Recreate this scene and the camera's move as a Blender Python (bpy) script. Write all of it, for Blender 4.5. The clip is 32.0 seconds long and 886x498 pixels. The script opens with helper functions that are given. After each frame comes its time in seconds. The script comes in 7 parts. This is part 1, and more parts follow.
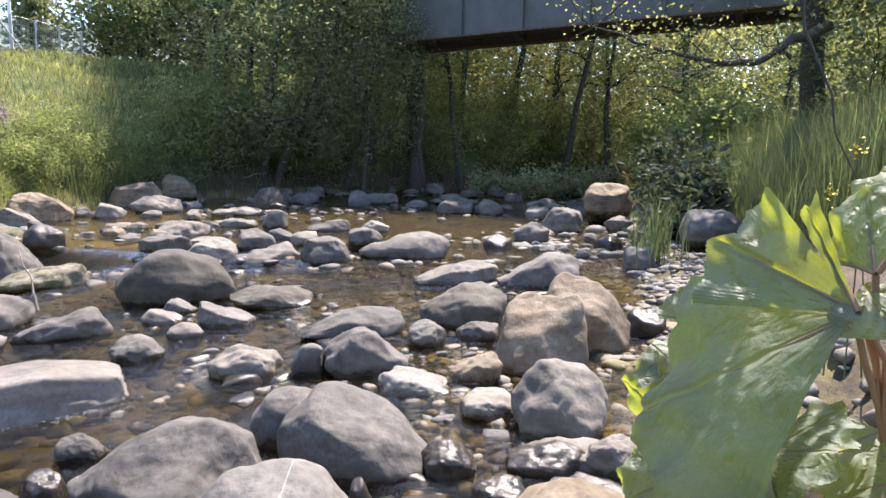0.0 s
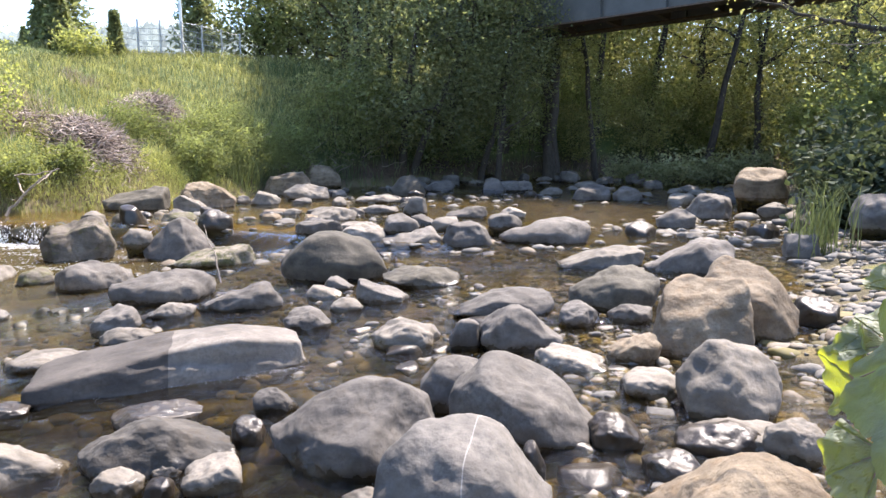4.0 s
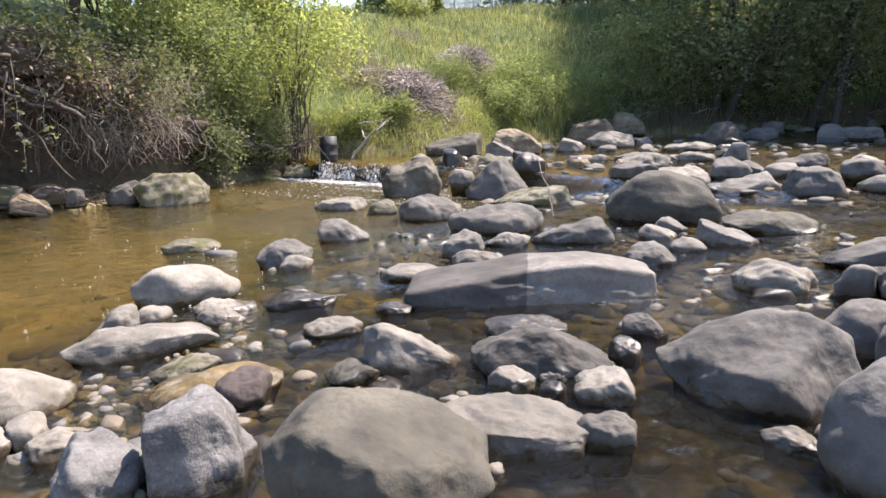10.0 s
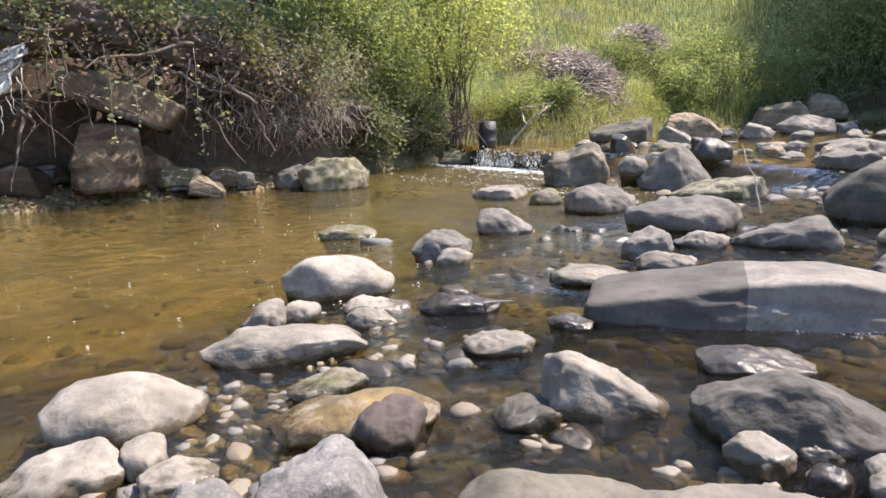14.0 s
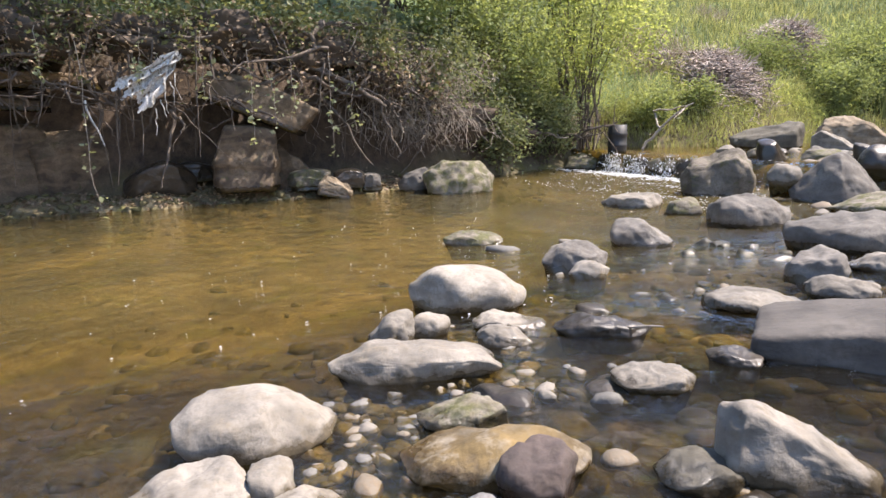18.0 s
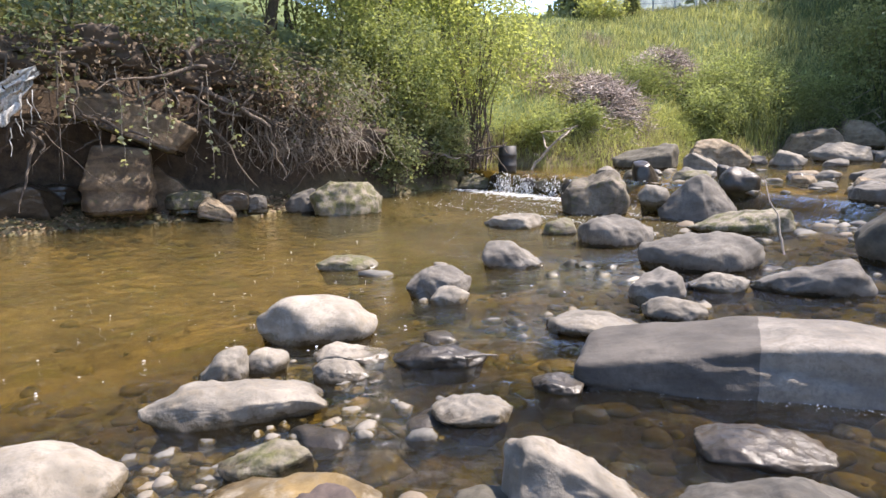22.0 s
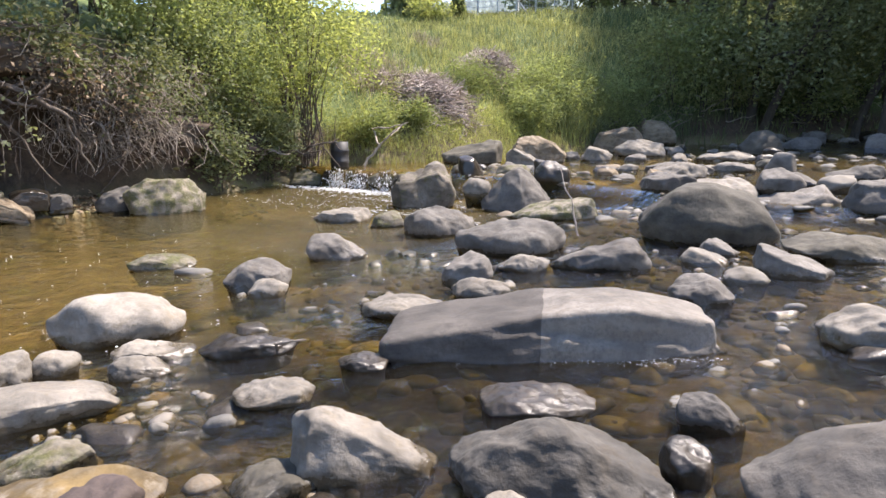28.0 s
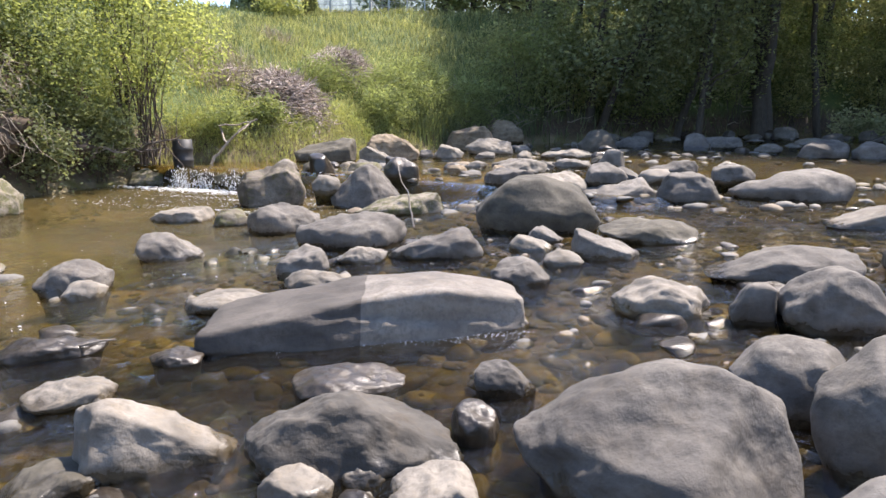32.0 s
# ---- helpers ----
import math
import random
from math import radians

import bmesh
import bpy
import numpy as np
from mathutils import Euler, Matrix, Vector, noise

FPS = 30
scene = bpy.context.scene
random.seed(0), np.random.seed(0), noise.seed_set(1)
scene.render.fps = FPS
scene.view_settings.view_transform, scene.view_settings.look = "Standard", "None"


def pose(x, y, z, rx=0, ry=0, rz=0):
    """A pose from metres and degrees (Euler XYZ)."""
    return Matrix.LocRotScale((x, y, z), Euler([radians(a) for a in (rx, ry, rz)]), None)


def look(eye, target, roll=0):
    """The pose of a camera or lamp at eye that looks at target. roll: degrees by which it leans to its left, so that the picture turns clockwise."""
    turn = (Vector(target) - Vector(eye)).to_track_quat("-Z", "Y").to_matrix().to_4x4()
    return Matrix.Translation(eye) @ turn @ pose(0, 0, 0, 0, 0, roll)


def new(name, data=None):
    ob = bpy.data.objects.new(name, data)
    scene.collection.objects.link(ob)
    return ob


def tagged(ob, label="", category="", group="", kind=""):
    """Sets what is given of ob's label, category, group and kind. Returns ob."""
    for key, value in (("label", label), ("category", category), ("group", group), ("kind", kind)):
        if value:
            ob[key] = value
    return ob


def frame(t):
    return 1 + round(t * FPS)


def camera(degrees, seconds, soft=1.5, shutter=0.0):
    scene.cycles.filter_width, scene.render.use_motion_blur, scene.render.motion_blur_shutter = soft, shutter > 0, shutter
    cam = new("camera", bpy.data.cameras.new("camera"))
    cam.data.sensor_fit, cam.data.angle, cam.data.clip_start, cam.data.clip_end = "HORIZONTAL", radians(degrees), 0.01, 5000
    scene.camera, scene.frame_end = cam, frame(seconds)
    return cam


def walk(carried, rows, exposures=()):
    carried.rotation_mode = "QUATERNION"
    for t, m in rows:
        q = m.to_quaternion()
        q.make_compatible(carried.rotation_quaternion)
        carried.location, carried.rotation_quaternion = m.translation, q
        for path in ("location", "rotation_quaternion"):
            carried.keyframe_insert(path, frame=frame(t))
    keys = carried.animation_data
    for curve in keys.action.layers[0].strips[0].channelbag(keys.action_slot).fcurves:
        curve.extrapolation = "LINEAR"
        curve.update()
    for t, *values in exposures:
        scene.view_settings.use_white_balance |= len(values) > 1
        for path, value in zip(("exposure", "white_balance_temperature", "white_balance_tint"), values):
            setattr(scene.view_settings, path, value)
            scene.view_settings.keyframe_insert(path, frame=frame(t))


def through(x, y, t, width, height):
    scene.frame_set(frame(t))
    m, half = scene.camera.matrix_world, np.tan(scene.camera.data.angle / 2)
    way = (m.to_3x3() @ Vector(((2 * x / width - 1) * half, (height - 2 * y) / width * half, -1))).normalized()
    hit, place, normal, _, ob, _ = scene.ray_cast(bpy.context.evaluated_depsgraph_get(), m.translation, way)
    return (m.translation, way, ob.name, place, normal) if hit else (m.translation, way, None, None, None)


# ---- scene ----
cam = camera(68.7, 32.0)
walk(cam, [
    (0.0, pose(-0.0000, 0.0000, 1.1644, 83.394, -0.860, -0.000)),
    (0.5, pose(-0.0240, -0.0021, 1.1492, 83.251, -0.780, 1.177)),
    (1.0, pose(-0.0525, -0.0093, 1.1481, 83.170, -0.652, 2.543)),
    (1.5, pose(-0.0669, -0.0230, 1.1363, 83.079, -0.522, 3.804)),
    (2.0, pose(-0.0788, -0.0405, 1.1333, 82.989, -0.409, 5.197)),
    (2.5, pose(-0.0900, -0.0477, 1.1330, 82.844, -0.353, 6.617)),
    (3.0, pose(-0.1078, -0.0619, 1.1326, 82.772, -0.330, 8.227)),
    (3.5, pose(-0.1210, -0.0793, 1.1269, 82.662, -0.232, 9.743)),
    (5.5, pose(-0.1918, -0.1532, 1.0882, 80.704, -0.007, 16.644)),
    (6.0, pose(-0.2135, -0.1757, 1.0783, 80.153, 0.057, 18.518)),
    (6.5, pose(-0.2314, -0.1956, 1.0709, 79.605, 0.140, 20.279)),
    (7.0, pose(-0.2472, -0.2058, 1.0717, 79.358, 0.218, 22.256)),
    (7.5, pose(-0.2638, -0.2052, 1.0531, 78.920, 0.347, 23.985)),
    (8.0, pose(-0.3262, -0.2047, 1.0385, 78.806, 0.377, 25.991)),
    (8.5, pose(-0.3873, -0.2101, 1.0133, 78.790, 0.415, 28.362)),
    (9.0, pose(-0.4381, -0.1966, 0.9939, 78.692, 0.558, 31.075)),
    (9.5, pose(-0.4649, -0.1694, 0.9767, 78.478, 0.734, 33.502)),
    (10.0, pose(-0.5123, -0.1496, 0.9597, 78.509, 0.760, 36.104)),
    (10.5, pose(-0.5362, -0.1177, 0.9419, 78.242, 0.852, 38.192)),
    (11.0, pose(-0.5846, -0.0771, 0.9424, 78.114, 0.915, 40.290)),
    (11.5, pose(-0.6776, -0.0191, 0.9151, 78.028, 0.984, 42.058)),
    (12.0, pose(-0.8026, 0.0210, 0.9231, 78.048, 1.016, 43.642)),
    (12.5, pose(-0.8444, 0.0505, 0.9523, 78.207, 1.091, 45.087)),
    (13.0, pose(-0.8424, 0.0974, 0.9542, 78.141, 1.191, 46.648)),
    (13.5, pose(-0.8983, 0.1469, 0.9150, 77.601, 1.247, 48.069)),
    (14.0, pose(-0.9505, 0.1816, 0.9004, 77.681, 1.256, 49.567)),
    (14.5, pose(-0.9645, 0.1887, 0.8734, 77.854, 1.289, 51.031)),
    (16.5, pose(-1.1161, 0.1418, 0.8427, 77.971, 1.116, 57.016)),
    (17.0, pose(-1.1689, 0.1586, 0.8754, 77.935, 1.119, 58.492)),
    (17.5, pose(-1.1784, 0.1847, 0.8873, 78.090, 1.213, 59.602)),
    (18.0, pose(-1.1712, 0.2334, 0.8988, 78.162, 1.249, 60.013)),
    (18.5, pose(-1.1664, 0.2703, 0.9163, 78.168, 1.248, 60.189)),
    (19.0, pose(-1.1394, 0.3112, 0.9156, 78.211, 1.191, 60.203)),
    (19.5, pose(-1.1306, 0.3479, 0.9294, 78.281, 1.141, 59.747)),
    (20.0, pose(-1.1232, 0.3855, 0.9375, 78.819, 1.028, 58.968)),
    (20.5, pose(-1.1167, 0.4118, 0.9417, 78.940, 0.974, 57.898)),
    (21.0, pose(-1.0932, 0.4570, 0.9480, 79.411, 0.932, 56.326)),
    (21.5, pose(-1.0644, 0.4874, 0.9494, 79.550, 0.851, 54.315)),
    (22.0, pose(-1.0370, 0.5125, 0.9459, 79.521, 0.753, 52.146)),
    (22.5, pose(-1.0295, 0.5290, 0.9458, 79.502, 0.636, 50.385)),
    (23.0, pose(-1.0287, 0.5289, 0.9402, 79.452, 0.565, 48.967)),
    (23.5, pose(-1.0197, 0.5274, 0.9324, 79.468, 0.540, 47.894)),
    (24.0, pose(-1.0011, 0.5299, 0.9244, 79.460, 0.494, 46.858)),
    (24.5, pose(-0.9864, 0.5326, 0.9211, 79.435, 0.452, 45.879)),
    (25.0, pose(-0.9727, 0.5373, 0.9157, 79.411, 0.413, 44.817)),
    (25.5, pose(-0.9723, 0.5396, 0.9034, 79.383, 0.351, 43.825)),
    (27.5, pose(-0.9123, 0.5350, 0.8956, 79.299, 0.288, 39.904)),
    (28.0, pose(-0.8734, 0.5667, 0.9033, 79.249, 0.271, 38.257)),
    (28.5, pose(-0.8557, 0.5853, 0.9017, 79.271, 0.138, 36.181)),
    (29.0, pose(-0.8276, 0.6092, 0.9040, 79.250, 0.058, 34.769)),
    (29.5, pose(-0.8027, 0.6195, 0.9007, 79.263, -0.000, 33.386)),
    (30.0, pose(-0.7806, 0.6301, 0.8906, 79.254, -0.021, 31.840)),
    (30.5, pose(-0.7653, 0.6305, 0.8848, 79.246, -0.084, 30.384)),
    (31.0, pose(-0.7457, 0.6205, 0.8748, 79.272, -0.050, 28.871)),
    (31.5, pose(-0.7177, 0.6244, 0.8668, 79.277, -0.033, 27.594)),
    (32.0, pose(-0.6937, 0.6204, 0.8581, 79.259, -0.102, 26.316)),
], exposures=((0.0, 1.78, 6560, 17), (6.0, 1.84, 6560, 17), (8.5, 1.62, 6600, 16), (18.0, 1.60, 6650, 16), (26.0, 1.56, 6650, 16), (32.0, 1.60, 6600, 16)))

# ---- world, sun, exposure ----
SUN_EL, SUN_AZ = radians(60), radians(25)      # azimuth from +y towards +x
world = bpy.data.worlds.new("world")
scene.world = world
world.use_nodes = True
wn = world.node_tree.nodes
sky = wn.new("ShaderNodeTexSky")
sky.sky_type = "NISHITA"
sky.sun_disc = False
sky.sun_elevation, sky.sun_rotation = SUN_EL, SUN_AZ
sky.air_density, sky.dust_density, sky.ozone_density = 1.0, 0.35, 2.4
world.node_tree.links.new(sky.outputs[0], wn["Background"].inputs[0])
wn["Background"].inputs[1].default_value = 0.165
sun_data = bpy.data.lights.new("sun", "SUN")
sun_data.energy, sun_data.angle, sun_data.color = 5.0, radians(0.55), (1.0, 0.93, 0.84)
sun = new("sun", sun_data)
sd = Vector((math.sin(SUN_AZ) * math.cos(SUN_EL), math.cos(SUN_AZ) * math.cos(SUN_EL), math.sin(SUN_EL)))
sun.matrix_world = look(sd * 60, (0, 0, 0))


# ---- materials ----
def material(name):
    m = bpy.data.materials.new(name)
    m.use_nodes = True
    nt = m.node_tree
    b = nt.nodes["Principled BSDF"]
    return m, nt, b


def node(nt, kind, **kw):
    n = nt.nodes.new("ShaderNode" + kind)
    for k, v in kw.items():
        n.inputs[k.replace("_", " ")].default_value = v
    return n


def ramp(nt, fac, stops):
    r = nt.nodes.new("ShaderNodeValToRGB")
    while len(r.color_ramp.elements) < len(stops):
        r.color_ramp.elements.new(0.5)
    for e, (p, c) in zip(r.color_ramp.elements, stops):
        e.position, e.color = p, (*c, 1)
    nt.links.new(fac, r.inputs[0])
    return r.outputs[0]


def mix(nt, fac, a, b, how="MIX"):
    m = nt.nodes.new("ShaderNodeMix")
    m.data_type, m.blend_type = "RGBA", how
    for sock, v in ((m.inputs[0], fac), (m.inputs[6], a), (m.inputs[7], b)):
        if isinstance(v, (int, float)):
            sock.default_value = v
        elif isinstance(v, tuple):
            sock.default_value = (*v, 1)
        else:
            nt.links.new(v, sock)
    return m.outputs[2]


def coords(nt, scale=(1, 1, 1), local=False):
    tc = nt.nodes.new("ShaderNodeTexCoord")
    mp = nt.nodes.new("ShaderNodeMapping")
    mp.inputs["Scale"].default_value = scale
    nt.links.new(tc.outputs["Object"], mp.inputs[0])
    return mp.outputs[0]


def noise_at(nt, vec, scale, detail=6.0, rough=0.6):
    n = node(nt, "TexNoise", Scale=scale, Detail=detail, Roughness=rough)
    nt.links.new(vec, n.inputs["Vector"])
    return n.outputs["Fac"]


def bump(nt, b, height, strength, distance):
    bp = node(nt, "Bump", Strength=strength, Distance=distance)
    nt.links.new(height, bp.inputs["Height"])
    nt.links.new(bp.outputs[0], b.inputs["Normal"])
    return bp


def mixed(p, q):
    return tuple((a + c) / 2 for a, c in zip(p, q))


def stone(name, dark, light, stain, rough=0.85, wet=False, moss=0.0, veins=0.0, speck=0.0, grain=1.0, shaded_end=None):
    """River stone: two scales of mottling, sedimentary streaks, pits, a wet foot where the stream keeps it damp."""
    dark, light, stain = (tuple(c * k for c, k in zip(q, (0.435, 0.397, 0.358))) for q in (dark, light, stain))
    m, nt, b = material(name)
    vec = coords(nt)
    info = nt.nodes.new("ShaderNodeObjectInfo")
    off = nt.nodes.new("ShaderNodeVectorMath")
    off.operation = "MULTIPLY_ADD"
    cmb = nt.nodes.new("ShaderNodeCombineXYZ")
    for k in range(3):
        nt.links.new(info.outputs["Random"], cmb.inputs[k])
    nt.links.new(cmb.outputs[0], off.inputs[0])
    off.inputs[1].default_value = (37, 71, 19)
    nt.links.new(vec, off.inputs[2])
    v = off.outputs[0]
    big = noise_at(nt, v, 3.2, 5, 0.55)
    fine = noise_at(nt, v, 60.0, 8, 0.7)
    mid = noise_at(nt, v, 16.0, 6, 0.65)
    col = ramp(nt, big, [(0.36, tuple(c * 0.8 for c in dark)), (0.5, mixed(dark, light)), (0.64, tuple(c * 1.1 for c in light))])
    col = mix(nt, ramp(nt, mid, [(0.50, (0, 0, 0)), (0.66, (0.85, 0.85, 0.85))]), col, stain)
    lichen = noise_at(nt, v, 7.5, 7, 0.72)
    col = mix(nt, ramp(nt, lichen, [(0.52, (0, 0, 0)), (0.66, (0.85, 0.85, 0.85))]), col, tuple(c * 0.55 for c in mixed(dark, stain)))
    col = mix(nt, ramp(nt, lichen, [(0.30, (0.6, 0.6, 0.6)), (0.44, (0, 0, 0))]), col, tuple(min(1, c * 1.3) for c in light))
    pit = node(nt, "TexVoronoi", Scale=26.0)
    nt.links.new(v, pit.inputs["Vector"])
    col = mix(nt, ramp(nt, pit.outputs["Distance"], [(0.08, (0.25, 0.25, 0.25)), (0.2, (0, 0, 0))]), col, tuple(c * 0.45 for c in dark))
    col = mix(nt, ramp(nt, fine, [(0.38, (0.52, 0.52, 0.52)), (0.56, (0, 0, 0))]), col, tuple(c * 0.6 for c in dark))
    # bedding streaks
    wv = node(nt, "TexWave", Scale=2.2, Distortion=7.0, Detail=4.0, Detail_Scale=1.6)
    wv.bands_direction = "Z"
    nt.links.new(v, wv.inputs["Vector"])
    col = mix(nt, ramp(nt, wv.outputs["Fac"], [(0.55, (0, 0, 0)), (0.9, (0.22, 0.22, 0.22))]), col, tuple(min(1, c * 1.35) for c in light))
    if veins:
        vo = node(nt, "TexVoronoi", Scale=1.7)
        vo.feature = "DISTANCE_TO_EDGE"
        nt.links.new(v, vo.inputs["Vector"])
        col = mix(nt, ramp(nt, vo.outputs["Distance"], [(0.0005, (veins,) * 3), (0.0018, (0, 0, 0))]), col, (0.40, 0.39, 0.37))
    if speck:
        vo = node(nt, "TexVoronoi", Scale=70.0)
        nt.links.new(v, vo.inputs["Vector"])
        col = mix(nt, ramp(nt, vo.outputs["Distance"], [(0.15, (speck,) * 3), (0.4, (0, 0, 0))]), col, (0.6, 0.6, 0.6))
    # shade on the slab's turned-away end, painted as a sharp darker colour
    if shaded_end is not None:
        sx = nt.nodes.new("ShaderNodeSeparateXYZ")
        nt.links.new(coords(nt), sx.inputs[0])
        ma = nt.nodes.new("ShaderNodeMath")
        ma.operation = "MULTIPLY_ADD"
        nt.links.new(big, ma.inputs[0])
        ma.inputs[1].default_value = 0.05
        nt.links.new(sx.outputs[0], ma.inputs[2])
        col = mix(nt, ramp(nt, ma.outputs[0], [(shaded_end, (1, 1, 1)), (shaded_end + 0.012, (0, 0, 0))]), col, mix(nt, 1.0, col, (0.43, 0.42, 0.42), "MULTIPLY"))
    # per-stone tint
    hs = node(nt, "HueSaturation")
    mr = node(nt, "MapRange", To_Min=0.74, To_Max=1.22)
    nt.links.new(info.outputs["Random"], mr.inputs[0])
    nt.links.new(mr.outputs[0], hs.inputs["Value"])
    nt.links.new(col, hs.inputs["Color"])
    col = hs.outputs[0]
    # height above the waterline, in the stone's own metres
    sep = nt.nodes.new("ShaderNodeSeparateXYZ")
    nt.links.new(coords(nt), sep.inputs[0])
    add = nt.nodes.new("ShaderNodeMath")
    add.operation = "MULTIPLY_ADD"
    nt.links.new(mid, add.inputs[0])
    add.inputs[1].default_value = 0.11
    nt.links.new(sep.outputs[2], add.inputs[2])
    damp = ramp(nt, add.outputs[0], [(0.075, (1, 1, 1)), (0.10, (0, 0, 0))]) if not wet else None
    if moss:
        mz = noise_at(nt, v, 9.0, 6, 0.7)
        col = mix(nt, ramp(nt, mz, [(0.62 - moss * 0.25, (0, 0, 0)), (0.72 - moss * 0.2, (1, 1, 1))]), col,
                  ramp(nt, fine, [(0.3, (0.028, 0.030, 0.010)), (0.7, (0.105, 0.098, 0.032))]))
    col = mix(nt, ramp(nt, add.outputs[0], [(0.01, (0.9, 0.9, 0.9)), (0.055, (0, 0, 0))]), col,
              ramp(nt, mid, [(0.35, (0.028, 0.024, 0.010)), (0.65, (0.085, 0.072, 0.022))]))
    if wet:
        nt.links.new(mix(nt, 1.0, col, (0.55, 0.5, 0.42), "MULTIPLY"), b.inputs["Base Color"])
        nt.links.new(ramp(nt, mid, [(0.4, (0.28, 0.28, 0.28)), (0.65, (0.6, 0.6, 0.6))]), b.inputs["Roughness"])
    else:
        nt.links.new(mix(nt, damp, col, mix(nt, 1.0, col, (0.42, 0.38, 0.30), "MULTIPLY")), b.inputs["Base Color"])
        nt.links.new(mix(nt, damp, (rough,) * 3, (0.22,) * 3), b.inputs["Roughness"])
    h = nt.nodes.new("ShaderNodeMath")
    h.operation = "MULTIPLY_ADD"
    nt.links.new(fine, h.inputs[0])
    h.inputs[1].default_value = 0.25
    nt.links.new(mid, h.inputs[2])
    bump(nt, b, h.outputs[0], min(1.0, 0.30 * grain), 0.03)
    return m


STONE = {
    "g": stone("grey_limestone", (0.17, 0.165, 0.16), (0.31, 0.305, 0.29), (0.22, 0.20, 0.17)),
    "l": stone("pale_limestone", (0.28, 0.272, 0.25), (0.45, 0.435, 0.395), (0.34, 0.305, 0.24)),
    "c": stone("tan_sandstone", (0.26, 0.21, 0.145), (0.46, 0.40, 0.30), (0.34, 0.24, 0.13), grain=1.7),
    "o": stone("olive_stone", (0.105, 0.10, 0.08), (0.195, 0.188, 0.155), (0.135, 0.125, 0.085)),
    "w": stone("wet_stone", (0.085, 0.077, 0.066), (0.18, 0.165, 0.145), (0.125, 0.10, 0.07), wet=True),
    "m": stone("mossy_stone", (0.20, 0.185, 0.15), (0.42, 0.40, 0.34), (0.22, 0.19, 0.10), moss=0.68, grain=1.5),
    "b": stone("speckled_stone", (0.16, 0.165, 0.175), (0.36, 0.365, 0.37), (0.25, 0.25, 0.25), speck=0.07, grain=2.0),
    "n": stone("ochre_algae_stone", (0.15, 0.105, 0.035), (0.30, 0.22, 0.09), (0.46, 0.43, 0.36)),
    "k": stone("brown_bedrock", (0.15, 0.11, 0.075), (0.40, 0.315, 0.215), (0.24, 0.175, 0.10), grain=2.0, moss=0.12),
    "v": stone("veined_grey_limestone", (0.20, 0.199, 0.195), (0.33, 0.328, 0.315), (0.24, 0.232, 0.22), veins=0.5),
    "s": stone("ledge_limestone", (0.26, 0.252, 0.24), (0.40, 0.39, 0.365), (0.30, 0.275, 0.24), shaded_end=-0.02),
    "d": stone("dark_grey_limestone", (0.10, 0.098, 0.09), (0.235, 0.23, 0.215), (0.15, 0.13, 0.10)),
    "r": stone("pitted_mossy_stone", (0.17, 0.155, 0.13), (0.36, 0.33, 0.28), (0.20, 0.17, 0.10), moss=0.3, grain=2.0),
    "e": stone("smooth_dark_limestone", (0.115, 0.113, 0.107), (0.215, 0.21, 0.198), (0.15, 0.138, 0.12)),
    "p": stone("mauve_stone", (0.11, 0.085, 0.08), (0.24, 0.185, 0.17), (0.18, 0.14, 0.12)),
}


def pebble_material():
    m, nt, b = material("pebbles")
    vec = coords(nt)
    geo = nt.nodes.new("ShaderNodeNewGeometry")
    col = ramp(nt, geo.outputs["Random Per Island"], [(0.0, (0.05, 0.046, 0.042)), (0.35, (0.12, 0.112, 0.10)), (0.6, (0.15, 0.125, 0.09)), (0.8, (0.12, 0.085, 0.05)), (1.0, (0.18, 0.164, 0.142))])
    fine = noise_at(nt, vec, 70, 6)
    nt.links.new(mix(nt, ramp(nt, fine, [(0.35, (0.5, 0.5, 0.5)), (0.62, (0, 0, 0))]), col, (0.12, 0.11, 0.09)), b.inputs["Base Color"])
    b.inputs["Roughness"].default_value = 0.75
    bump(nt, b, fine, 0.4, 0.01)
    return m


def bed_cobble_material():
    m, nt, b = material("algae_cobbles")
    vec = coords(nt)
    geo = nt.nodes.new("ShaderNodeNewGeometry")
    col = ramp(nt, geo.outputs["Random Per Island"], [(0.0, (0.018, 0.014, 0.006)), (0.3, (0.055, 0.043, 0.012)), (0.55, (0.09, 0.072, 0.022)), (0.8, (0.12, 0.102, 0.024)), (1.0, (0.19, 0.155, 0.07))])
    fine = noise_at(nt, vec, 30, 6)
    nt.links.new(mix(nt, ramp(nt, fine, [(0.4, (0.7, 0.7, 0.7)), (0.62, (0, 0, 0))]), col, (0.10, 0.085, 0.035)), b.inputs["Base Color"])
    b.inputs["Roughness"].default_value = 0.8
    return m


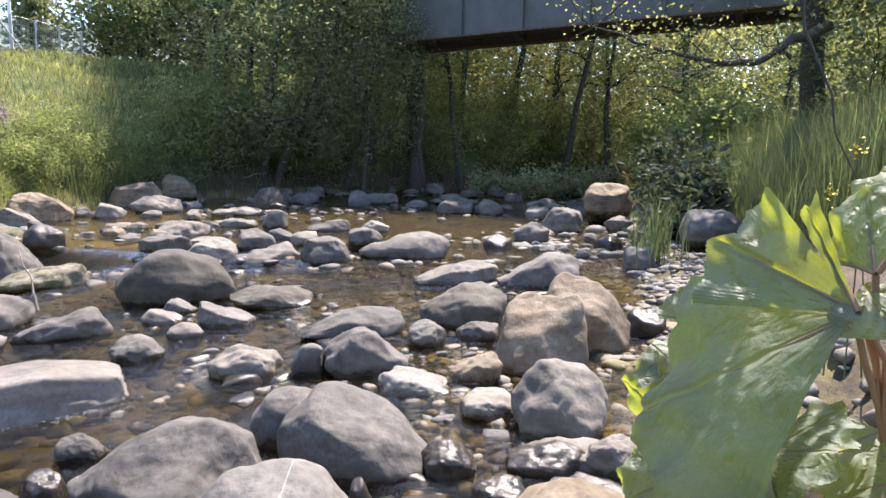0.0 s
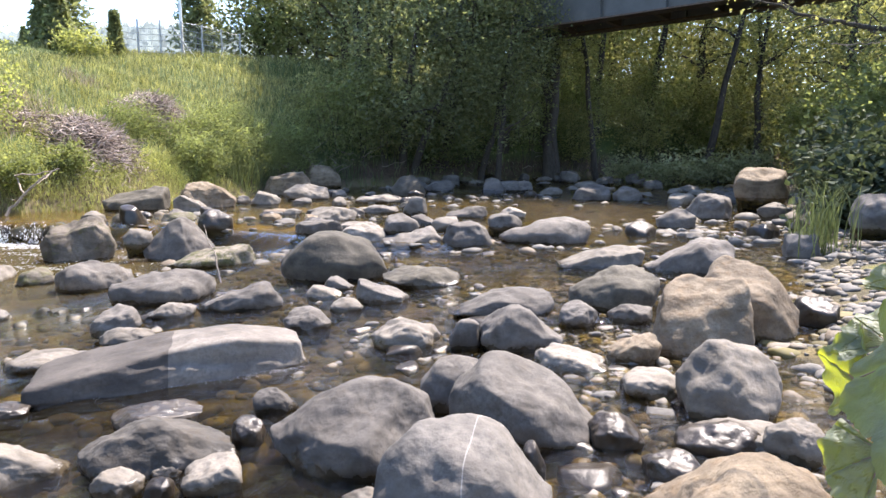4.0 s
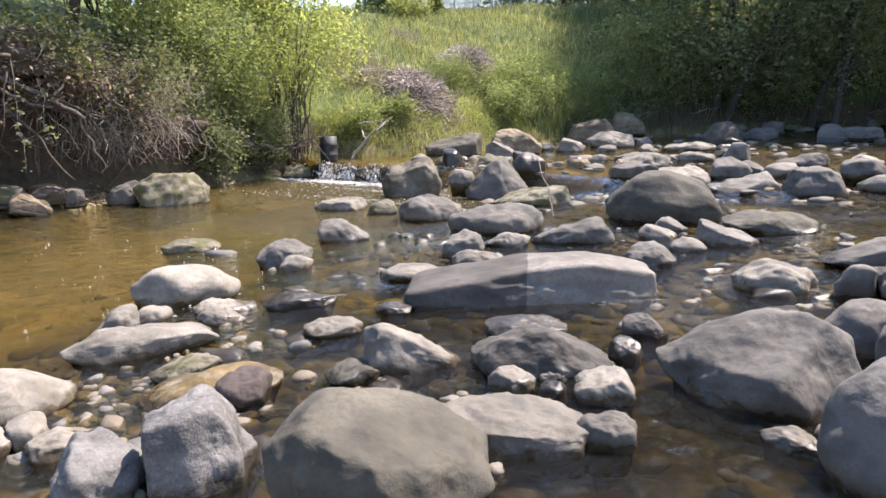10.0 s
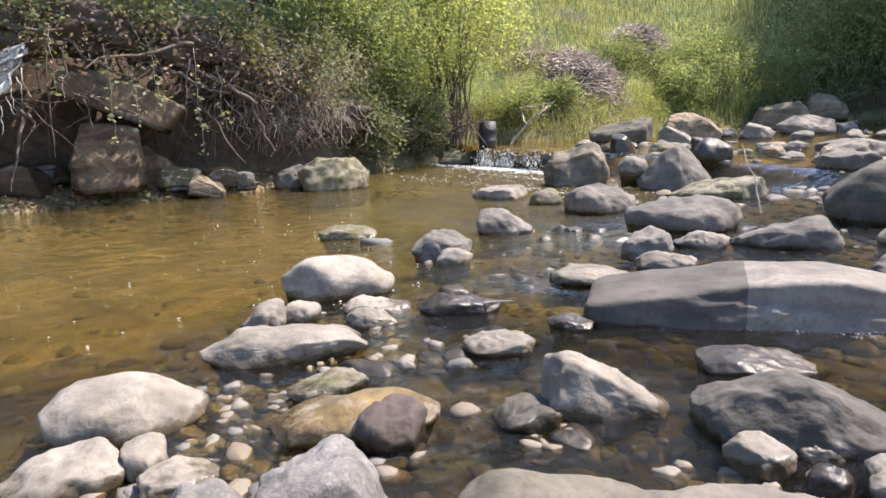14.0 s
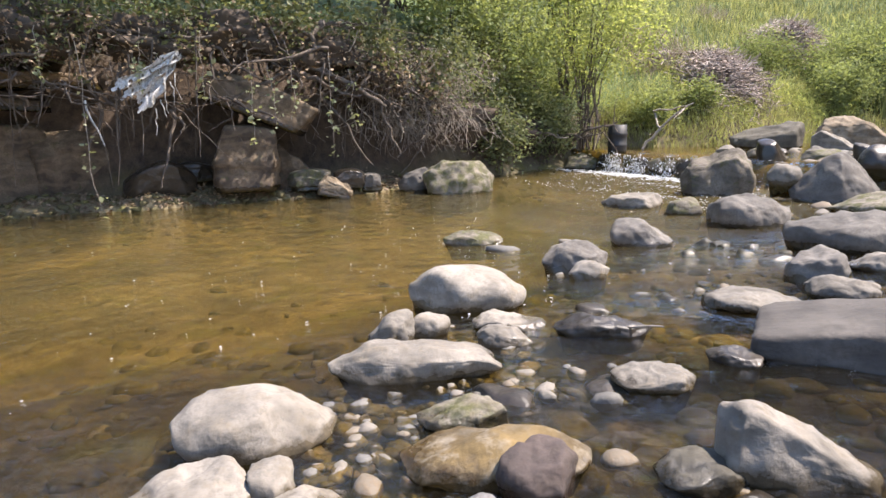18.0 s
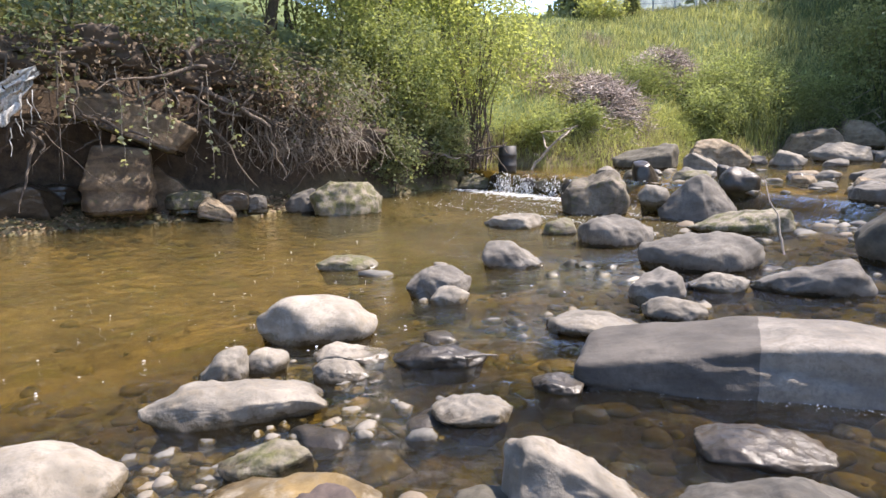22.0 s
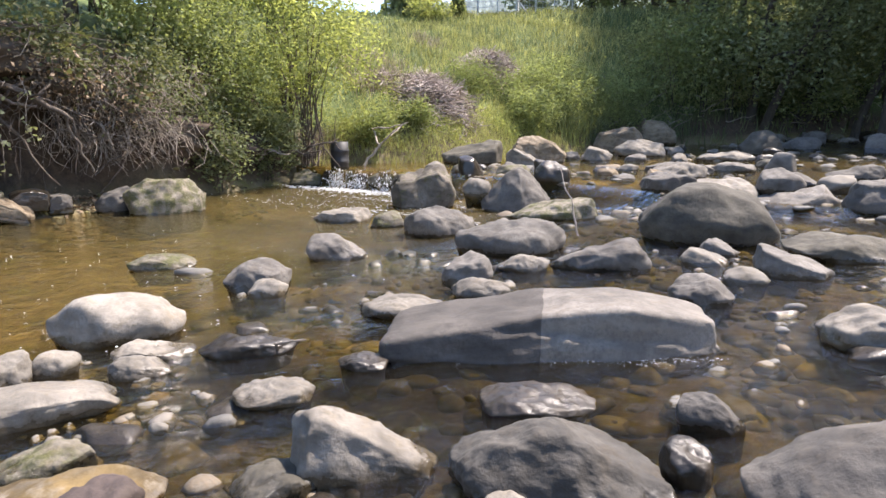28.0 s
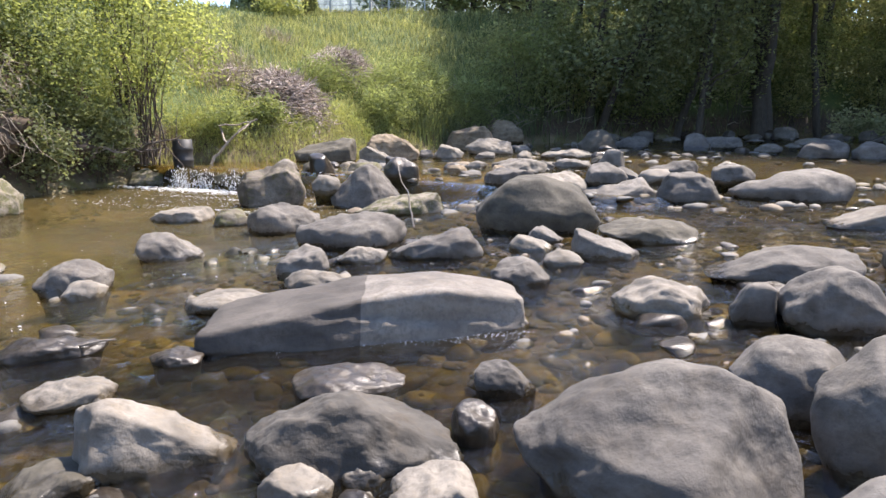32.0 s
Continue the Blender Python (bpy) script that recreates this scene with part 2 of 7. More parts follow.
def ground_material():
    """Silt and gravel in the channel, brown earth under the plants of the banks."""
    m, nt, b = material("ground_earth")
    vec = coords(nt)
    at = nt.nodes.new("ShaderNodeAttribute")
    at.attribute_name = "bank"
    n1, n2, n3 = noise_at(nt, vec, 0.9, 5), noise_at(nt, vec, 7.0, 7, 0.7), noise_at(nt, vec, 45.0, 6, 0.7)
    silt = ramp(nt, n2, [(0.32, (0.014, 0.011, 0.005)), (0.5, (0.06, 0.046, 0.015)), (0.68, (0.18, 0.135, 0.05))])
    silt = mix(nt, ramp(nt, n1, [(0.45, (0, 0, 0)), (0.65, (0.8, 0.8, 0.8))]), silt, (0.095, 0.08, 0.035))
    sepx = nt.nodes.new("ShaderNodeSeparateXYZ")
    nt.links.new(vec, sepx.inputs[0])
    mrx = node(nt, "MapRange", From_Min=-3.0, From_Max=-5.0)
    nt.links.new(sepx.outputs[0], mrx.inputs[0])
    silt = mix(nt, mrx.outputs[0], silt, ramp(nt, n1, [(0.35, (0.085, 0.068, 0.03)), (0.5, (0.17, 0.135, 0.07)), (0.65, (0.33, 0.265, 0.15))]))
    algae = noise_at(nt, vec, 1.9, 5, 0.65)
    silt = mix(nt, ramp(nt, algae, [(0.52, (0, 0, 0)), (0.66, (0.8, 0.8, 0.8))]), silt, (0.17, 0.17, 0.03))
    earth = ramp(nt, n2, [(0.3, (0.035, 0.023, 0.014)), (0.6, (0.10, 0.067, 0.042)), (0.8, (0.16, 0.115, 0.075))])
    turf = ramp(nt, n2, [(0.3, (0.045, 0.07, 0.015)), (0.7, (0.11, 0.15, 0.035))])
    col = mix(nt, ramp(nt, at.outputs["Fac"], [(0.02, (0, 0, 0)), (0.2, (1, 1, 1))]), silt, earth)
    col = mix(nt, ramp(nt, at.outputs["Fac"], [(0.5, (0, 0, 0)), (0.9, (1, 1, 1))]), col, turf)
    nt.links.new(mix(nt, ramp(nt, n3, [(0.35, (0.6, 0.6, 0.6)), (0.6, (0, 0, 0))]), col, mix(nt, 1.0, col, (0.5, 0.5, 0.5), "MULTIPLY")), b.inputs["Base Color"])
    b.inputs["Roughness"].default_value = 0.9
    bump(nt, b, n3, 0.7, 0.03)
    return m


def water_material():
    m, nt, b = material("stream_water")
    nt.nodes.remove(b)
    out = nt.nodes["Material Output"]
    vec = coords(nt)
    n1 = noise_at(nt, vec, 6.0, 3, 0.55)
    n2 = noise_at(nt, coords(nt, (0.7, 1.25, 1.0)), 27.0, 5, 0.65)
    at = nt.nodes.new("ShaderNodeAttribute")
    at.attribute_name = "riffle"
    h = nt.nodes.new("ShaderNodeMath")
    h.operation = "MULTIPLY_ADD"
    ra = nt.nodes.new("ShaderNodeMath")
    ra.operation = "MULTIPLY_ADD"
    ra.inputs[1].default_value = 2.6
    ra.inputs[2].default_value = -0.15
    nt.links.new(at.outputs["Fac"], ra.inputs[0])
    nt.links.new(n2, h.inputs[0])
    nt.links.new(ra.outputs[0], h.inputs[1])
    sw = nt.nodes.new("ShaderNodeMath")
    sw.operation = "MULTIPLY_ADD"
    sw.inputs[1].default_value, sw.inputs[2].default_value = 6.0, 0.30
    nt.links.new(at.outputs["Fac"], sw.inputs[0])
    sm = nt.nodes.new("ShaderNodeMath")
    sm.operation = "MULTIPLY"
    nt.links.new(n1, sm.inputs[0])
    nt.links.new(sw.outputs[0], sm.inputs[1])
    nt.links.new(sm.outputs[0], h.inputs[2])
    bp = node(nt, "Bump", Strength=1.0, Distance=0.05)
    nt.links.new(h.outputs[0], bp.inputs["Height"])
    gl = node(nt, "BsdfGlossy", Roughness=0.025)
    gl.inputs["Color"].default_value = (1, 1, 1, 1)
    tr = node(nt, "BsdfTransparent")
    tr.inputs["Color"].default_value = (0.75, 0.65, 0.37, 1)
    df = node(nt, "BsdfDiffuse")
    df.inputs["Color"].default_value = (0.135, 0.108, 0.045, 1)
    mk = nt.nodes.new("ShaderNodeAttribute")
    mk.attribute_name = "murk"
    body = nt.nodes.new("ShaderNodeMixShader")
    nt.links.new(mk.outputs["Fac"], body.inputs[0])
    nt.links.new(tr.outputs[0], body.inputs[1])
    nt.links.new(df.outputs[0], body.inputs[2])
    fr = node(nt, "Fresnel", IOR=1.56)
    for n in (gl, fr):
        nt.links.new(bp.outputs[0], n.inputs["Normal"])
    mx = nt.nodes.new("ShaderNodeMixShader")
    nt.links.new(fr.outputs[0], mx.inputs[0])
    nt.links.new(body.outputs[0], mx.inputs[1])
    nt.links.new(gl.outputs[0], mx.inputs[2])
    nt.links.new(mx.outputs[0], out.inputs[0])
    return m


def leaf_material(name, a, c, through=0.4, rough=0.6, gloss=0.35):
    m, nt, b = material(name)
    out = nt.nodes["Material Output"]
    geo = nt.nodes.new("ShaderNodeNewGeometry")
    col = ramp(nt, geo.outputs["Random Per Island"], [(0.0, tuple(x * 0.7 for x in a)), (0.5, mixed(a, c)), (1.0, c)])
    big = noise_at(nt, coords(nt), 1.3, 4)
    col = mix(nt, ramp(nt, big, [(0.4, (0, 0, 0)), (0.65, (0.7, 0.7, 0.7))]), col, tuple(x * 0.55 for x in a))
    nt.links.new(col, b.inputs["Base Color"])
    b.inputs["Roughness"].default_value = rough
    b.inputs["Specular IOR Level"].default_value = gloss
    tl = nt.nodes.new("ShaderNodeBsdfTranslucent")
    nt.links.new(mix(nt, 1.0, col, (1.14, 1.12, 0.70), "MULTIPLY"), tl.inputs[0])
    mx = nt.nodes.new("ShaderNodeMixShader")
    mx.inputs[0].default_value = through
    nt.links.new(b.outputs[0], mx.inputs[1])
    nt.links.new(tl.outputs[0], mx.inputs[2])
    nt.links.new(mx.outputs[0], out.inputs[0])
    return m


def bark_material(name, a, c, scale=(1, 1, 0.25)):
    m, nt, b = material(name)
    n = noise_at(nt, coords(nt, scale), 22, 8, 0.7)
    nt.links.new(ramp(nt, n, [(0.3, a), (0.7, c)]), b.inputs["Base Color"])
    b.inputs["Roughness"].default_value = 0.9
    bump(nt, b, n, 0.8, 0.03)
    return m


def plain(name, a, c, scale=8.0, rough=0.7, metal=0.0, strength=0.3):
    m, nt, b = material(name)
    n = noise_at(nt, coords(nt), scale, 7, 0.65)
    nt.links.new(ramp(nt, n, [(0.3, a), (0.7, c)]), b.inputs["Base Color"])
    b.inputs["Roughness"].default_value = rough
    b.inputs["Metallic"].default_value = metal
    bump(nt, b, n, strength, 0.01)
    return m


PEBBLES, COBBLES = pebble_material(), bed_cobble_material()
GROUND, WATER = ground_material(), water_material()
LEAF_BRIGHT = leaf_material("leaf_bright_green", (0.26, 0.295, 0.11), (0.44, 0.46, 0.20), 0.62)
LEAF_MID = leaf_material("leaf_mid_green", (0.19, 0.23, 0.10), (0.33, 0.37, 0.17), 0.6)
LEAF_DARK = leaf_material("leaf_dark_green", (0.165, 0.195, 0.10), (0.30, 0.325, 0.18), 0.55)
LEAF_WOOD = leaf_material("leaf_wood_green", (0.25, 0.265, 0.12), (0.44, 0.44, 0.22), 0.6)
# herb leaves: the bank's shade is painted into this dark green
LEAF_HERB = leaf_material("leaf_herb_shade_tone", (0.06, 0.085, 0.05), (0.13, 0.155, 0.10), 0.35, 0.75, 0.25)
LEAF_PALE = leaf_material("leaf_pale_vine", (0.24, 0.27, 0.14), (0.42, 0.43, 0.27), 0.45)
LEAF_HAZEL = leaf_material("leaf_hazel", (0.26, 0.305, 0.11), (0.45, 0.48, 0.20), 0.62)
LEAF_DRY = leaf_material("leaf_olive_dry", (0.16, 0.14, 0.05), (0.22, 0.22, 0.08), 0.35)
# bright and dark grass: sunlit and shaded tones set in the colour
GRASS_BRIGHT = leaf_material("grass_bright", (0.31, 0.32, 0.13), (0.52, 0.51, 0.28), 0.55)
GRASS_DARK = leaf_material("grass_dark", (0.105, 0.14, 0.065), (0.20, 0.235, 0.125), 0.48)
LEAF_IVY = leaf_material("leaf_ivy_dull", (0.10, 0.115, 0.05), (0.21, 0.215, 0.11), 0.45)
STRAW = leaf_material("straw", (0.24, 0.185, 0.145), (0.52, 0.44, 0.37), 0.2)
CUT_TWIGS = leaf_material("cut_twigs", (0.20, 0.155, 0.13), (0.60, 0.51, 0.45), 0.0, 0.9, 0.2)
BARK = bark_material("bark_brown", (0.025, 0.02, 0.015), (0.085, 0.068, 0.052))
TWIG = bark_material("twig_grey", (0.14, 0.11, 0.085), (0.36, 0.31, 0.25))
ROOT = bark_material("root_brown", (0.035, 0.027, 0.02), (0.15, 0.115, 0.088))
CLIFF = plain("cliff_sandstone", (0.14, 0.10, 0.065), (0.36, 0.28, 0.19), 3.0, 0.9, strength=0.9)
SOIL = plain("bank_soil", (0.032, 0.023, 0.016), (0.10, 0.072, 0.05), 6.0, 0.95, strength=0.9)
GIRDER = plain("painted_girder_steel", (0.058, 0.060, 0.061), (0.092, 0.094, 0.094), 2.2, 0.6, strength=0.15)
RUST = plain("rusty_steel", (0.05, 0.032, 0.024), (0.13, 0.085, 0.06), 9.0, 0.85)
BLACK = plain("black_plastic", (0.006, 0.006, 0.007), (0.02, 0.02, 0.022), 12.0, 0.62)
FOAM = plain("white_foam", (0.62, 0.63, 0.62), (0.86, 0.86, 0.84), 30.0, 0.5)
STEEL = plain("galvanised_steel", (0.3, 0.31, 0.32), (0.5, 0.5, 0.5), 30.0, 0.5, 0.6)
FILM = plain("torn_grey_white_film", (0.18, 0.17, 0.155), (0.56, 0.54, 0.51), 38.0, 0.45, strength=0.8)
LITTER = leaf_material("leaf_litter_brown", (0.16, 0.10, 0.06), (0.46, 0.34, 0.22), 0.15)


# ---- mesh helpers ----
def mesh_np(name, V, F, mat, smooth=True):
    """A mesh from arrays: V (n, 3), F (m, 3) or (m, 4)."""
    V, F = np.asarray(V, np.float32), np.asarray(F, np.int32)
    me = bpy.data.meshes.new(name)
    k = F.shape[1]
    me.vertices.add(len(V))
    me.vertices.foreach_set("co", V.ravel())
    me.loops.add(F.size)
    me.loops.foreach_set("vertex_index", F.ravel())
    me.polygons.add(len(F))
    me.polygons.foreach_set("loop_start", np.arange(0, F.size, k, dtype=np.int32))
    me.polygons.foreach_set("use_smooth", np.full(len(F), smooth))
    me.materials.append(mat)
    me.update(calc_edges=True)
    me.validate()
    return me


def part(name, me, parent, label=""):
    ob = new(name, me)
    ob.parent = parent
    if label:
        tagged(ob, label)
    return ob


def thing(name, x, y, z, label, category, group="", kind=""):
    e = new(name)
    e.location = (x, y, z)
    return tagged(e, label, category, group, kind)


_spheres = {}


def sphere(level):
    if level not in _spheres:
        bm = bmesh.new()
        bmesh.ops.create_icosphere(bm, subdivisions=level, radius=1.0)
        bm.verts.ensure_lookup_table()
        _spheres[level] = (np.array([v.co for v in bm.verts]), np.array([[v.index for v in f.verts] for f in bm.faces]))
        bm.free()
    return _spheres[level]


def joined(blocks):
    """Arrays of several pieces (V, F) as one."""
    Vs, Fs, n = [], [], 0
    for V, F in blocks:
        Vs.append(V)
        Fs.append(F + n)
        n += len(V)
    return np.concatenate(Vs), np.concatenate(Fs)


def tube(pts, radii, sides=6):
    """A tapered tube along points."""
    P = np.asarray(pts, float)
    n = len(P)
    T = np.gradient(P, axis=0)
    T /= np.linalg.norm(T, axis=1)[:, None] + 1e-9
    ref = np.array([0.31, 0.95, 0.05]) if abs(T[0][2]) > 0.8 else np.array([0, 0, 1.0])
    A = np.cross(T, ref)
    A /= np.linalg.norm(A, axis=1)[:, None] + 1e-9
    B = np.cross(T, A)
    a = np.arange(sides) * 2 * np.pi / sides
    R = np.asarray(radii, float)[:, None, None]
    V = (P[:, None] + R * (np.cos(a)[None, :, None] * A[:, None] + np.sin(a)[None, :, None] * B[:, None])).reshape(-1, 3)
    i, j = np.meshgrid(np.arange(n - 1), np.arange(sides), indexing="ij")
    k = (j + 1) % sides
    F = np.stack([i * sides + j, i * sides + k, (i + 1) * sides + k, (i + 1) * sides + j], -1).reshape(-1, 4)
    return V, F


def wander(rng, a, b, n, jitter):
    """A crooked line of n points from a to b."""
    a, b = np.asarray(a, float), np.asarray(b, float)
    s = np.linspace(0, 1, n)[:, None]
    w = rng.normal(0, 1, (n, 3)).cumsum(0)
    w -= w[0] + s * (w[-1] - w[0])
    return a + (b - a) * s + w * jitter


def leaves(rng, P, size, up=0.3, narrow=0.5, droop=None):
    """Folded pointed leaves at points P: two triangles each."""
    n = len(P)
    d = rng.normal(0, 1, (n, 3))
    d[:, 2] *= 0.6
    d /= np.linalg.norm(d, axis=1)[:, None]
    if droop is not None:
        d[:, 2] -= droop
        d /= np.linalg.norm(d, axis=1)[:, None]
    nrm = rng.normal(0, 1, (n, 3)) + np.array([0, 0, 2.0 * up])
    side = np.cross(d, nrm)
    side /= np.linalg.norm(side, axis=1)[:, None] + 1e-9
    up_v = np.cross(side, d)
    s = (size * rng.uniform(0.6, 1.35, n))[:, None]
    base, tip = P - d * s * 0.5, P + d * s * 0.5
    l = P + side * s * narrow * 0.5 + up_v * s * 0.12
    r = P - side * s * narrow * 0.5 + up_v * s * 0.12
    V = np.stack([base, l, tip, r], 1).reshape(-1, 3)
    o = np.arange(n)[:, None] * 4
    F = np.concatenate([o + np.array([0, 1, 2]), o + np.array([0, 2, 3])], 0)
    return V, F


def blades(rng, P, height, width, lean=0.35):
    """Grass blades rooted at P: a bent ribbon of two pieces."""
    n = len(P)
    h = height * rng.uniform(0.55, 1.3, n)
    a = rng.uniform(0, 2 * np.pi, n)
    b = rng.uniform(0, 2 * np.pi, n)
    out = np.stack([np.cos(a), np.sin(a), np.zeros(n)], 1)
    wd = np.stack([np.cos(b), np.sin(b), np.zeros(n)], 1) * (width * rng.uniform(0.6, 1.4, n))[:, None]
    k = rng.uniform(0.1, 1, n) * lean
    z = np.array([0, 0, 1.0])
    m = P + z * (h * 0.58)[:, None] + out * (h * k * 0.35)[:, None]
    t = P + z * (h * (1 - 0.35 * k))[:, None] + out * (h * k)[:, None]
    V = np.stack([P - wd, P + wd, m + wd * 0.75, m - wd * 0.75, t], 1).reshape(-1, 3)
    o = np.arange(n)[:, None] * 5
    F = np.concatenate([o + np.array([0, 1, 2]), o + np.array([0, 2, 3]), o + np.array([3, 2, 4])], 0)
    return V, F


# ---- lie of the land ----
def lerp(v, xs, ys):
    return np.interp(v, xs, ys)


def sstep(v, a, b):
    t = np.clip((v - a) / (b - a), 0, 1)
    return t * t * (3 - 2 * t)


def x_left(y):
    return lerp(y, [-9, -3, 0, 2, 4, 6, 8, 9.6, 10.6, 11.6, 13, 15, 18, 22, 26, 34, 50],
                [-15, -11.6, -10.7, -10.4, -10.3, -10.5, -11.0, -11.2, -10.2, -9.3, -8.6, -8.0, -6.8, -3.2, 4.0, 13, 30])


def x_right(y):
    return lerp(y, [-1, 0, 1, 2, 4, 6, 8, 10, 13, 16, 20, 26, 34, 50],
                [0.5, 0.75, 0.95, 1.35, 2.3, 2.9, 3.5, 3.9, 4.2, 4.6, 5.4, 8.0, 14, 27])


def y_near(x):
    return lerp(x, [-14, -8, -4, -2, 0, 1], [-4.5, -3.4, -1.9, -1.0, -0.7, -0.5])


def water_z(x, y):
    low = lerp(x, [-10, -6, -4.6, -3.5, 0], [-0.2, -0.2, -0.15, -0.03, 0.16])
    line = lerp(x, [-12, -10.6, -6.5, -5.0, -2.5, 0, 3], [8.9, 8.9, 8.6, 8.3, 7.4, 7.4, 7.8])
    k = sstep(y - line, -0.12, 0.06)
    high = 0.15 + np.minimum(np.maximum(0, y - 12), 40) * 0.035
    return low + (high - low) * k


def inside(x, y):
    """Metres inside the channel (minus: up on a bank)."""
    return np.minimum(np.minimum(x - x_left(y), x_right(y) - x), y - y_near(x))


def wob(x, y, f, s=0.0):
    return (np.sin(x * f * 1.3 + y * f * 0.7 + s) + np.sin(y * f * 1.9 - x * f * 0.6 + 1.7 * s) + np.sin((x + y) * f * 2.7 + 2.3 * s) * 0.5) / 2.5


def land_z(x, y):
    x, y = np.asarray(x, float), np.asarray(y, float)
    s = inside(x, y) + 0.12 * wob(x, y, 2.1)
    w = water_z(x, y)
    right = (x_right(y) - x) < (x - x_left(y))
    pool = sstep(-x, 3.5, 6.0) * (y < 8.3)
    bed = w - 0.03 - (0.05 + 0.20 * pool) * sstep(s, 0.0, 1.0) + 0.035 * wob(x, y, 5.0, 2.0)
    bar = sstep((x_right(y) - x), 1.5, 0.4) * sstep(y, 2.2, 3.6)
    bed = bed + bar * (0.17 + 0.02 * wob(x, y, 6.0))
    shelf = sstep(s, 1.5, 0.3) * sstep(-x, 8.0, 9.0) * sstep(-y, -5.5, -4.0)
    bed = bed + shelf * (0.19 + 0.04 * wob(x, y, 4.0))
    o = np.maximum(0, -s)
    cliff = sstep(-y, -9.2, -8.2) * (~right) * (x < -4)
    zl = np.where(cliff > 0, 0.05 + 2.1 * sstep(o, 0.05, 1.1) + 0.38 * o, 0.0)
    oc = np.minimum(o, 10.6)
    slope = 0.10 * sstep(o, 0, 0.15) + 0.56 * oc
    slope = 5.7 * (1 - np.exp(-slope / 5.2)) + 0.045 * oc - 0.045 * np.maximum(0, o - 10.6)
    zl = cliff * zl + (1 - cliff) * slope
    zr = 0.12 * sstep(o, 0, 0.2) + 3.2 * (1 - np.exp(-0.5 * o / 3.2)) + 0.02 * o
    bank = np.where(right, zr, zl) + 0.06 * wob(x, y, 1.4, 4.0) * sstep(o, 0.3, 1.5)
    bank = np.minimum(bank, 9.5 + 0 * bank)
    far = np.hypot(x, y - 8)
    return np.where(s > 0, bed, w - 0.03 + bank) * sstep(-far, -260, -120) + 6.0 * sstep(far, 120, 260)


def graded(lo, hi, fine_lo, fine_hi, step, grow=1.22):
    mid = list(np.arange(fine_lo, fine_hi + step / 2, step))
    a, d = [], step
    v = fine_lo
    while v > lo:
        d *= grow
        v -= d
        a.append(v)
    b, d, v = [], step, mid[-1]
    while v < hi:
        d *= grow
        v += d
        b.append(v)
    return np.array(a[::-1] + mid + b)


def sheet(name, xs, ys, zf, mat):
    X, Y = np.meshgrid(xs, ys, indexing="ij")
    V = np.stack([X, Y, zf(X, Y)], -1).reshape(-1, 3)
    i, j = np.meshgrid(np.arange(len(xs) - 1), np.arange(len(ys) - 1), indexing="ij")
    o = (i * len(ys) + j).ravel()
    F = np.stack([o, o + len(ys), o + len(ys) + 1, o + 1], 1)
    return mesh_np(name, V, F, mat), V


me, V = sheet("ground", graded(-2500, 2500, -13.5, 6.5, 0.11), graded(-2500, 2500, -3, 22, 0.12), land_z, GROUND)
at = me.attributes.new("bank", "FLOAT", "POINT")
s_in = inside(V[:, 0], V[:, 1])
at.data.foreach_set("value", np.clip(-s_in / 1.5, 0, 1).astype(np.float32))
tagged(new("ground", me), "stony stream bed with brown silt between steep earthen banks", "ground", kind="structure")


def riffle(x, y):
    """Where the water breaks: below the weir, over the sills between the stones."""
    r = 0.10 + 0.32 * sstep(wob(x, y, 1.3, 2.0), -0.5, 0.5) * sstep(x, -4.4, -3.2) * (1 - 0.75 * np.exp(-((x + 0.9) / 0.9) ** 2 - ((y - 3.6) / 1.3) ** 2))
    for cx, cy, rx, ry, k in ((-8.4, 8.0, 1.9, 0.8, 1.0), (-7.0, 6.6, 2.4, 1.0, 0.9), (-8.4, 6.6, 1.6, 0.8, 0.6), (-2.4, 2.1, 0.75, 0.35, 1.0), (-0.2, 6.6, 1.3, 0.5, 0.9),
                              (0.9, 8.0, 0.8, 1.2, 0.8), (-5.9, 5.0, 1.5, 0.9, 0.5), (-0.9, 1.5, 0.8, 0.5, 0.8), (-1.75, 2.15, 0.6, 0.3, 0.9), (-0.9, 2.9, 0.5, 0.35, 0.5), (-4.9, 8.6, 1.6, 0.6, 0.8), (1.2, 15, 3, 4, 0.7)):
        r = np.maximum(r, k * np.exp(-(((x - cx) / rx) ** 2 + ((y - cy) / ry) ** 2)))
    return r


def water_surface(x, y):
    r = riffle(x, y)
    w = 0.5 * wob(x, y, 9.0, 1.0) + 0.35 * wob(y, x, 17.0, 3.0) + 0.25 * wob(x, y, 31.0, 5.0)
    return water_z(x, y) + 0.034 * (r - 0.05) * w - 0.6 * sstep(-inside(x, y), 0.9, 1.8)


me, V = sheet("water", np.concatenate([np.arange(-15, -7, 0.11), np.arange(-7, 2, 0.045), np.arange(2, 12, 0.15)]),
              np.concatenate([np.arange(-4, 0, 0.15), np.arange(0, 9.2, 0.045), np.arange(9.2, 34, 0.2)]), water_surface, WATER)
at = me.attributes.new("riffle", "FLOAT", "POINT")
at.data.foreach_set("value", riffle(V[:, 0], V[:, 1]).astype(np.float32))
at = me.attributes.new("murk", "FLOAT", "POINT")
at.data.foreach_set("value", (0.025 + 0.24 * sstep(-V[:, 0], 3.4, 6.0) * (V[:, 1] < 8.3) + 0.05 * sstep(V[:, 1], 5, 9)).astype(np.float32))
tagged(new("water", me), "clear shallow brown-tinted stream water with small ripples", "water", kind="structure")


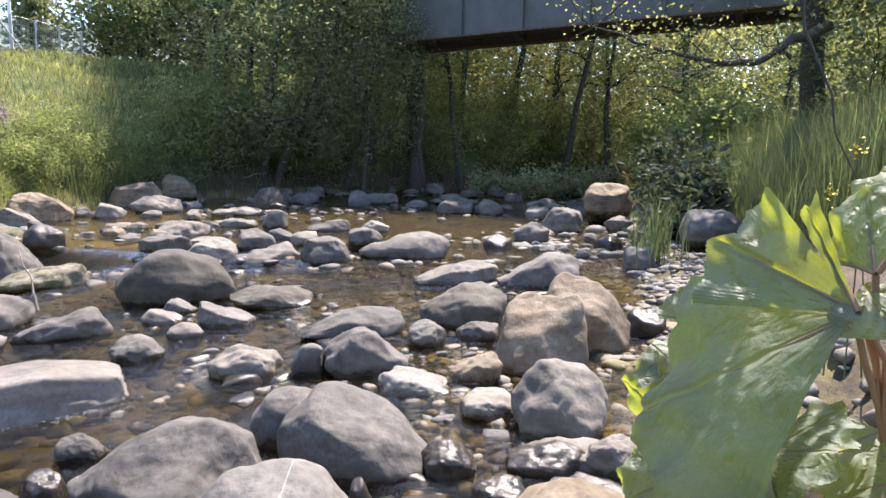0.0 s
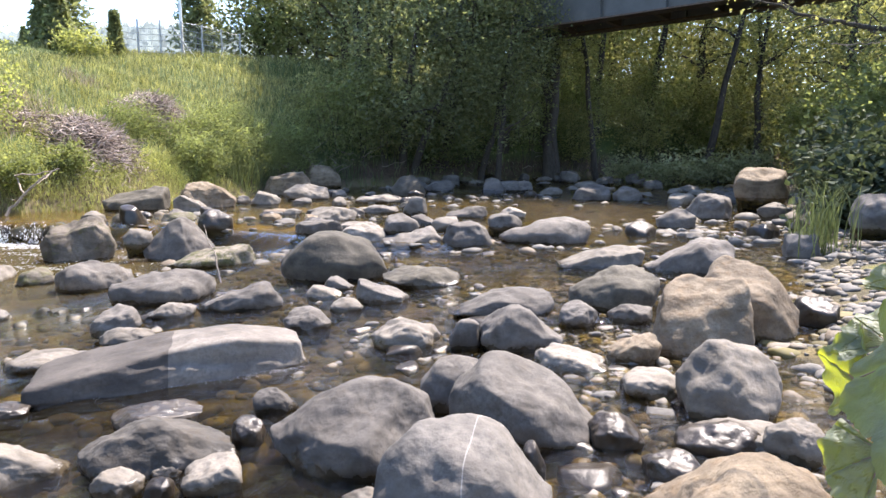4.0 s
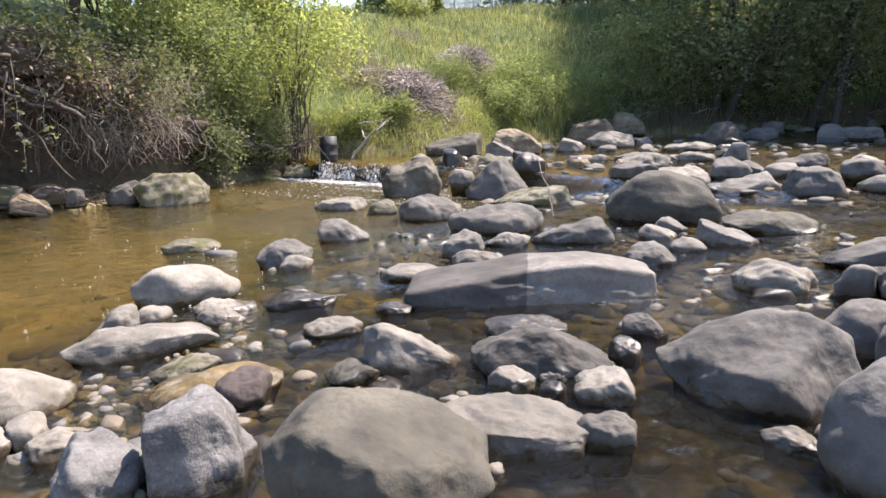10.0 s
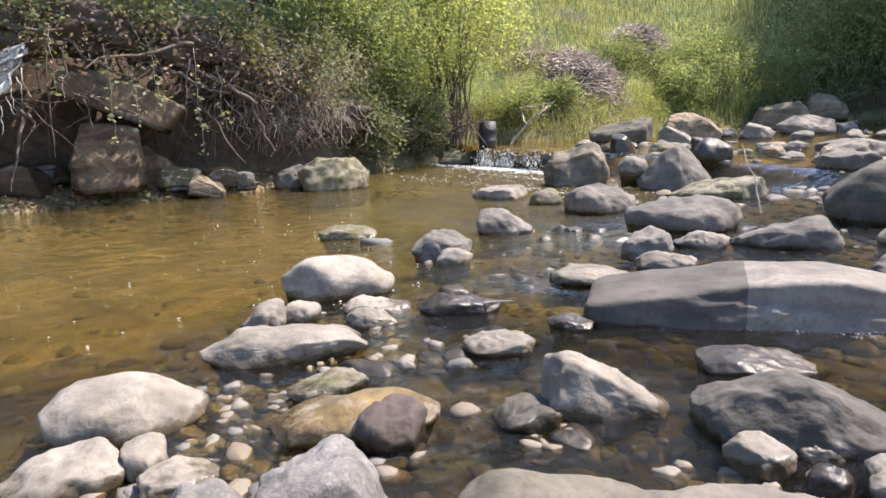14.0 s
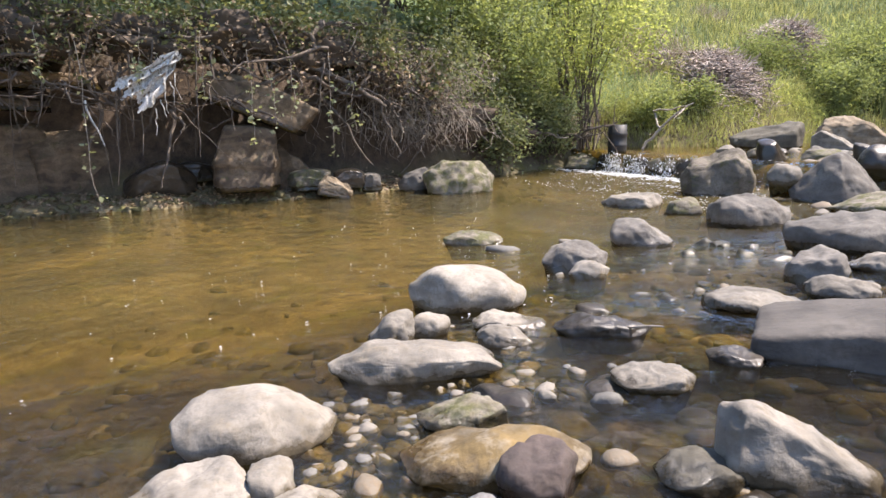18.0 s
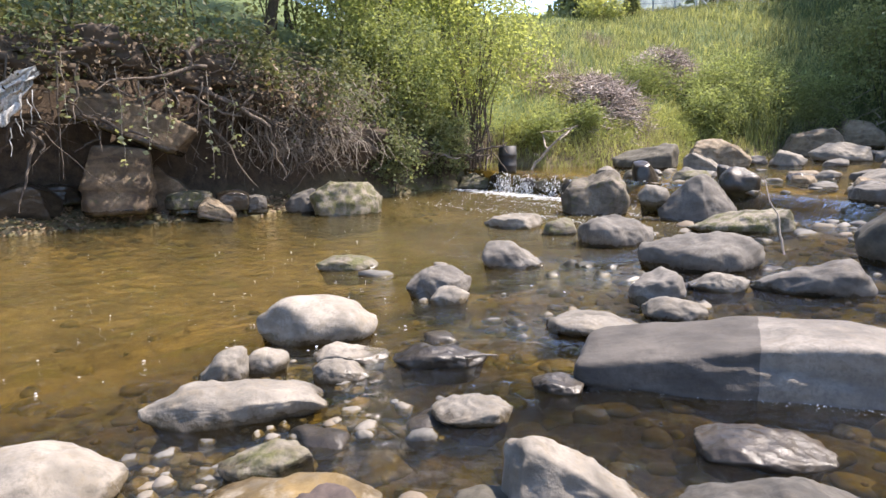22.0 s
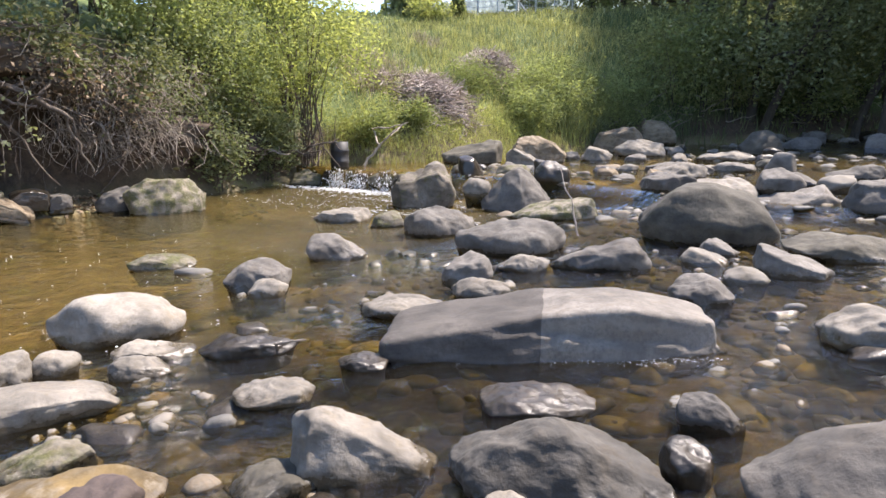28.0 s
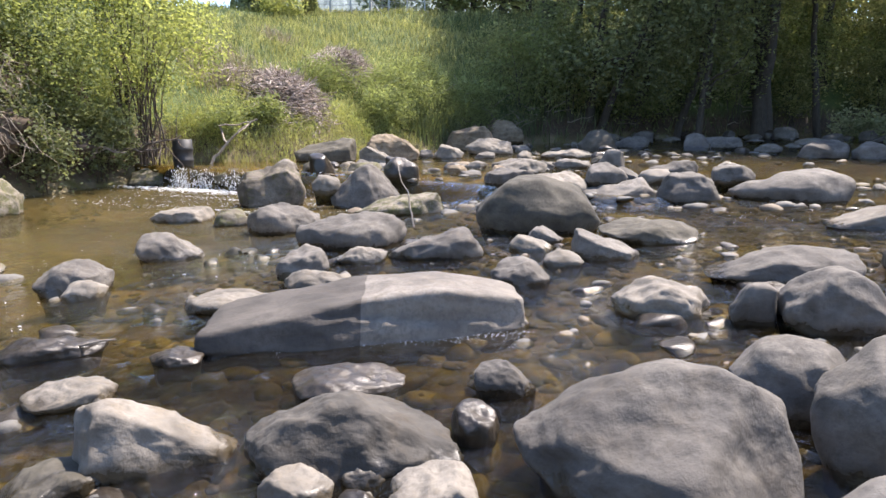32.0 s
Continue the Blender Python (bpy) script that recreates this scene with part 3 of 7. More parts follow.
# ---- boulders ----
STONE_WORDS = {"d": "dark grey sharp-edged boulder", "g": "smooth grey limestone boulder", "l": "pale sun-bleached limestone boulder", "c": "rough tan sandstone boulder", "o": "olive-brown weathered boulder",
               "w": "wet dark river boulder", "m": "moss-covered river boulder", "b": "speckled blue-grey boulder", "n": "half-sunk ochre algae-stained boulder", "p": "mauve-brown rounded boulder", "s": "long grey limestone slab with one end painted in shade", "k": "brown layered sandstone block", "v": "grey boulder with a white vein", "e": "smooth dark grey river boulder", "r": "pitted grey-brown boulder with thin moss"}


def smoothed(P, F, rounds):
    """Wear: each vertex drawn to the mean of its neighbours."""
    E = np.concatenate([F[:, [0, 1]], F[:, [1, 2]], F[:, [2, 0]]])
    E = np.concatenate([E, E[:, ::-1]])
    n = np.bincount(E[:, 0], minlength=len(P)).astype(float)
    for _ in range(rounds):
        Q = np.stack([np.bincount(E[:, 0], P[E[:, 1], k], len(P)) for k in range(3)], 1) / n[:, None]
        P = P * 0.4 + Q * 0.6
    return P


BOULDERS = []


def boulder(x, y, z, w, d, yaw, heights, tone, seed, cut=0.5, where="lying in the shallow stream", block=0.0, tip=0.0, planes=(), flute=0.0, wear=None):
    """A stone w wide and d deep whose back rises through five heights across its width; planes are its larger faces."""
    rng = np.random.default_rng(seed)
    BOULDERS.append((x, y, w))
    look_size = w / max(1.0, math.hypot(x + 0.6, y - 0.3))
    level = 6 if look_size > 0.26 else 5 if look_size > 0.07 else 4
    S, F = sphere(level)
    sx, sy, sz = S[:, 0], S[:, 1], S[:, 2]
    n = 2.5 + 5 * block
    k = np.sqrt(sx ** 2 + sy ** 2 + 1e-9) / (np.abs(sx) ** n + np.abs(sy) ** n + 1e-9) ** (1 / n)
    k = 1 + (k - 1) * np.sqrt(sx ** 2 + sy ** 2)
    px, py = np.clip(sx * k, -1, 1), sy * k
    h = np.asarray(heights, float)
    ends = 0.62 + 0.3 * block
    hs = np.concatenate([[h[0] * ends], h, [h[-1] * ends]])
    at_x = np.linspace(-1, 1, 41)
    prof = np.interp(at_x, [-1, -0.75, -0.5, 0, 0.5, 0.75, 1], hs)
    prof = np.convolve(np.pad(prof, 3, mode="edge"), np.ones(7) / 7, mode="valid")
    top = np.interp(px, at_x, prof)
    q = np.clip(sz / np.sqrt(np.maximum(1 - sx ** 2, 1e-4)), -1, 1)
    big = max(h)
    pz = np.where(q > 0, np.abs(q) ** (0.56 - 0.3 * block) * top, q * (0.10 + 0.35 * big))
    under = max(0.0, 0.12 - 0.08 * block) * np.clip(1 - pz / (0.5 * top), 0, 1.6) ** 1.6
    wide = 1 - under
    skew = rng.normal(0, 0.10, 2)
    P = np.stack([px * wide * w / 2, (py * wide + skew[0] * px * (1 - py ** 2)) * d / 2 + skew[1] * pz, pz], 1)
    ext = np.array([w / 2, d / 2, big])
    dry = pz > -0.02
    faces = [(np.array(p[:3], float), p[3], 1.0) for p in planes]
    for _ in range(int((5 + 13 * cut) * (1 - 0.35 * block))):
        nv = rng.normal(0, 1, 3)
        nv[2] = abs(nv[2]) * rng.choice([0.25, 0.9])
        faces.append((nv / ext, rng.uniform(0.78 + 0.06 * block, 0.96 - 0.05 * cut), 0.80 + 0.18 * cut))
    if not planes:      # a flat top and one face worn by the current
        a = rng.uniform(0, 2 * math.pi)
        faces.append((np.array((math.cos(a) * 0.3, -0.28 + math.sin(a) * 0.25, 1.0)), rng.uniform(0.72, 0.86), 0.70 + 0.28 * cut))
        faces.append((np.array((rng.normal(0, 0.5), -1.0, rng.uniform(0.1, 0.7))), rng.uniform(0.74, 0.88), 0.62 + 0.35 * cut))
    for nv, lim, hard in faces:
        nv = nv / np.linalg.norm(nv)
        over = P @ nv - (P[dry] @ nv).max() * lim
        P = P - np.outer(np.where(over > 0, over * hard, 0), nv)
    P = smoothed(P, F, int(round((0.8 - cut if wear is None else wear) * (5 if level == 6 else 3 if level == 5 else 1))))
    # lumps and hollows
    nrm = P / ext
    nrm /= np.linalg.norm(nrm, axis=1)[:, None] + 1e-9
    o = Vector((seed * 3.7 % 91, seed * 1.3 % 57, seed * 7.1 % 43))
    size = (w * d * max(big, 0.05)) ** (1 / 3)
    a1 = np.array([noise.fractal(Vector(v) * (1.7 / size) + o, 1.0, 2.0, 3) for v in P])
    a2 = np.array([noise.fractal(Vector(v) * (7.0 / size) + o, 0.8, 2.1, 4) for v in P])
    a3 = np.array([noise.turbulence(Vector(v) * (2.6 / size) + o, 4, True) for v in P])
    a4 = np.array([noise.ridged_multi_fractal(Vector(v) * (1.3 / size) + o, 1.0, 2.1, 3, 1.0, 2.0) for v in P])
    P = P + nrm * ((a1 * 0.05 + a2 * 0.020 * (0.35 + cut) - (a3 - 0.45) * (0.03 + 0.06 * cut) + (a4 - 1.0) * (0.022 + 0.03 * cut)) * size)[:, None]
    if flute:
        u = P[:, 0] / w
        P[:, 1] += flute * (np.sin(u * 23 + 1.5 * np.sin(u * 9)) + 0.4 * np.sin(u * 51 + P[:, 2] * 20)) * np.clip(-py * 1.5, 0, 1)
    ob = new("boulder", mesh_np("boulder", P, F, STONE[tone]))
    ob.location, ob.rotation_euler = (x, y, z), (0, radians(tip), radians(yaw))
    return tagged(ob, STONE_WORDS[tone] + " " + where, "boulder", "stones of the stream")


def ledge(x, y, z, w, d, yaw, heights, tone, seed, tip=0.0, lean=0.0, batter=0.0, where="in the eroded bank", name="bank_rock", rough=1.0):
    """A sharp-edged block of bedded rock standing in the bank."""
    rng = np.random.default_rng(seed)
    BOULDERS.append((x, y, w))
    S, F = sphere(5)
    n = 16.0
    C = S / ((np.abs(S) ** n).sum(1) ** (1 / n))[:, None]
    h = np.interp(C[:, 0], np.linspace(-1, 1, 5), heights)
    t = (C[:, 2] + 1) / 2
    P = np.stack([C[:, 0] * w / 2 + (rng.normal(0, 0.10) + lean) * t * h, C[:, 1] * d / 2 * (1 + 0.1 * rng.normal() * C[:, 0]) + (rng.normal(0, 0.08) + batter) * t * h, t * h - 0.06], 1)
    ext = np.array([w / 2, d / 2, max(heights)])
    for _ in range(4):
        nv = np.array((rng.normal(), -abs(rng.normal()), rng.normal() * 0.8)) / ext
        nv /= np.linalg.norm(nv)
        over = P @ nv - (P @ nv).max() * rng.uniform(0.78, 0.92)
        P = P - np.outer(np.where(over > 0, over, 0), nv)
    o = Vector((seed * 3.1 % 61, seed * 1.9 % 47, seed * 5.3 % 31))
    a1 = np.array([noise.fractal(Vector(v) * 2.4 + o, 0.9, 2.0, 4) for v in P])
    a2 = np.array([noise.fractal(Vector(v) * 13.0 + o, 0.7, 2.1, 4) for v in P])
    bed = np.floor((P[:, 2] + 0.04 * a1 + 0.05 * P[:, 0]) / 0.13).astype(int)
    step = rng.uniform(-0.016, 0.016, 64)[bed % 64] * np.clip(1 - np.abs(C[:, 2]) ** 6, 0, 1)
    flat = C * np.array((1, 1, 0.4))
    flat /= np.linalg.norm(flat, axis=1)[:, None]
    P = P + flat * ((a1 * 0.028 + a2 * 0.010 + step) * rough)[:, None]
    ob = new(name, mesh_np(name, P, F, STONE[tone]))
    ob.location, ob.rotation_euler = (x, y, z), (0, radians(tip), radians(yaw))
    return tagged(ob, {"k": "brown bedded sandstone block", "w": "dark damp angular rock", "m": "mossy angular rock", "c": "pale tan broken rock", "g": "grey broken rock", "s": "long grey limestone slab with shade painted on one end"}[tone] + " " + where, "rock", "" if tone == "s" else "rocks of the bank")


boulder(-0.41, 1.56, 0.14, 0.47, 0.43, 6, (0.25, 0.30, 0.31, 0.25, 0.14), "v", 505, 0.0)
boulder(-0.85, 1.96, 0.12, 0.62, 0.52, 10, (0.10, 0.16, 0.23, 0.26, 0.20), "g", 306, 0.10, wear=0.6, planes=((-0.22, -0.42, 0.88, 0.74), (0.62, -0.62, 0.48, 0.80)))
boulder(-0.28, 2.19, 0.14, 0.56, 0.40, -8, (0.24, 0.28, 0.26, 0.16, 0.07), "e", 719, 0.0)
boulder(-0.59, 2.46, 0.13, 0.30, 0.30, 8, (0.13, 0.18, 0.20, 0.19, 0.16), "e", 455, 0.05)
boulder(-0.40, 3.31, 0.14, 0.46, 0.36, 3, (0.15, 0.21, 0.23, 0.16, 0.09), "g", 5, 0.45, planes=((0.35, -0.75, 0.55, 0.72), (-0.9, -0.2, 0.2, 0.85)))
boulder(-0.69, 3.30, 0.12, 0.17, 0.14, 8, (0.08, 0.14, 0.17, 0.18, 0.15), "g", 688, 0.50, block=0.50)
boulder(-0.58, 4.13, 0.13, 0.72, 0.50, 5, (0.02, 0.09, 0.15, 0.19, 0.18), "g", 93, 0.50)
boulder(-1.03, 3.35, 0.11, 0.42, 0.33, 13, (0.06, 0.11, 0.14, 0.11, 0.08), "l", 606, 0.60)
boulder(-0.13, 3.00, 0.15, 0.36, 0.31, -2, (0.08, 0.08, 0.08, 0.06, 0.05), "l", 535, 0.60, block=0.40)
boulder(-0.09, 3.81, 0.16, 0.25, 0.25, -2, (0.08, 0.12, 0.14, 0.11, 0.09), "g", 522, 0.50)
boulder(0.23, 3.96, 0.16, 0.29, 0.28, -6, (0.05, 0.09, 0.11, 0.11, 0.10), "g", 482, 0.50)
boulder(0.18, 3.14, 0.16, 0.26, 0.25, -7, (0.04, 0.07, 0.11, 0.13, 0.13), "c", 545, 0.70, block=0.50)
boulder(0.52, 3.40, 0.16, 0.56, 0.56, -8, (0.24, 0.33, 0.39, 0.41, 0.39), "c", 570, 0.45, block=0.12, planes=((-0.25, -0.55, 0.8, 0.66), (-0.8, -0.5, 0.25, 0.80), (0.3, -0.95, 0.0, 0.80)))
boulder(0.86, 3.80, 0.16, 0.56, 0.50, -13, (0.38, 0.42, 0.41, 0.32, 0.20), "c", 568, 0.45, block=0.2, planes=((0.1, -0.5, 0.85, 0.76), (0.7, -0.5, 0.5, 0.80)))
boulder(0.14, 4.32, 0.16, 0.59, 0.45, -2, (0.15, 0.19, 0.26, 0.28, 0.28), "o", 658, 0.35)
boulder(0.11, 6.09, 0.16, 0.86, 0.65, -1, (0.02, 0.06, 0.16, 0.21, 0.21), "l", 366, 0.60)
boulder(0.89, 5.92, 0.16, 0.75, 0.58, -9, (0.05, 0.13, 0.26, 0.35, 0.31), "g", 798, 0.60, block=0.50)
boulder(0.48, 2.51, 0.16, 0.40, 0.36, -11, (0.18, 0.25, 0.31, 0.29, 0.22), "l", 115, 0.35, block=0.1, planes=((-0.35, -0.6, 0.72, 0.70), (0.45, -0.6, 0.66, 0.72), (-0.9, -0.35, -0.1, 0.80)))
boulder(0.86, 3.82, 0.16, 0.32, 0.26, -13, (0.06, 0.13, 0.14, 0.12, 0.10), "l", 287, 0.60)
boulder(1.33, 4.10, 0.16, 0.25, 0.24, -18, (0.15, 0.16, 0.17, 0.15, 0.14), "w", 364, 0.50, block=0.60)
boulder(3.25, 7.86, 0.39, 0.76, 0.62, -22, (0.34, 0.40, 0.43, 0.41, 0.34), "g", 674, 0.02, planes=((0.1, -0.3, 0.95, 0.92),))
boulder(3.30, 12.94, 0.46, 0.95, 0.70, -14, (0.50, 0.57, 0.58, 0.57, 0.53), "c", 819, 0.30, block=0.40, planes=((0, -0.45, 0.9, 0.82),))
boulder(2.15, 6.99, 0.16, 0.40, 0.38, -17, (0.23, 0.25, 0.29, 0.27, 0.24), "g", 578, 0.50)
boulder(2.23, 11.99, 0.15, 0.88, 0.79, -11, (0.23, 0.38, 0.45, 0.47, 0.44), "g", 224, 0.50)
boulder(1.39, 9.99, 0.15, 0.61, 0.48, -8, (0.17, 0.25, 0.31, 0.27, 0.24), "g", 902, 0.50)
boulder(0.27, 15.31, 0.25, 0.99, 0.77, -1, (0.19, 0.31, 0.38, 0.35, 0.30), "g", 692, 0.50)
boulder(1.09, 15.23, 0.25, 0.72, 0.63, -4, (0.20, 0.32, 0.40, 0.28, 0.21), "g", 417, 0.50)
boulder(-0.69, 16.65, 0.30, 0.62, 0.49, 2, (0.13, 0.20, 0.22, 0.19, 0.15), "l", 15, 0.60)
boulder(-0.46, 7.88, 0.15, 1.14, 0.62, 3, (0.16, 0.22, 0.27, 0.33, 0.35), "g", 797, 0.05)
boulder(-1.35, 7.65, 0.09, 0.70, 0.55, 10, (0.31, 0.37, 0.39, 0.31, 0.27), "g", 371, 0.50)
boulder(-2.13, 7.71, 0.05, 0.88, 0.63, 15, (0.12, 0.15, 0.20, 0.25, 0.27), "g", 421, 0.50)
boulder(-1.03, 8.47, 0.26, 0.52, 0.46, 7, (0.13, 0.20, 0.22, 0.19, 0.16), "g", 40, 0.50)
boulder(-1.97, 11.29, 0.15, 0.77, 0.54, 10, (0.08, 0.14, 0.18, 0.20, 0.18), "g", 707, 0.50)
boulder(-2.28, 7.90, 0.23, 0.47, 0.44, 16, (0.23, 0.24, 0.26, 0.19, 0.16), "g", 136, 0.50)
boulder(-2.74, 7.73, 0.02, 0.71, 0.61, 20, (0.24, 0.32, 0.36, 0.37, 0.35), "l", 458, 0.60)
boulder(-3.51, 8.14, 0.15, 0.70, 0.64, 23, (0.13, 0.21, 0.24, 0.23, 0.21), "g", 509, 0.50)
boulder(-4.07, 10.17, 0.15, 0.84, 0.75, 22, (0.13, 0.20, 0.23, 0.23, 0.21), "l", 415, 0.60)
boulder(-4.47, 14.12, 0.21, 1.15, 0.86, 18, (0.10, 0.18, 0.20, 0.15, 0.11), "l", 62, 0.60)
boulder(-3.74, 11.83, 0.15, 0.74, 0.63, 18, (0.11, 0.17, 0.18, 0.16, 0.13), "g", 482, 0.50)
boulder(-1.17, 11.21, 0.15, 0.49, 0.34, 6, (0.10, 0.16, 0.20, 0.21, 0.19), "l", 657, 0.60)
boulder(-2.31, 5.64, 0.04, 1.06, 0.73, 18, (0.29, 0.41, 0.43, 0.37, 0.26), "o", 312, 0.10, planes=((0.1, -0.8, 0.6, 0.86),))
boulder(-1.38, 5.25, 0.09, 0.68, 0.59, 10, (0.10, 0.13, 0.15, 0.13, 0.10), "o", 339, 0.35)
boulder(-1.53, 4.55, 0.08, 0.46, 0.34, 13, (0.17, 0.15, 0.11, 0.07, 0.04), "g", 654, 0.50)
boulder(-2.04, 4.69, 0.05, 0.32, 0.23, 18, (0.08, 0.10, 0.08, 0.05, 0.03), "l", 662, 0.60)
boulder(-2.07, 5.02, 0.05, 0.27, 0.22, 17, (0.07, 0.12, 0.11, 0.07, 0.04), "g", 909, 0.50)
boulder(-1.71, 4.22, 0.07, 0.27, 0.22, 16, (0.05, 0.07, 0.08, 0.07, 0.06), "l", 870, 0.60)
boulder(-1.77, 3.69, 0.07, 0.33, 0.26, 19, (0.08, 0.12, 0.14, 0.10, 0.07), "g", 384, 0.50)
# the slab's left end carries its shade in the stone colour
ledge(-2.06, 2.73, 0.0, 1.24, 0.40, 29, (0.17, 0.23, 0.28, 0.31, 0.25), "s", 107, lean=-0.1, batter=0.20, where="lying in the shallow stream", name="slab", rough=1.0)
boulder(-2.96, 2.89, 0.00, 0.49, 0.34, 39, (0.03, 0.07, 0.07, 0.06, 0.05), "l", 364, 0.60)
boulder(-2.80, 3.34, 0.01, 0.34, 0.27, 34, (0.06, 0.08, 0.10, 0.09, 0.07), "l", 655, 0.60)
boulder(-3.08, 3.60, -0.00, 0.34, 0.30, 35, (0.12, 0.14, 0.18, 0.17, 0.16), "g", 840, 0.50)
boulder(-2.57, 4.32, 0.02, 0.71, 0.28, 25, (0.03, 0.08, 0.14, 0.20, 0.20), "g", 110, 0.50)
boulder(-2.99, 4.08, 0.00, 0.33, 0.26, 31, (0.03, 0.07, 0.10, 0.10, 0.09), "l", 229, 0.60)
boulder(-3.47, 4.68, -0.02, 0.90, 0.60, 32, (0.16, 0.21, 0.24, 0.22, 0.21), "g", 786, 0.50)
boulder(-6.66, 7.46, -0.20, 0.90, 0.74, 39, (0.47, 0.57, 0.64, 0.62, 0.50), "r", 307, 0.85, block=0.10)
boulder(-5.28, 7.70, -0.17, 0.98, 0.66, 32, (0.22, 0.38, 0.56, 0.46, 0.25), "g", 350, 0.30, block=0.05, planes=((-0.5, -0.7, 0.5, 0.74), (0.65, -0.35, 0.6, 0.72)))
boulder(-4.89, 5.58, -0.15, 0.80, 0.62, 38, (0.17, 0.27, 0.31, 0.26, 0.20), "g", 364, 0.50)
boulder(-4.30, 6.90, -0.10, 1.15, 0.66, 29, (0.04, 0.11, 0.20, 0.27, 0.26), "m", 603, 0.60)
boulder(-6.51, 5.81, -0.20, 0.76, 0.55, 45, (0.08, 0.14, 0.17, 0.17, 0.14), "l", 11, 0.60)
boulder(-5.77, 5.77, -0.19, 0.44, 0.40, 42, (0.08, 0.14, 0.18, 0.18, 0.13), "m", 863, 0.60)
boulder(-8.74, 11.55, 0.15, 1.29, 0.89, 35, (0.24, 0.35, 0.46, 0.48, 0.49), "o", 445, 0.35, where="on the foot of the bank", block=0.40)
boulder(-7.73, 12.46, 0.15, 1.12, 0.77, 30, (0.54, 0.54, 0.51, 0.41, 0.29), "c", 24, 0.70, where="on the foot of the bank", block=0.50)
boulder(-7.28, 11.17, 0.15, 0.76, 0.52, 31, (0.38, 0.36, 0.30, 0.16, 0.08), "l", 840, 0.60, where="on the foot of the bank")
boulder(-5.18, 8.41, 0.18, 0.58, 0.46, 29, (0.15, 0.24, 0.25, 0.23, 0.14), "w", 591, 0.50, where="on the foot of the bank")
boulder(-5.76, 7.50, 0.02, 0.41, 0.32, 35, (0.16, 0.24, 0.25, 0.26, 0.16), "l", 297, 0.60, where="on the foot of the bank")
boulder(-6.77, 13.14, 0.18, 0.70, 0.56, 25, (0.21, 0.32, 0.35, 0.25, 0.16), "l", 857, 0.60, where="on the foot of the bank")
boulder(-7.40, 15.65, 0.26, 1.23, 0.99, 24, (0.43, 0.61, 0.70, 0.72, 0.50), "c", 912, 0.70, where="on the foot of the bank", block=0.50)
boulder(-7.16, 17.51, 0.43, 1.07, 0.88, 21, (0.63, 0.71, 0.69, 0.52, 0.34), "c", 62, 0.70, where="on the foot of the bank", block=0.50)
boulder(-6.35, 14.58, 0.23, 1.18, 0.83, 22, (0.24, 0.31, 0.35, 0.31, 0.26), "l", 957, 0.60, where="on the foot of the bank")
boulder(-4.18, 15.79, 0.27, 0.95, 0.89, 15, (0.29, 0.44, 0.49, 0.45, 0.32), "o", 370, 0.35, where="on the foot of the bank")
boulder(-3.75, 17.47, 0.33, 0.85, 0.78, 12, (0.15, 0.23, 0.32, 0.32, 0.26), "g", 221, 0.50, where="on the foot of the bank")
boulder(-1.76, 17.86, 0.34, 1.18, 0.81, 6, (0.17, 0.27, 0.33, 0.31, 0.26), "g", 950, 0.50, where="on the foot of the bank")
boulder(-5.66, 11.52, 0.15, 0.76, 0.73, 26, (0.04, 0.06, 0.07, 0.02, 0.02), "c", 729, 0.70, where="on the foot of the bank")
boulder(-3.92, 1.93, -0.06, 0.62, 0.44, 60, (0.15, 0.19, 0.19, 0.17, 0.12), "l", 713, 0.08, block=0.1, planes=((-0.5, -0.8, 0.2, 0.84),))
boulder(-3.52, 1.31, -0.03, 0.23, 0.14, 67, (0.03, 0.06, 0.11, 0.13, 0.14), "l", 469, 0.60)
boulder(-3.53, 1.50, -0.03, 0.20, 0.15, 64, (0.04, 0.08, 0.09, 0.08, 0.08), "l", 446, 0.60)
boulder(-3.40, 1.83, -0.02, 0.33, 0.23, 56, (0.04, 0.06, 0.05, 0.02, 0.02), "l", 115, 0.60)
boulder(-3.21, 1.68, -0.01, 0.26, 0.18, 57, (0.06, 0.07, 0.06, 0.04, 0.02), "l", 305, 0.60)
boulder(-3.13, 1.23, -0.00, 0.62, 0.27, 65, (0.08, 0.11, 0.09, 0.10, 0.07), "l", 740, 0.50, block=0.25, planes=((0.1, -0.85, -0.3, 0.8), (0.0, -0.45, 0.9, 0.85)))
boulder(-2.65, 1.15, 0.02, 0.30, 0.15, 61, (0.03, 0.05, 0.07, 0.06, 0.06), "m", 765, 0.60)
boulder(-2.91, 0.61, 0.01, 0.46, 0.34, 81, (0.11, 0.15, 0.14, 0.10, 0.05), "l", 711, 0.05)
boulder(-2.58, 0.56, 0.02, 0.13, 0.15, 75, (0.08, 0.09, 0.09, 0.08, 0.07), "l", 615, 0.60)
boulder(-2.65, 0.39, 0.02, 0.29, 0.20, 81, (0.03, 0.05, 0.08, 0.08, 0.08), "l", 962, 0.60, block=0.50)
boulder(-2.43, 0.59, 0.03, 0.19, 0.19, 73, (0.06, 0.05, 0.05, 0.03, 0.02), "l", 894, 0.60)
boulder(-2.39, 1.06, 0.04, 0.50, 0.27, 59, (0.02, 0.05, 0.09, 0.09, 0.06), "n", 608, 0.30)
boulder(-1.93, 0.72, 0.06, 0.29, 0.27, 59, (0.26, 0.27, 0.26, 0.17, 0.06), "b", 986, 0.60, block=0.30)
boulder(-2.26, 1.10, 0.04, 0.21, 0.22, 55, (0.09, 0.10, 0.11, 0.10, 0.07), "p", 647, 0.40)
boulder(-2.09, 0.54, 0.05, 0.23, 0.26, 67, (0.09, 0.15, 0.14, 0.12, 0.11), "b", 135, 0.60)
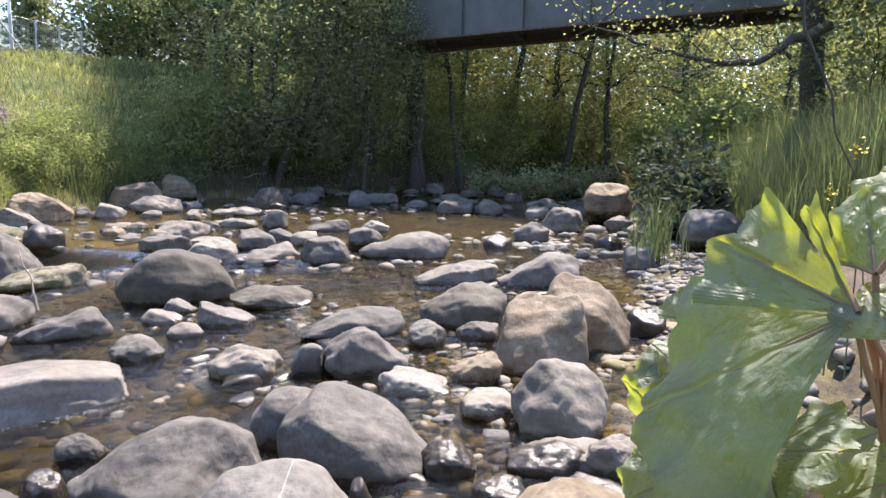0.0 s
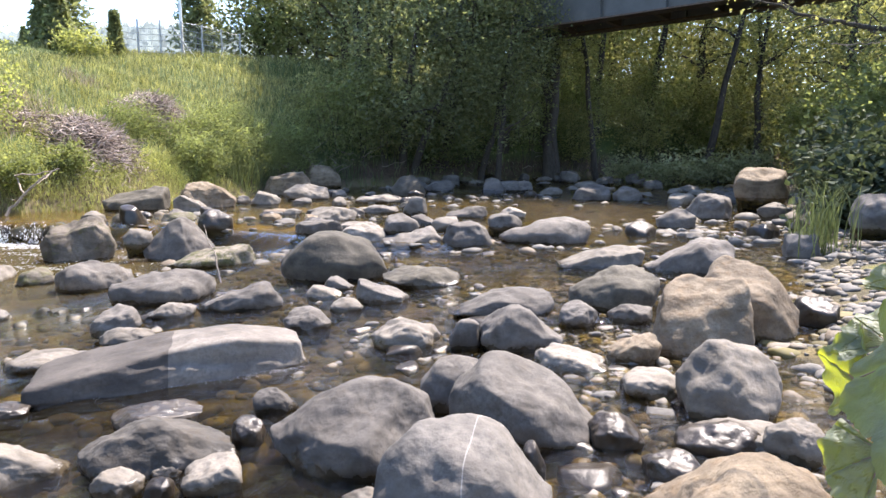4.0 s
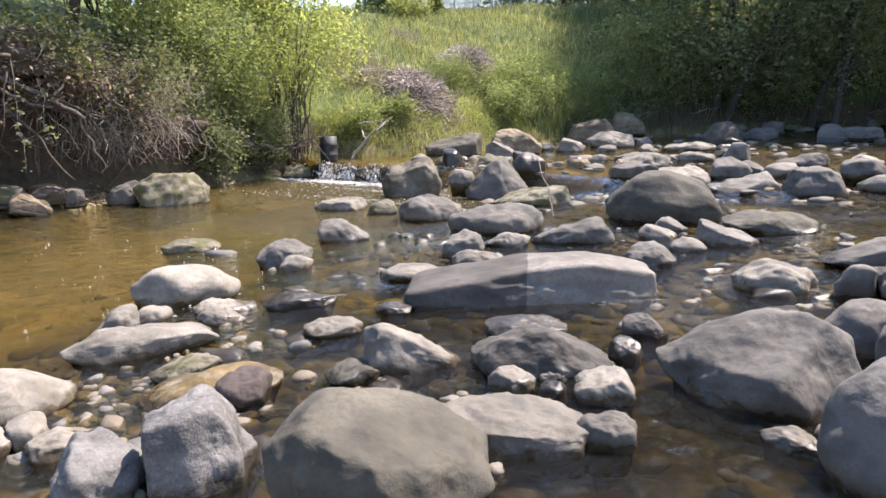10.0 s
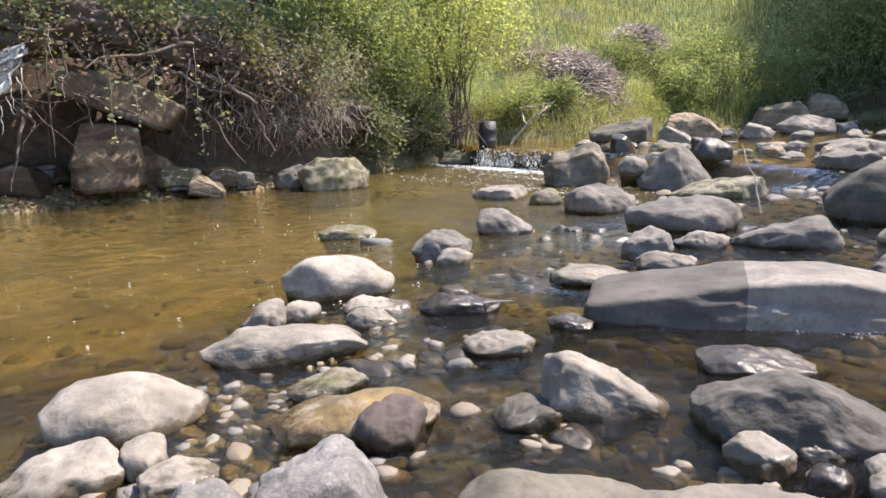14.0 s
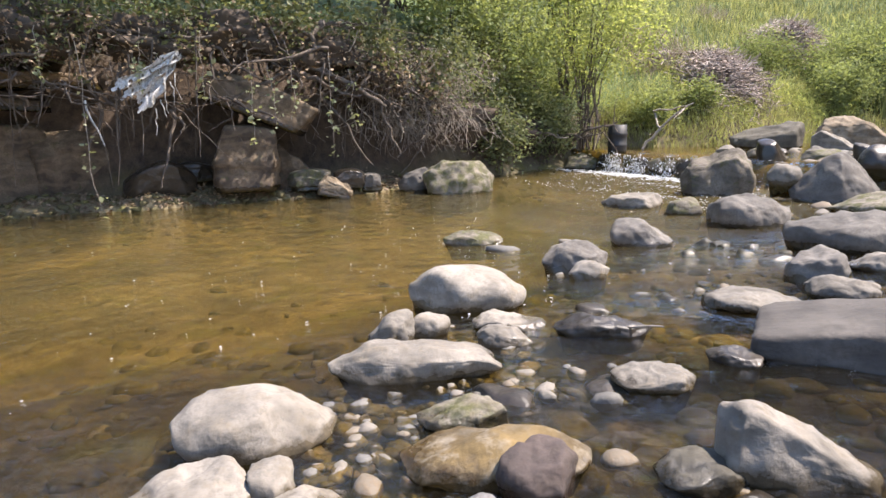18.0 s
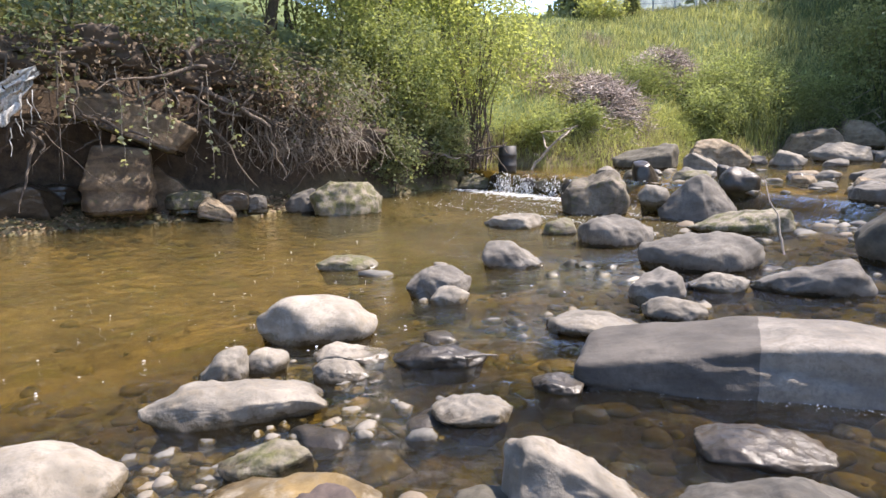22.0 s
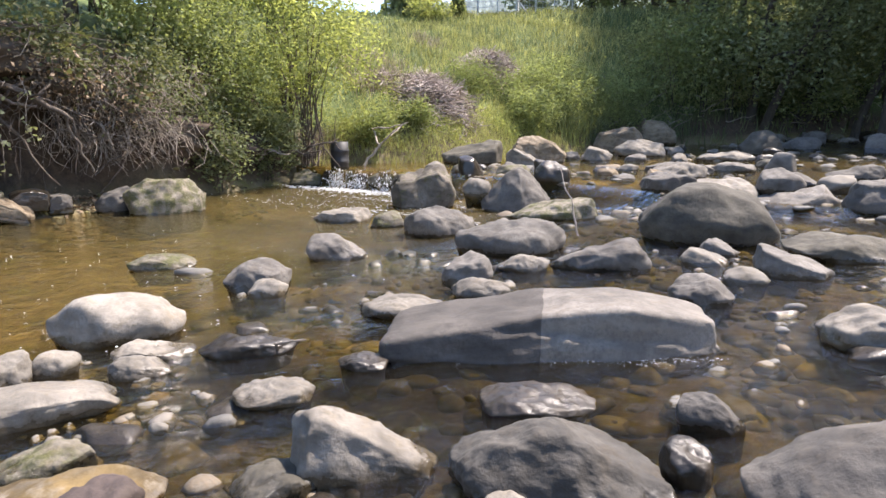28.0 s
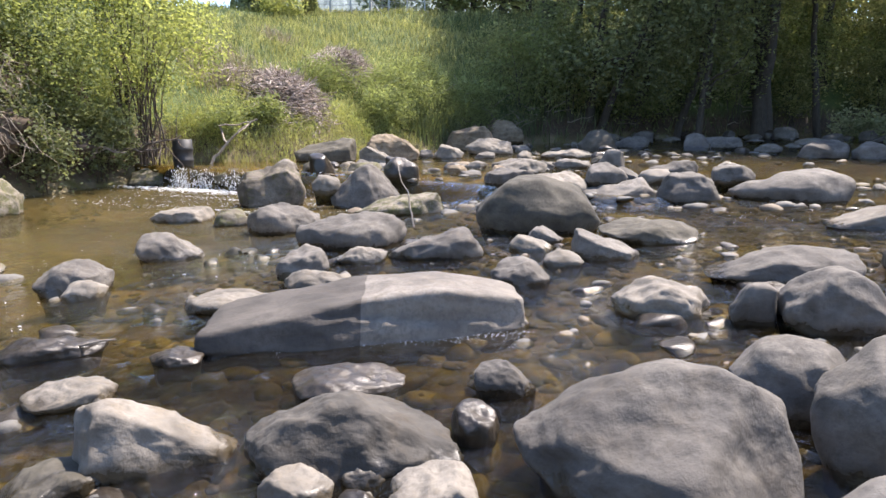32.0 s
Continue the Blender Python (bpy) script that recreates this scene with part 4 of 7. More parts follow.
boulder(-1.48, 0.90, 0.09, 0.52, 0.41, 44, (0.20, 0.24, 0.24, 0.20, 0.13), "o", 453, 0.12, block=0.25)
boulder(-1.34, 1.28, 0.09, 0.53, 0.27, 32, (0.08, 0.09, 0.10, 0.09, 0.07), "l", 520, 0.40, block=0.40, wear=0.25, planes=((0.05, -0.15, 0.98, 0.74), (0.0, -0.95, 0.2, 0.80), (0.8, -0.4, 0.3, 0.86)))
boulder(-1.11, 1.38, 0.10, 0.16, 0.10, 23, (0.06, 0.09, 0.10, 0.09, 0.09), "l", 281, 0.60, block=0.50)
boulder(-1.97, 1.63, 0.06, 0.42, 0.27, 42, (0.17, 0.17, 0.11, 0.05, 0.02), "l", 269, 0.55, block=0.15, planes=((-0.85, -0.45, 0.25, 0.78), (0.45, 0.55, 0.7, 0.70), (0.15, -0.95, 0.25, 0.72)))
boulder(-2.07, 1.43, 0.05, 0.22, 0.19, 54, (0.03, 0.05, 0.06, 0.05, 0.03), "o", 935, 0.35)
boulder(-1.52, 1.80, 0.08, 0.56, 0.30, 28, (0.07, 0.14, 0.16, 0.12, 0.07), "d", 771, 0.40, block=0.1, planes=((0.05, -0.85, 0.5, 0.70), (-0.35, 0.2, 0.9, 0.85), (0.4, 0.2, 0.88, 0.85)))
boulder(-1.82, 2.20, 0.06, 0.39, 0.26, 30, (0.02, 0.04, 0.06, 0.05, 0.04), "w", 327, 0.50)
boulder(-1.52, 1.60, 0.08, 0.16, 0.14, 31, (0.06, 0.07, 0.07, 0.05, 0.05), "l", 494, 0.60)
boulder(-1.44, 1.74, 0.08, 0.13, 0.12, 27, (0.03, 0.04, 0.04, 0.04, 0.03), "l", 82, 0.60)
boulder(-1.37, 1.59, 0.09, 0.10, 0.09, 27, (0.03, 0.05, 0.05, 0.05, 0.04), "w", 975, 0.50)
boulder(-1.23, 1.68, 0.10, 0.20, 0.16, 23, (0.07, 0.08, 0.09, 0.08, 0.05), "l", 529, 0.60, block=0.40)
boulder(-1.32, 2.31, 0.09, 0.20, 0.12, 19, (0.12, 0.12, 0.10, 0.05, 0.02), "g", 445, 0.50)
boulder(-1.29, 2.02, 0.09, 0.14, 0.13, 21, (0.07, 0.09, 0.10, 0.09, 0.08), "w", 156, 0.50)
boulder(-0.69, 1.60, 0.12, 0.17, 0.12, 8, (0.05, 0.05, 0.05, 0.03, 0.02), "l", 122, 0.60)
boulder(-0.42, 1.42, 0.14, 0.21, 0.17, -1, (0.02, 0.02, 0.02, 0.02, 0.02), "l", 945, 0.60)
boulder(-2.55, 1.79, 0.03, 0.29, 0.21, 43, (0.03, 0.05, 0.06, 0.06, 0.05), "l", 368, 0.60)
boulder(-2.53, 2.18, 0.03, 0.20, 0.16, 36, (0.02, 0.03, 0.04, 0.03, 0.02), "w", 849, 0.50)
boulder(-4.80, 4.14, -0.15, 0.54, 0.45, 44, (0.16, 0.19, 0.18, 0.10, 0.04), "g", 607, 0.50)
boulder(-4.32, 3.01, -0.10, 0.43, 0.38, 50, (0.12, 0.15, 0.17, 0.15, 0.13), "g", 757, 0.50)
boulder(-4.02, 2.86, -0.08, 0.25, 0.20, 48, (0.05, 0.09, 0.10, 0.09, 0.07), "l", 487, 0.60)
boulder(-5.71, 3.12, -0.19, 0.52, 0.30, 58, (0.08, 0.11, 0.12, 0.10, 0.08), "m", 115, 0.60)
boulder(-3.07, 2.06, -0.00, 0.40, 0.20, 48, (0.05, 0.07, 0.06, 0.05, 0.04), "w", 728, 0.50)
boulder(-9.00, 4.98, -0.20, 1.02, 0.68, 59, (0.34, 0.42, 0.48, 0.49, 0.44), "m", 384, 0.70, block=0.35, planes=((-0.1, -0.8, 0.5, 0.78), (0.0, 0.1, 0.99, 0.88)))
boulder(-9.61, 4.61, -0.20, 0.51, 0.40, 63, (0.19, 0.30, 0.37, 0.39, 0.35), "g", 707, 0.50)
boulder(-10.71, 8.85, -0.20, 1.02, 0.73, 48, (0.15, 0.22, 0.29, 0.27, 0.23), "m", 841, 0.60)
boulder(-9.90, 3.50, -0.20, 0.57, 0.46, 70, (0.12, 0.20, 0.28, 0.20, 0.13), "c", 653, 0.70, where="on the foot of the bank")
boulder(-10.38, 3.89, -0.13, 0.51, 0.41, 69, (0.14, 0.23, 0.27, 0.27, 0.20), "g", 81, 0.50, where="on the foot of the bank")
boulder(-10.71, 3.38, -0.14, 0.55, 0.50, 72, (0.17, 0.24, 0.27, 0.25, 0.20), "m", 258, 0.60, where="on the foot of the bank")
boulder(-11.29, 1.33, -0.19, 1.00, 0.80, 84, (0.23, 0.37, 0.49, 0.48, 0.41), "w", 427, 0.50, where="on the foot of the bank")
boulder(-11.69, 1.91, 0.02, 0.61, 0.55, 81, (0.20, 0.24, 0.25, 0.25, 0.23), "c", 752, 0.70, where="on the foot of the bank")
boulder(0.03, 2.12, 0.16, 0.22, 0.18, -6, (0.06, 0.09, 0.10, 0.08, 0.05), "w", 223, 0.50)
boulder(0.19, 1.90, 0.16, 0.19, 0.18, -11, (0.05, 0.07, 0.08, 0.08, 0.05), "w", 250, 0.50)
boulder(0.42, 2.20, 0.16, 0.34, 0.24, -15, (0.02, 0.03, 0.06, 0.08, 0.08), "l", 978, 0.60, block=0.40)
boulder(0.21, 2.68, 0.16, 0.29, 0.28, -9, (0.03, 0.08, 0.10, 0.09, 0.06), "l", 364, 0.60)
boulder(0.25, 1.55, 0.16, 0.48, 0.40, -16, (0.02, 0.08, 0.20, 0.25, 0.24), "c", 145, 0.30, block=0.30)
boulder(-0.23, 1.84, 0.15, 0.08, 0.08, 0, (0.11, 0.11, 0.10, 0.06, 0.04), "w", 728, 0.50)
boulder(0.60, 2.12, 0.16, 0.18, 0.15, -16, (0.10, 0.11, 0.13, 0.13, 0.13), "l", 438, 0.60, block=0.50)
boulder(0.37, 2.15, 0.16, 0.32, 0.20, -10, (0.04, 0.07, 0.08, 0.08, 0.07), "w", 812, 0.50)


# ---- loose stones ----
def pebbles(name, label, rng, P, size, mat, flat=0.6, level=2):
    S, F = sphere(level)
    n = len(P)
    r = np.minimum(size * np.exp(rng.normal(0, 0.45, n)), size * 1.7)
    sc = np.stack([r * rng.uniform(0.8, 1.4, n), r * rng.uniform(0.7, 1.1, n), r * flat * rng.uniform(0.7, 1.2, n)], 1)
    a = rng.uniform(0, 2 * np.pi, n)
    lump = 1 + 0.22 * np.sin(S[None, :, 0] * 3 * rng.uniform(0.6, 1.5, n)[:, None] + rng.uniform(0, 6, n)[:, None]) + 0.12 * np.sin(S[None, :, 1] * 4 + S[None, :, 2] * 3 + rng.uniform(0, 6, n)[:, None])
    Q = S[None] * lump[..., None]
    for _ in range(5):
        nv = rng.normal(0, 1, (n, 3))
        nv /= np.linalg.norm(nv, axis=1)[:, None]
        over = np.maximum(0, (Q * nv[:, None]).sum(-1) - rng.uniform(0.55, 0.95, n)[:, None])
        Q = Q - over[..., None] * nv[:, None]
    Q = Q * sc[:, None]
    X = Q[..., 0] * np.cos(a)[:, None] - Q[..., 1] * np.sin(a)[:, None]
    Y = Q[..., 0] * np.sin(a)[:, None] + Q[..., 1] * np.cos(a)[:, None]
    V = np.stack([X, Y, Q[..., 2]], -1) + P[:, None]
    Fs = (F[None] + (np.arange(n) * len(S))[:, None, None]).reshape(-1, 3)
    return tagged(new(name, mesh_np(name, V.reshape(-1, 3), Fs, mat)), label, "pebbles", kind="stuff")


def scatter(rng, n, x0, x1, y0, y1, keep):
    x, y = rng.uniform(x0, x1, n), rng.uniform(y0, y1, n)
    k = keep(x, y) > rng.uniform(0, 1, n)
    x, y = x[k], y[k]
    return np.stack([x, y, land_z(x, y)], 1)


rng = np.random.default_rng(11)
# small cobbles breaking the surface between the boulders
P = []
for cx, cy, rx, ry, m in ((-2.75, 0.85, 0.35, 0.4, 120), (-2.9, 1.35, 0.3, 0.3, 70), (-2.3, 0.8, 0.4, 0.3, 60), (-1.7, 1.4, 0.5, 0.3, 70), (0.35, 2.9, 0.5, 0.9, 130), (-0.2, 3.4, 0.5, 0.4, 60), (0.1, 2.4, 0.9, 0.9, 160), (0.9, 4.4, 0.8, 1.2, 220), (-0.6, 4.6, 1.2, 0.6, 60), (-2.2, 2.9, 1.3, 0.7, 70), (-1.4, 0.9, 0.7, 0.4, 40), (-2.6, 4.3, 0.8, 0.5, 30), (-4.6, 3.3, 0.7, 0.5, 20), (-1.2, 7.9, 1.6, 0.6, 60),
                          (-4.0, 7.6, 1.6, 0.8, 60), (1.6, 9.5, 1.0, 1.6, 120), (-3.1, 3.4, 0.5, 0.4, 30), (-3.3, 1.5, 0.3, 0.4, 40), (-5.6, 10.5, 2.0, 1.5, 60), (-3.0, 15.5, 3.0, 2.0, 60)):
    P.append(np.stack([rng.normal(cx, rx * 0.6, m), rng.normal(cy, ry * 0.6, m), np.zeros(m)], 1))
P = np.concatenate(P)
P[:, 2] = water_z(P[:, 0], P[:, 1]) - 0.016 + rng.normal(0, 0.007, len(P))
near = np.hypot(P[:, 0], P[:, 1]) < 6
pebbles("river_cobbles", "small grey and brown cobbles between the boulders", rng, P[near], 0.026, PEBBLES, 0.55)
pebbles("river_cobbles", "small grey cobbles between the upper boulders", rng, P[~near], 0.075, PEBBLES, 0.5)
bar = scatter(rng, 9000, -0.4, 4.6, 1.8, 14, lambda x, y: sstep(x_right(y) - x, 2.3, 1.2) * sstep(x_right(y) - x, -0.3, 0.1))
pebbles("gravel", "grey gravel and cobbles of the bar beside the stream", rng, bar, 0.038, PEBBLES)
bed = scatter(rng, 4200, -6.5, 1.5, 0.0, 8.0, lambda x, y: sstep(inside(x, y), 0.0, 0.3) * (0.06 + 0.94 * sstep(x, -4.6, -2.8)))
pebbles("bed_cobbles", "brown algae-coated cobbles on the stream bed", rng, bed, 0.05, COBBLES, 0.5)
far = scatter(rng, 420, -8, 6, 9, 26, lambda x, y: sstep(inside(x, y), 0.0, 0.4) * (0.25 + 0.75 * np.exp(-((inside(x, y) - 0.4) / 0.8) ** 2)))
far[:, 2] += 0.03
pebbles("far_cobbles", "grey cobbles along the upper stream", rng, far, 0.11, PEBBLES, 0.6)
shore = scatter(rng, 1500, -12, -8.5, -1, 9, lambda x, y: sstep(inside(x, y), -0.3, 0.1) * sstep(inside(x, y), 1.6, 0.5))
pebbles("shore_stones", "small brown stones at the foot of the eroded bank", rng, shore, 0.045, COBBLES, 0.6)
sunk = scatter(rng, 420, -5.2, 1.0, 0.9, 7.5, lambda x, y: sstep(inside(x, y), 0.2, 0.6) * sstep(wob(x, y, 1.7, 5.0), -0.3, 0.5) * sstep(x, -5.4, -3.6))
sunk[:, 2] = water_z(sunk[:, 0], sunk[:, 1]) - 0.012
pebbles("sunken_stones", "flat wet algae-brown stones just breaking the surface", rng, sunk, 0.06, STONE["w"], 0.38, 3)

# larger stones of the upper stream, left clear round the quiet pool
moulds = [o for o in bpy.data.objects if o.name.startswith("boulder") and len(o.data.vertices) < 700]
rng = np.random.default_rng(14)
for _ in range(900):
    x, y = rng.uniform(-8, 4.5), rng.uniform(8.6, 23)
    w = rng.uniform(0.22, 0.62) * (0.8 + 0.02 * y)
    s_in = float(inside(x, y))
    edge = math.exp(-((s_in - 0.3) / 0.9) ** 2)
    if s_in < -0.25 or rng.uniform() > 0.18 + 0.8 * edge + 0.5 * (y < 11.5 and x < -0.5) or ((x + 0.2) / 2.6) ** 2 + ((y - 13) / 2.0) ** 2 < 1:
        continue
    if any(math.hypot(x - bx, y - by) < 0.46 * (w + bw) for bx, by, bw in BOULDERS):
        continue
    BOULDERS.append((x, y, w))
    src = moulds[int(rng.integers(len(moulds)))]
    k = w / src.dimensions.x if src.dimensions.x else 1.0
    ob = new("boulder", src.data)
    ob.location, ob.rotation_euler, ob.scale = (x, y, max(float(water_z(x, y)) - 0.02, float(land_z(x, y)) - 0.02)), (rng.normal(0, 0.1), rng.normal(0, 0.1), rng.uniform(0, 6.28)), (k, k * rng.uniform(0.8, 1.1), k * rng.uniform(0.55, 0.9))
    tagged(ob, src["label"].split(" lying")[0].split(" on the foot")[0] + " in the upper stream", "boulder", "stones of the upper stream")
    if sum(1 for b in BOULDERS) > 240:
        break

# ---- eroded bank: rock ledges, soil, roots, creepers ----
ledge(-10.12, 2.32, -0.01, 0.84, 0.80, 78, (0.76, 0.88, 0.88, 0.85, 0.82), "k", 821)
ledge(-10.19, 2.49, 0.94, 1.47, 1.00, 76, (0.41, 0.46, 0.46, 0.46, 0.41), "k", 822, tip=23)
ledge(-10.26, 2.98, -0.10, 0.49, 0.60, 75, (0.61, 0.68, 0.54, 0.48, 0.34), "k", 803)
ledge(-11.56, -0.40, -0.25, 1.07, 1.50, 94, (1.20, 1.20, 1.18, 1.20, 1.20), "k", 804)
ledge(-11.69, 0.42, -0.29, 1.08, 1.50, 89, (1.11, 1.13, 1.13, 1.07, 1.02), "k", 805)
ledge(-11.35, -1.39, -0.17, 1.22, 1.50, 99, (1.04, 1.16, 1.22, 1.16, 1.04), "k", 806)
ledge(-10.98, -0.15, 1.76, 1.10, 1.30, 93, (0.71, 0.71, 0.71, 0.60, 0.43), "k", 807)
ledge(-11.63, -0.08, 1.38, 2.23, 1.20, 92, (0.21, 0.21, 0.21, 0.19, 0.17), "k", 831)
ledge(-11.51, -0.43, 1.11, 1.09, 1.20, 94, (0.17, 0.15, 0.17, 0.15, 0.14), "k", 832, tip=4)
ledge(-11.87, 1.56, -0.16, 1.33, 1.00, 83, (1.13, 1.26, 1.33, 1.26, 1.13), "k", 808)
ledge(-11.41, 3.96, -0.30, 1.06, 1.00, 71, (0.89, 1.00, 1.05, 1.00, 0.89), "k", 809)
ledge(-10.55, 1.25, -0.04, 0.89, 0.70, 84, (0.21, 0.37, 0.46, 0.44, 0.23), "w", 840)
ledge(-10.68, 1.75, 0.12, 0.44, 0.50, 82, (0.21, 0.24, 0.25, 0.24, 0.21), "w", 841)
ledge(-11.20, 1.64, 0.31, 0.25, 0.50, 83, (0.23, 0.26, 0.27, 0.26, 0.23), "k", 842)
ledge(-9.92, 3.13, -0.06, 0.56, 0.45, 72, (0.26, 0.29, 0.31, 0.29, 0.26), "m", 811)
ledge(-9.60, 3.38, -0.14, 0.50, 0.40, 70, (0.14, 0.27, 0.24, 0.16, 0.11), "c", 812, tip=14)
ledge(-9.88, 3.69, -0.05, 0.43, 0.35, 69, (0.21, 0.24, 0.25, 0.24, 0.21), "w", 813)
ledge(-9.86, 4.01, -0.12, 0.30, 0.35, 67, (0.21, 0.24, 0.25, 0.24, 0.21), "g", 814)
ledge(-10.69, 1.69, 1.86, 0.52, 0.50, 81, (0.20, 0.23, 0.24, 0.23, 0.20), "m", 815)


def lump(name, label, category, x, y, z, sx, sy, sz, mat, seed, rough=0.22):
    S, F = sphere(4)
    o = Vector((seed * 2.1, seed * 0.7, seed * 1.9))
    a = np.array([noise.fractal(Vector(v) * 1.6 + o, 0.8, 2.1, 5) for v in S])
    b = np.array([noise.fractal(Vector(v) * 6.0 + o, 0.7, 2.1, 4) for v in S])
    P = S * (1 + rough * a + 0.10 * b)[:, None] * np.array([sx, sy, sz])
    ob = new(name, mesh_np(name, P, F, mat))
    ob.location = (x, y, z)
    return tagged(ob, label, category)


for i, (y, x, z, r) in enumerate(((-2.6, -10.6, 1.75, 1.0), (-1.2, -10.45, 1.95, 0.9), (0.1, -10.35, 1.95, 0.85), (1.3, -10.25, 1.85, 0.8), (2.4, -10.25, 1.95, 0.8),
                                  (3.4, -10.25, 1.75, 0.75), (4.3, -10.5, 1.45, 0.8), (5.2, -10.8, 1.1, 0.9), (6.3, -11.0, 0.8, 0.9), (7.4, -11.3, 0.6, 0.9))):
    lump("soil_overhang", "crumbling brown soil overhang bound by roots on the bank", "soil", x, y, z, r * 0.62, r * 0.9, r * 0.36, SOIL, 3 + i * 5, 0.42)

rng = np.random.default_rng(21)
for i in range(34):
    y = rng.uniform(-0.8, 5.0)
    x = -9.75 + rng.uniform(-0.25, 0.35) - 0.25 * sstep(y, 3.5, 5.0)
    z1 = rng.uniform(1.3, 2.0) - 0.25 * sstep(y, 3.2, 5.0)
    z0 = z1 - rng.uniform(0.4, 1.5)
    pts = wander(rng, (x, y, z1), (x + rng.uniform(-0.05, 0.12), y + rng.uniform(-0.14, 0.14), max(0.0, z0)), 9, 0.012)
    Vt, Ft = tube(pts, np.linspace(1, 0.4, 9) * rng.choice([0.006, 0.008, 0.014]), 5)
    tagged(new("hanging_root", mesh_np("hanging_root", Vt, Ft, ROOT)), "thin pale root hanging down from the eroded bank", "root", "hanging roots")
blocks = []
for i in range(330):
    y = rng.uniform(-2.5, 5.4)
    a = np.array((-9.95 + rng.normal(0, 0.2) - 0.35 * sstep(y, 3.6, 5.4), y, rng.uniform(1.0, 2.15) - 0.4 * sstep(y, 3.6, 5.4)))
    b = a + np.array((rng.uniform(-0.1, 0.45), rng.normal(0, 0.55), rng.normal(-0.25, 0.28)))
    blocks.append(tube(wander(rng, a, b, 9, 0.03), np.linspace(1, 0.3, 9) * rng.choice([0.004, 0.006, 0.01, 0.018, 0.028]), 5))
tagged(new("root_tangle", mesh_np("root_tangle", *joined(blocks), ROOT)), "tangle of brown exposed roots under the bank edge", "roots", kind="stuff")
for i, (a, b, r) in enumerate((((-10.0, 2.9, 1.75), (-9.55, 4.15, 1.0), 0.05), ((-9.9, 1.2, 1.95), (-9.5, 1.9, 1.85), 0.035), ((-10.1, 0.0, 1.35), (-9.6, 0.9, 1.05), 0.02),
                               ((-9.75, 3.0, 1.45), (-9.5, 3.75, 1.15), 0.03), ((-10.0, -0.8, 1.5), (-9.6, 0.2, 1.65), 0.03), ((-9.55, 4.1, 1.05), (-9.45, 4.3, 0.35), 0.022), ((-9.7, 3.35, 2.1), (-9.5, 3.15, 1.75), 0.045))):
    Vt, Ft = tube(wander(rng, a, b, 12, 0.02), np.linspace(1, 0.5, 12) * r, 8)
    tagged(new("bank_root", mesh_np("bank_root", Vt, Ft, ROOT)), "thick bare root crossing the eroded bank", "root", "thick roots")


def vine(x, y, z, length, seed):
    g = np.random.default_rng(seed)
    e = thing("trailing_vine", x, y, z, "trailing bramble shoot with pale leaves hanging from the bank", "vine", "trailing vines")
    pts = wander(g, (0, 0, 0), (g.uniform(-0.05, 0.1), g.uniform(-0.08, 0.08), -length), 12, 0.015)
    part("stem", mesh_np("stem", *tube(pts, np.linspace(1, 0.5, 12) * 0.005, 5), TWIG), e)
    P = pts[g.integers(2, 12, 26)] + g.normal(0, 0.045, (26, 3))
    part("foliage", mesh_np("foliage", *leaves(g, P, 0.065, 0.5, 0.75), LEAF_PALE), e)


for i, (y, x, z, l) in enumerate(((0.45, -9.45, 1.75, 1.85), (1.75, -9.4, 1.9, 0.8), (2.25, -9.35, 1.7, 1.15), (2.75, -9.45, 1.8, 0.95), (3.3, -9.4, 1.7, 1.35), (3.6, -9.5, 1.5, 0.8),
                                  (1.1, -9.4, 1.9, 0.7), (0.1, -9.5, 1.9, 0.6), (-0.6, -9.6, 1.8, 1.0), (2.5, -9.4, 1.55, 0.75))):
    vine(x, y, z, l, 50 + i)

# torn film caught on the roots
g = np.random.default_rng(5)
nu, nv = 44, 36
U, W = np.meshgrid(np.linspace(0, 1, nu), np.linspace(0, 1, nv), indexing="ij")
wid = 0.05 + 0.46 * U ** 0.9
fx = -9.36 + 0.03 * np.sin(W * 19 + U * 5) + 0.015 * np.sin(W * 43 - U * 17) - 0.04 * U
fy = 1.48 - 0.62 * U + (W - 0.5) * wid * 0.75 + 0.02 * np.sin(U * 23 + W * 9)
fz = 1.63 - 0.50 * U - (W - 0.5) * wid * 0.9 + 0.025 * np.sin(W * 25 + U * 9) - 0.12 * (1 - W) * U
k = (np.arange((nu - 1))[:, None] * nv + np.arange(nv - 1)[None]).ravel()
F = np.stack([k, k + nv, k + nv + 1, k + 1], 1)
ru, rw = np.repeat(np.linspace(0, 1, nu - 1), nv - 1), np.tile(np.linspace(0, 1, nv - 1), nu - 1)
hole = (g.uniform(0, 1, len(F)) < 0.04) | (ru > 0.80 + 0.18 * np.abs(np.sin(rw * 21)) * np.abs(np.cos(rw * 8))) | (wob(ru * 9, rw * 6, 2.4) > 0.82)
film = thing("plastic_film", 0, 0, 0, "torn white plastic film caught on roots of the bank", "litter")
part("sheet", mesh_np("sheet", np.stack([fx, fy, fz], -1).reshape(-1, 3), F[~hole], FILM), film)
for i in range(5):
    a = np.array((-9.36, 1.42 - 0.06 * i, 1.42 - 0.1 * i))
    Vt, Ft = tube(wander(g, a, a + np.array((0.02, g.uniform(-0.05, 0.05), -g.uniform(0.15, 0.4))), 8, 0.012), np.linspace(1, 0.4, 8) * 0.007, 4)
    part("shred", mesh_np("shred", Vt, Ft, FILM), film)
Vt, Ft = tube(wander(g, (-9.45, 0.48, 1.12), (-9.42, 0.62, 0.62), 8, 0.012), np.linspace(1, 0.5, 8) * 0.014, 5)
tagged(new("film_scrap", mesh_np("film_scrap", Vt, Ft, FILM)), "dirty scrap of white film hanging from a root", "litter")


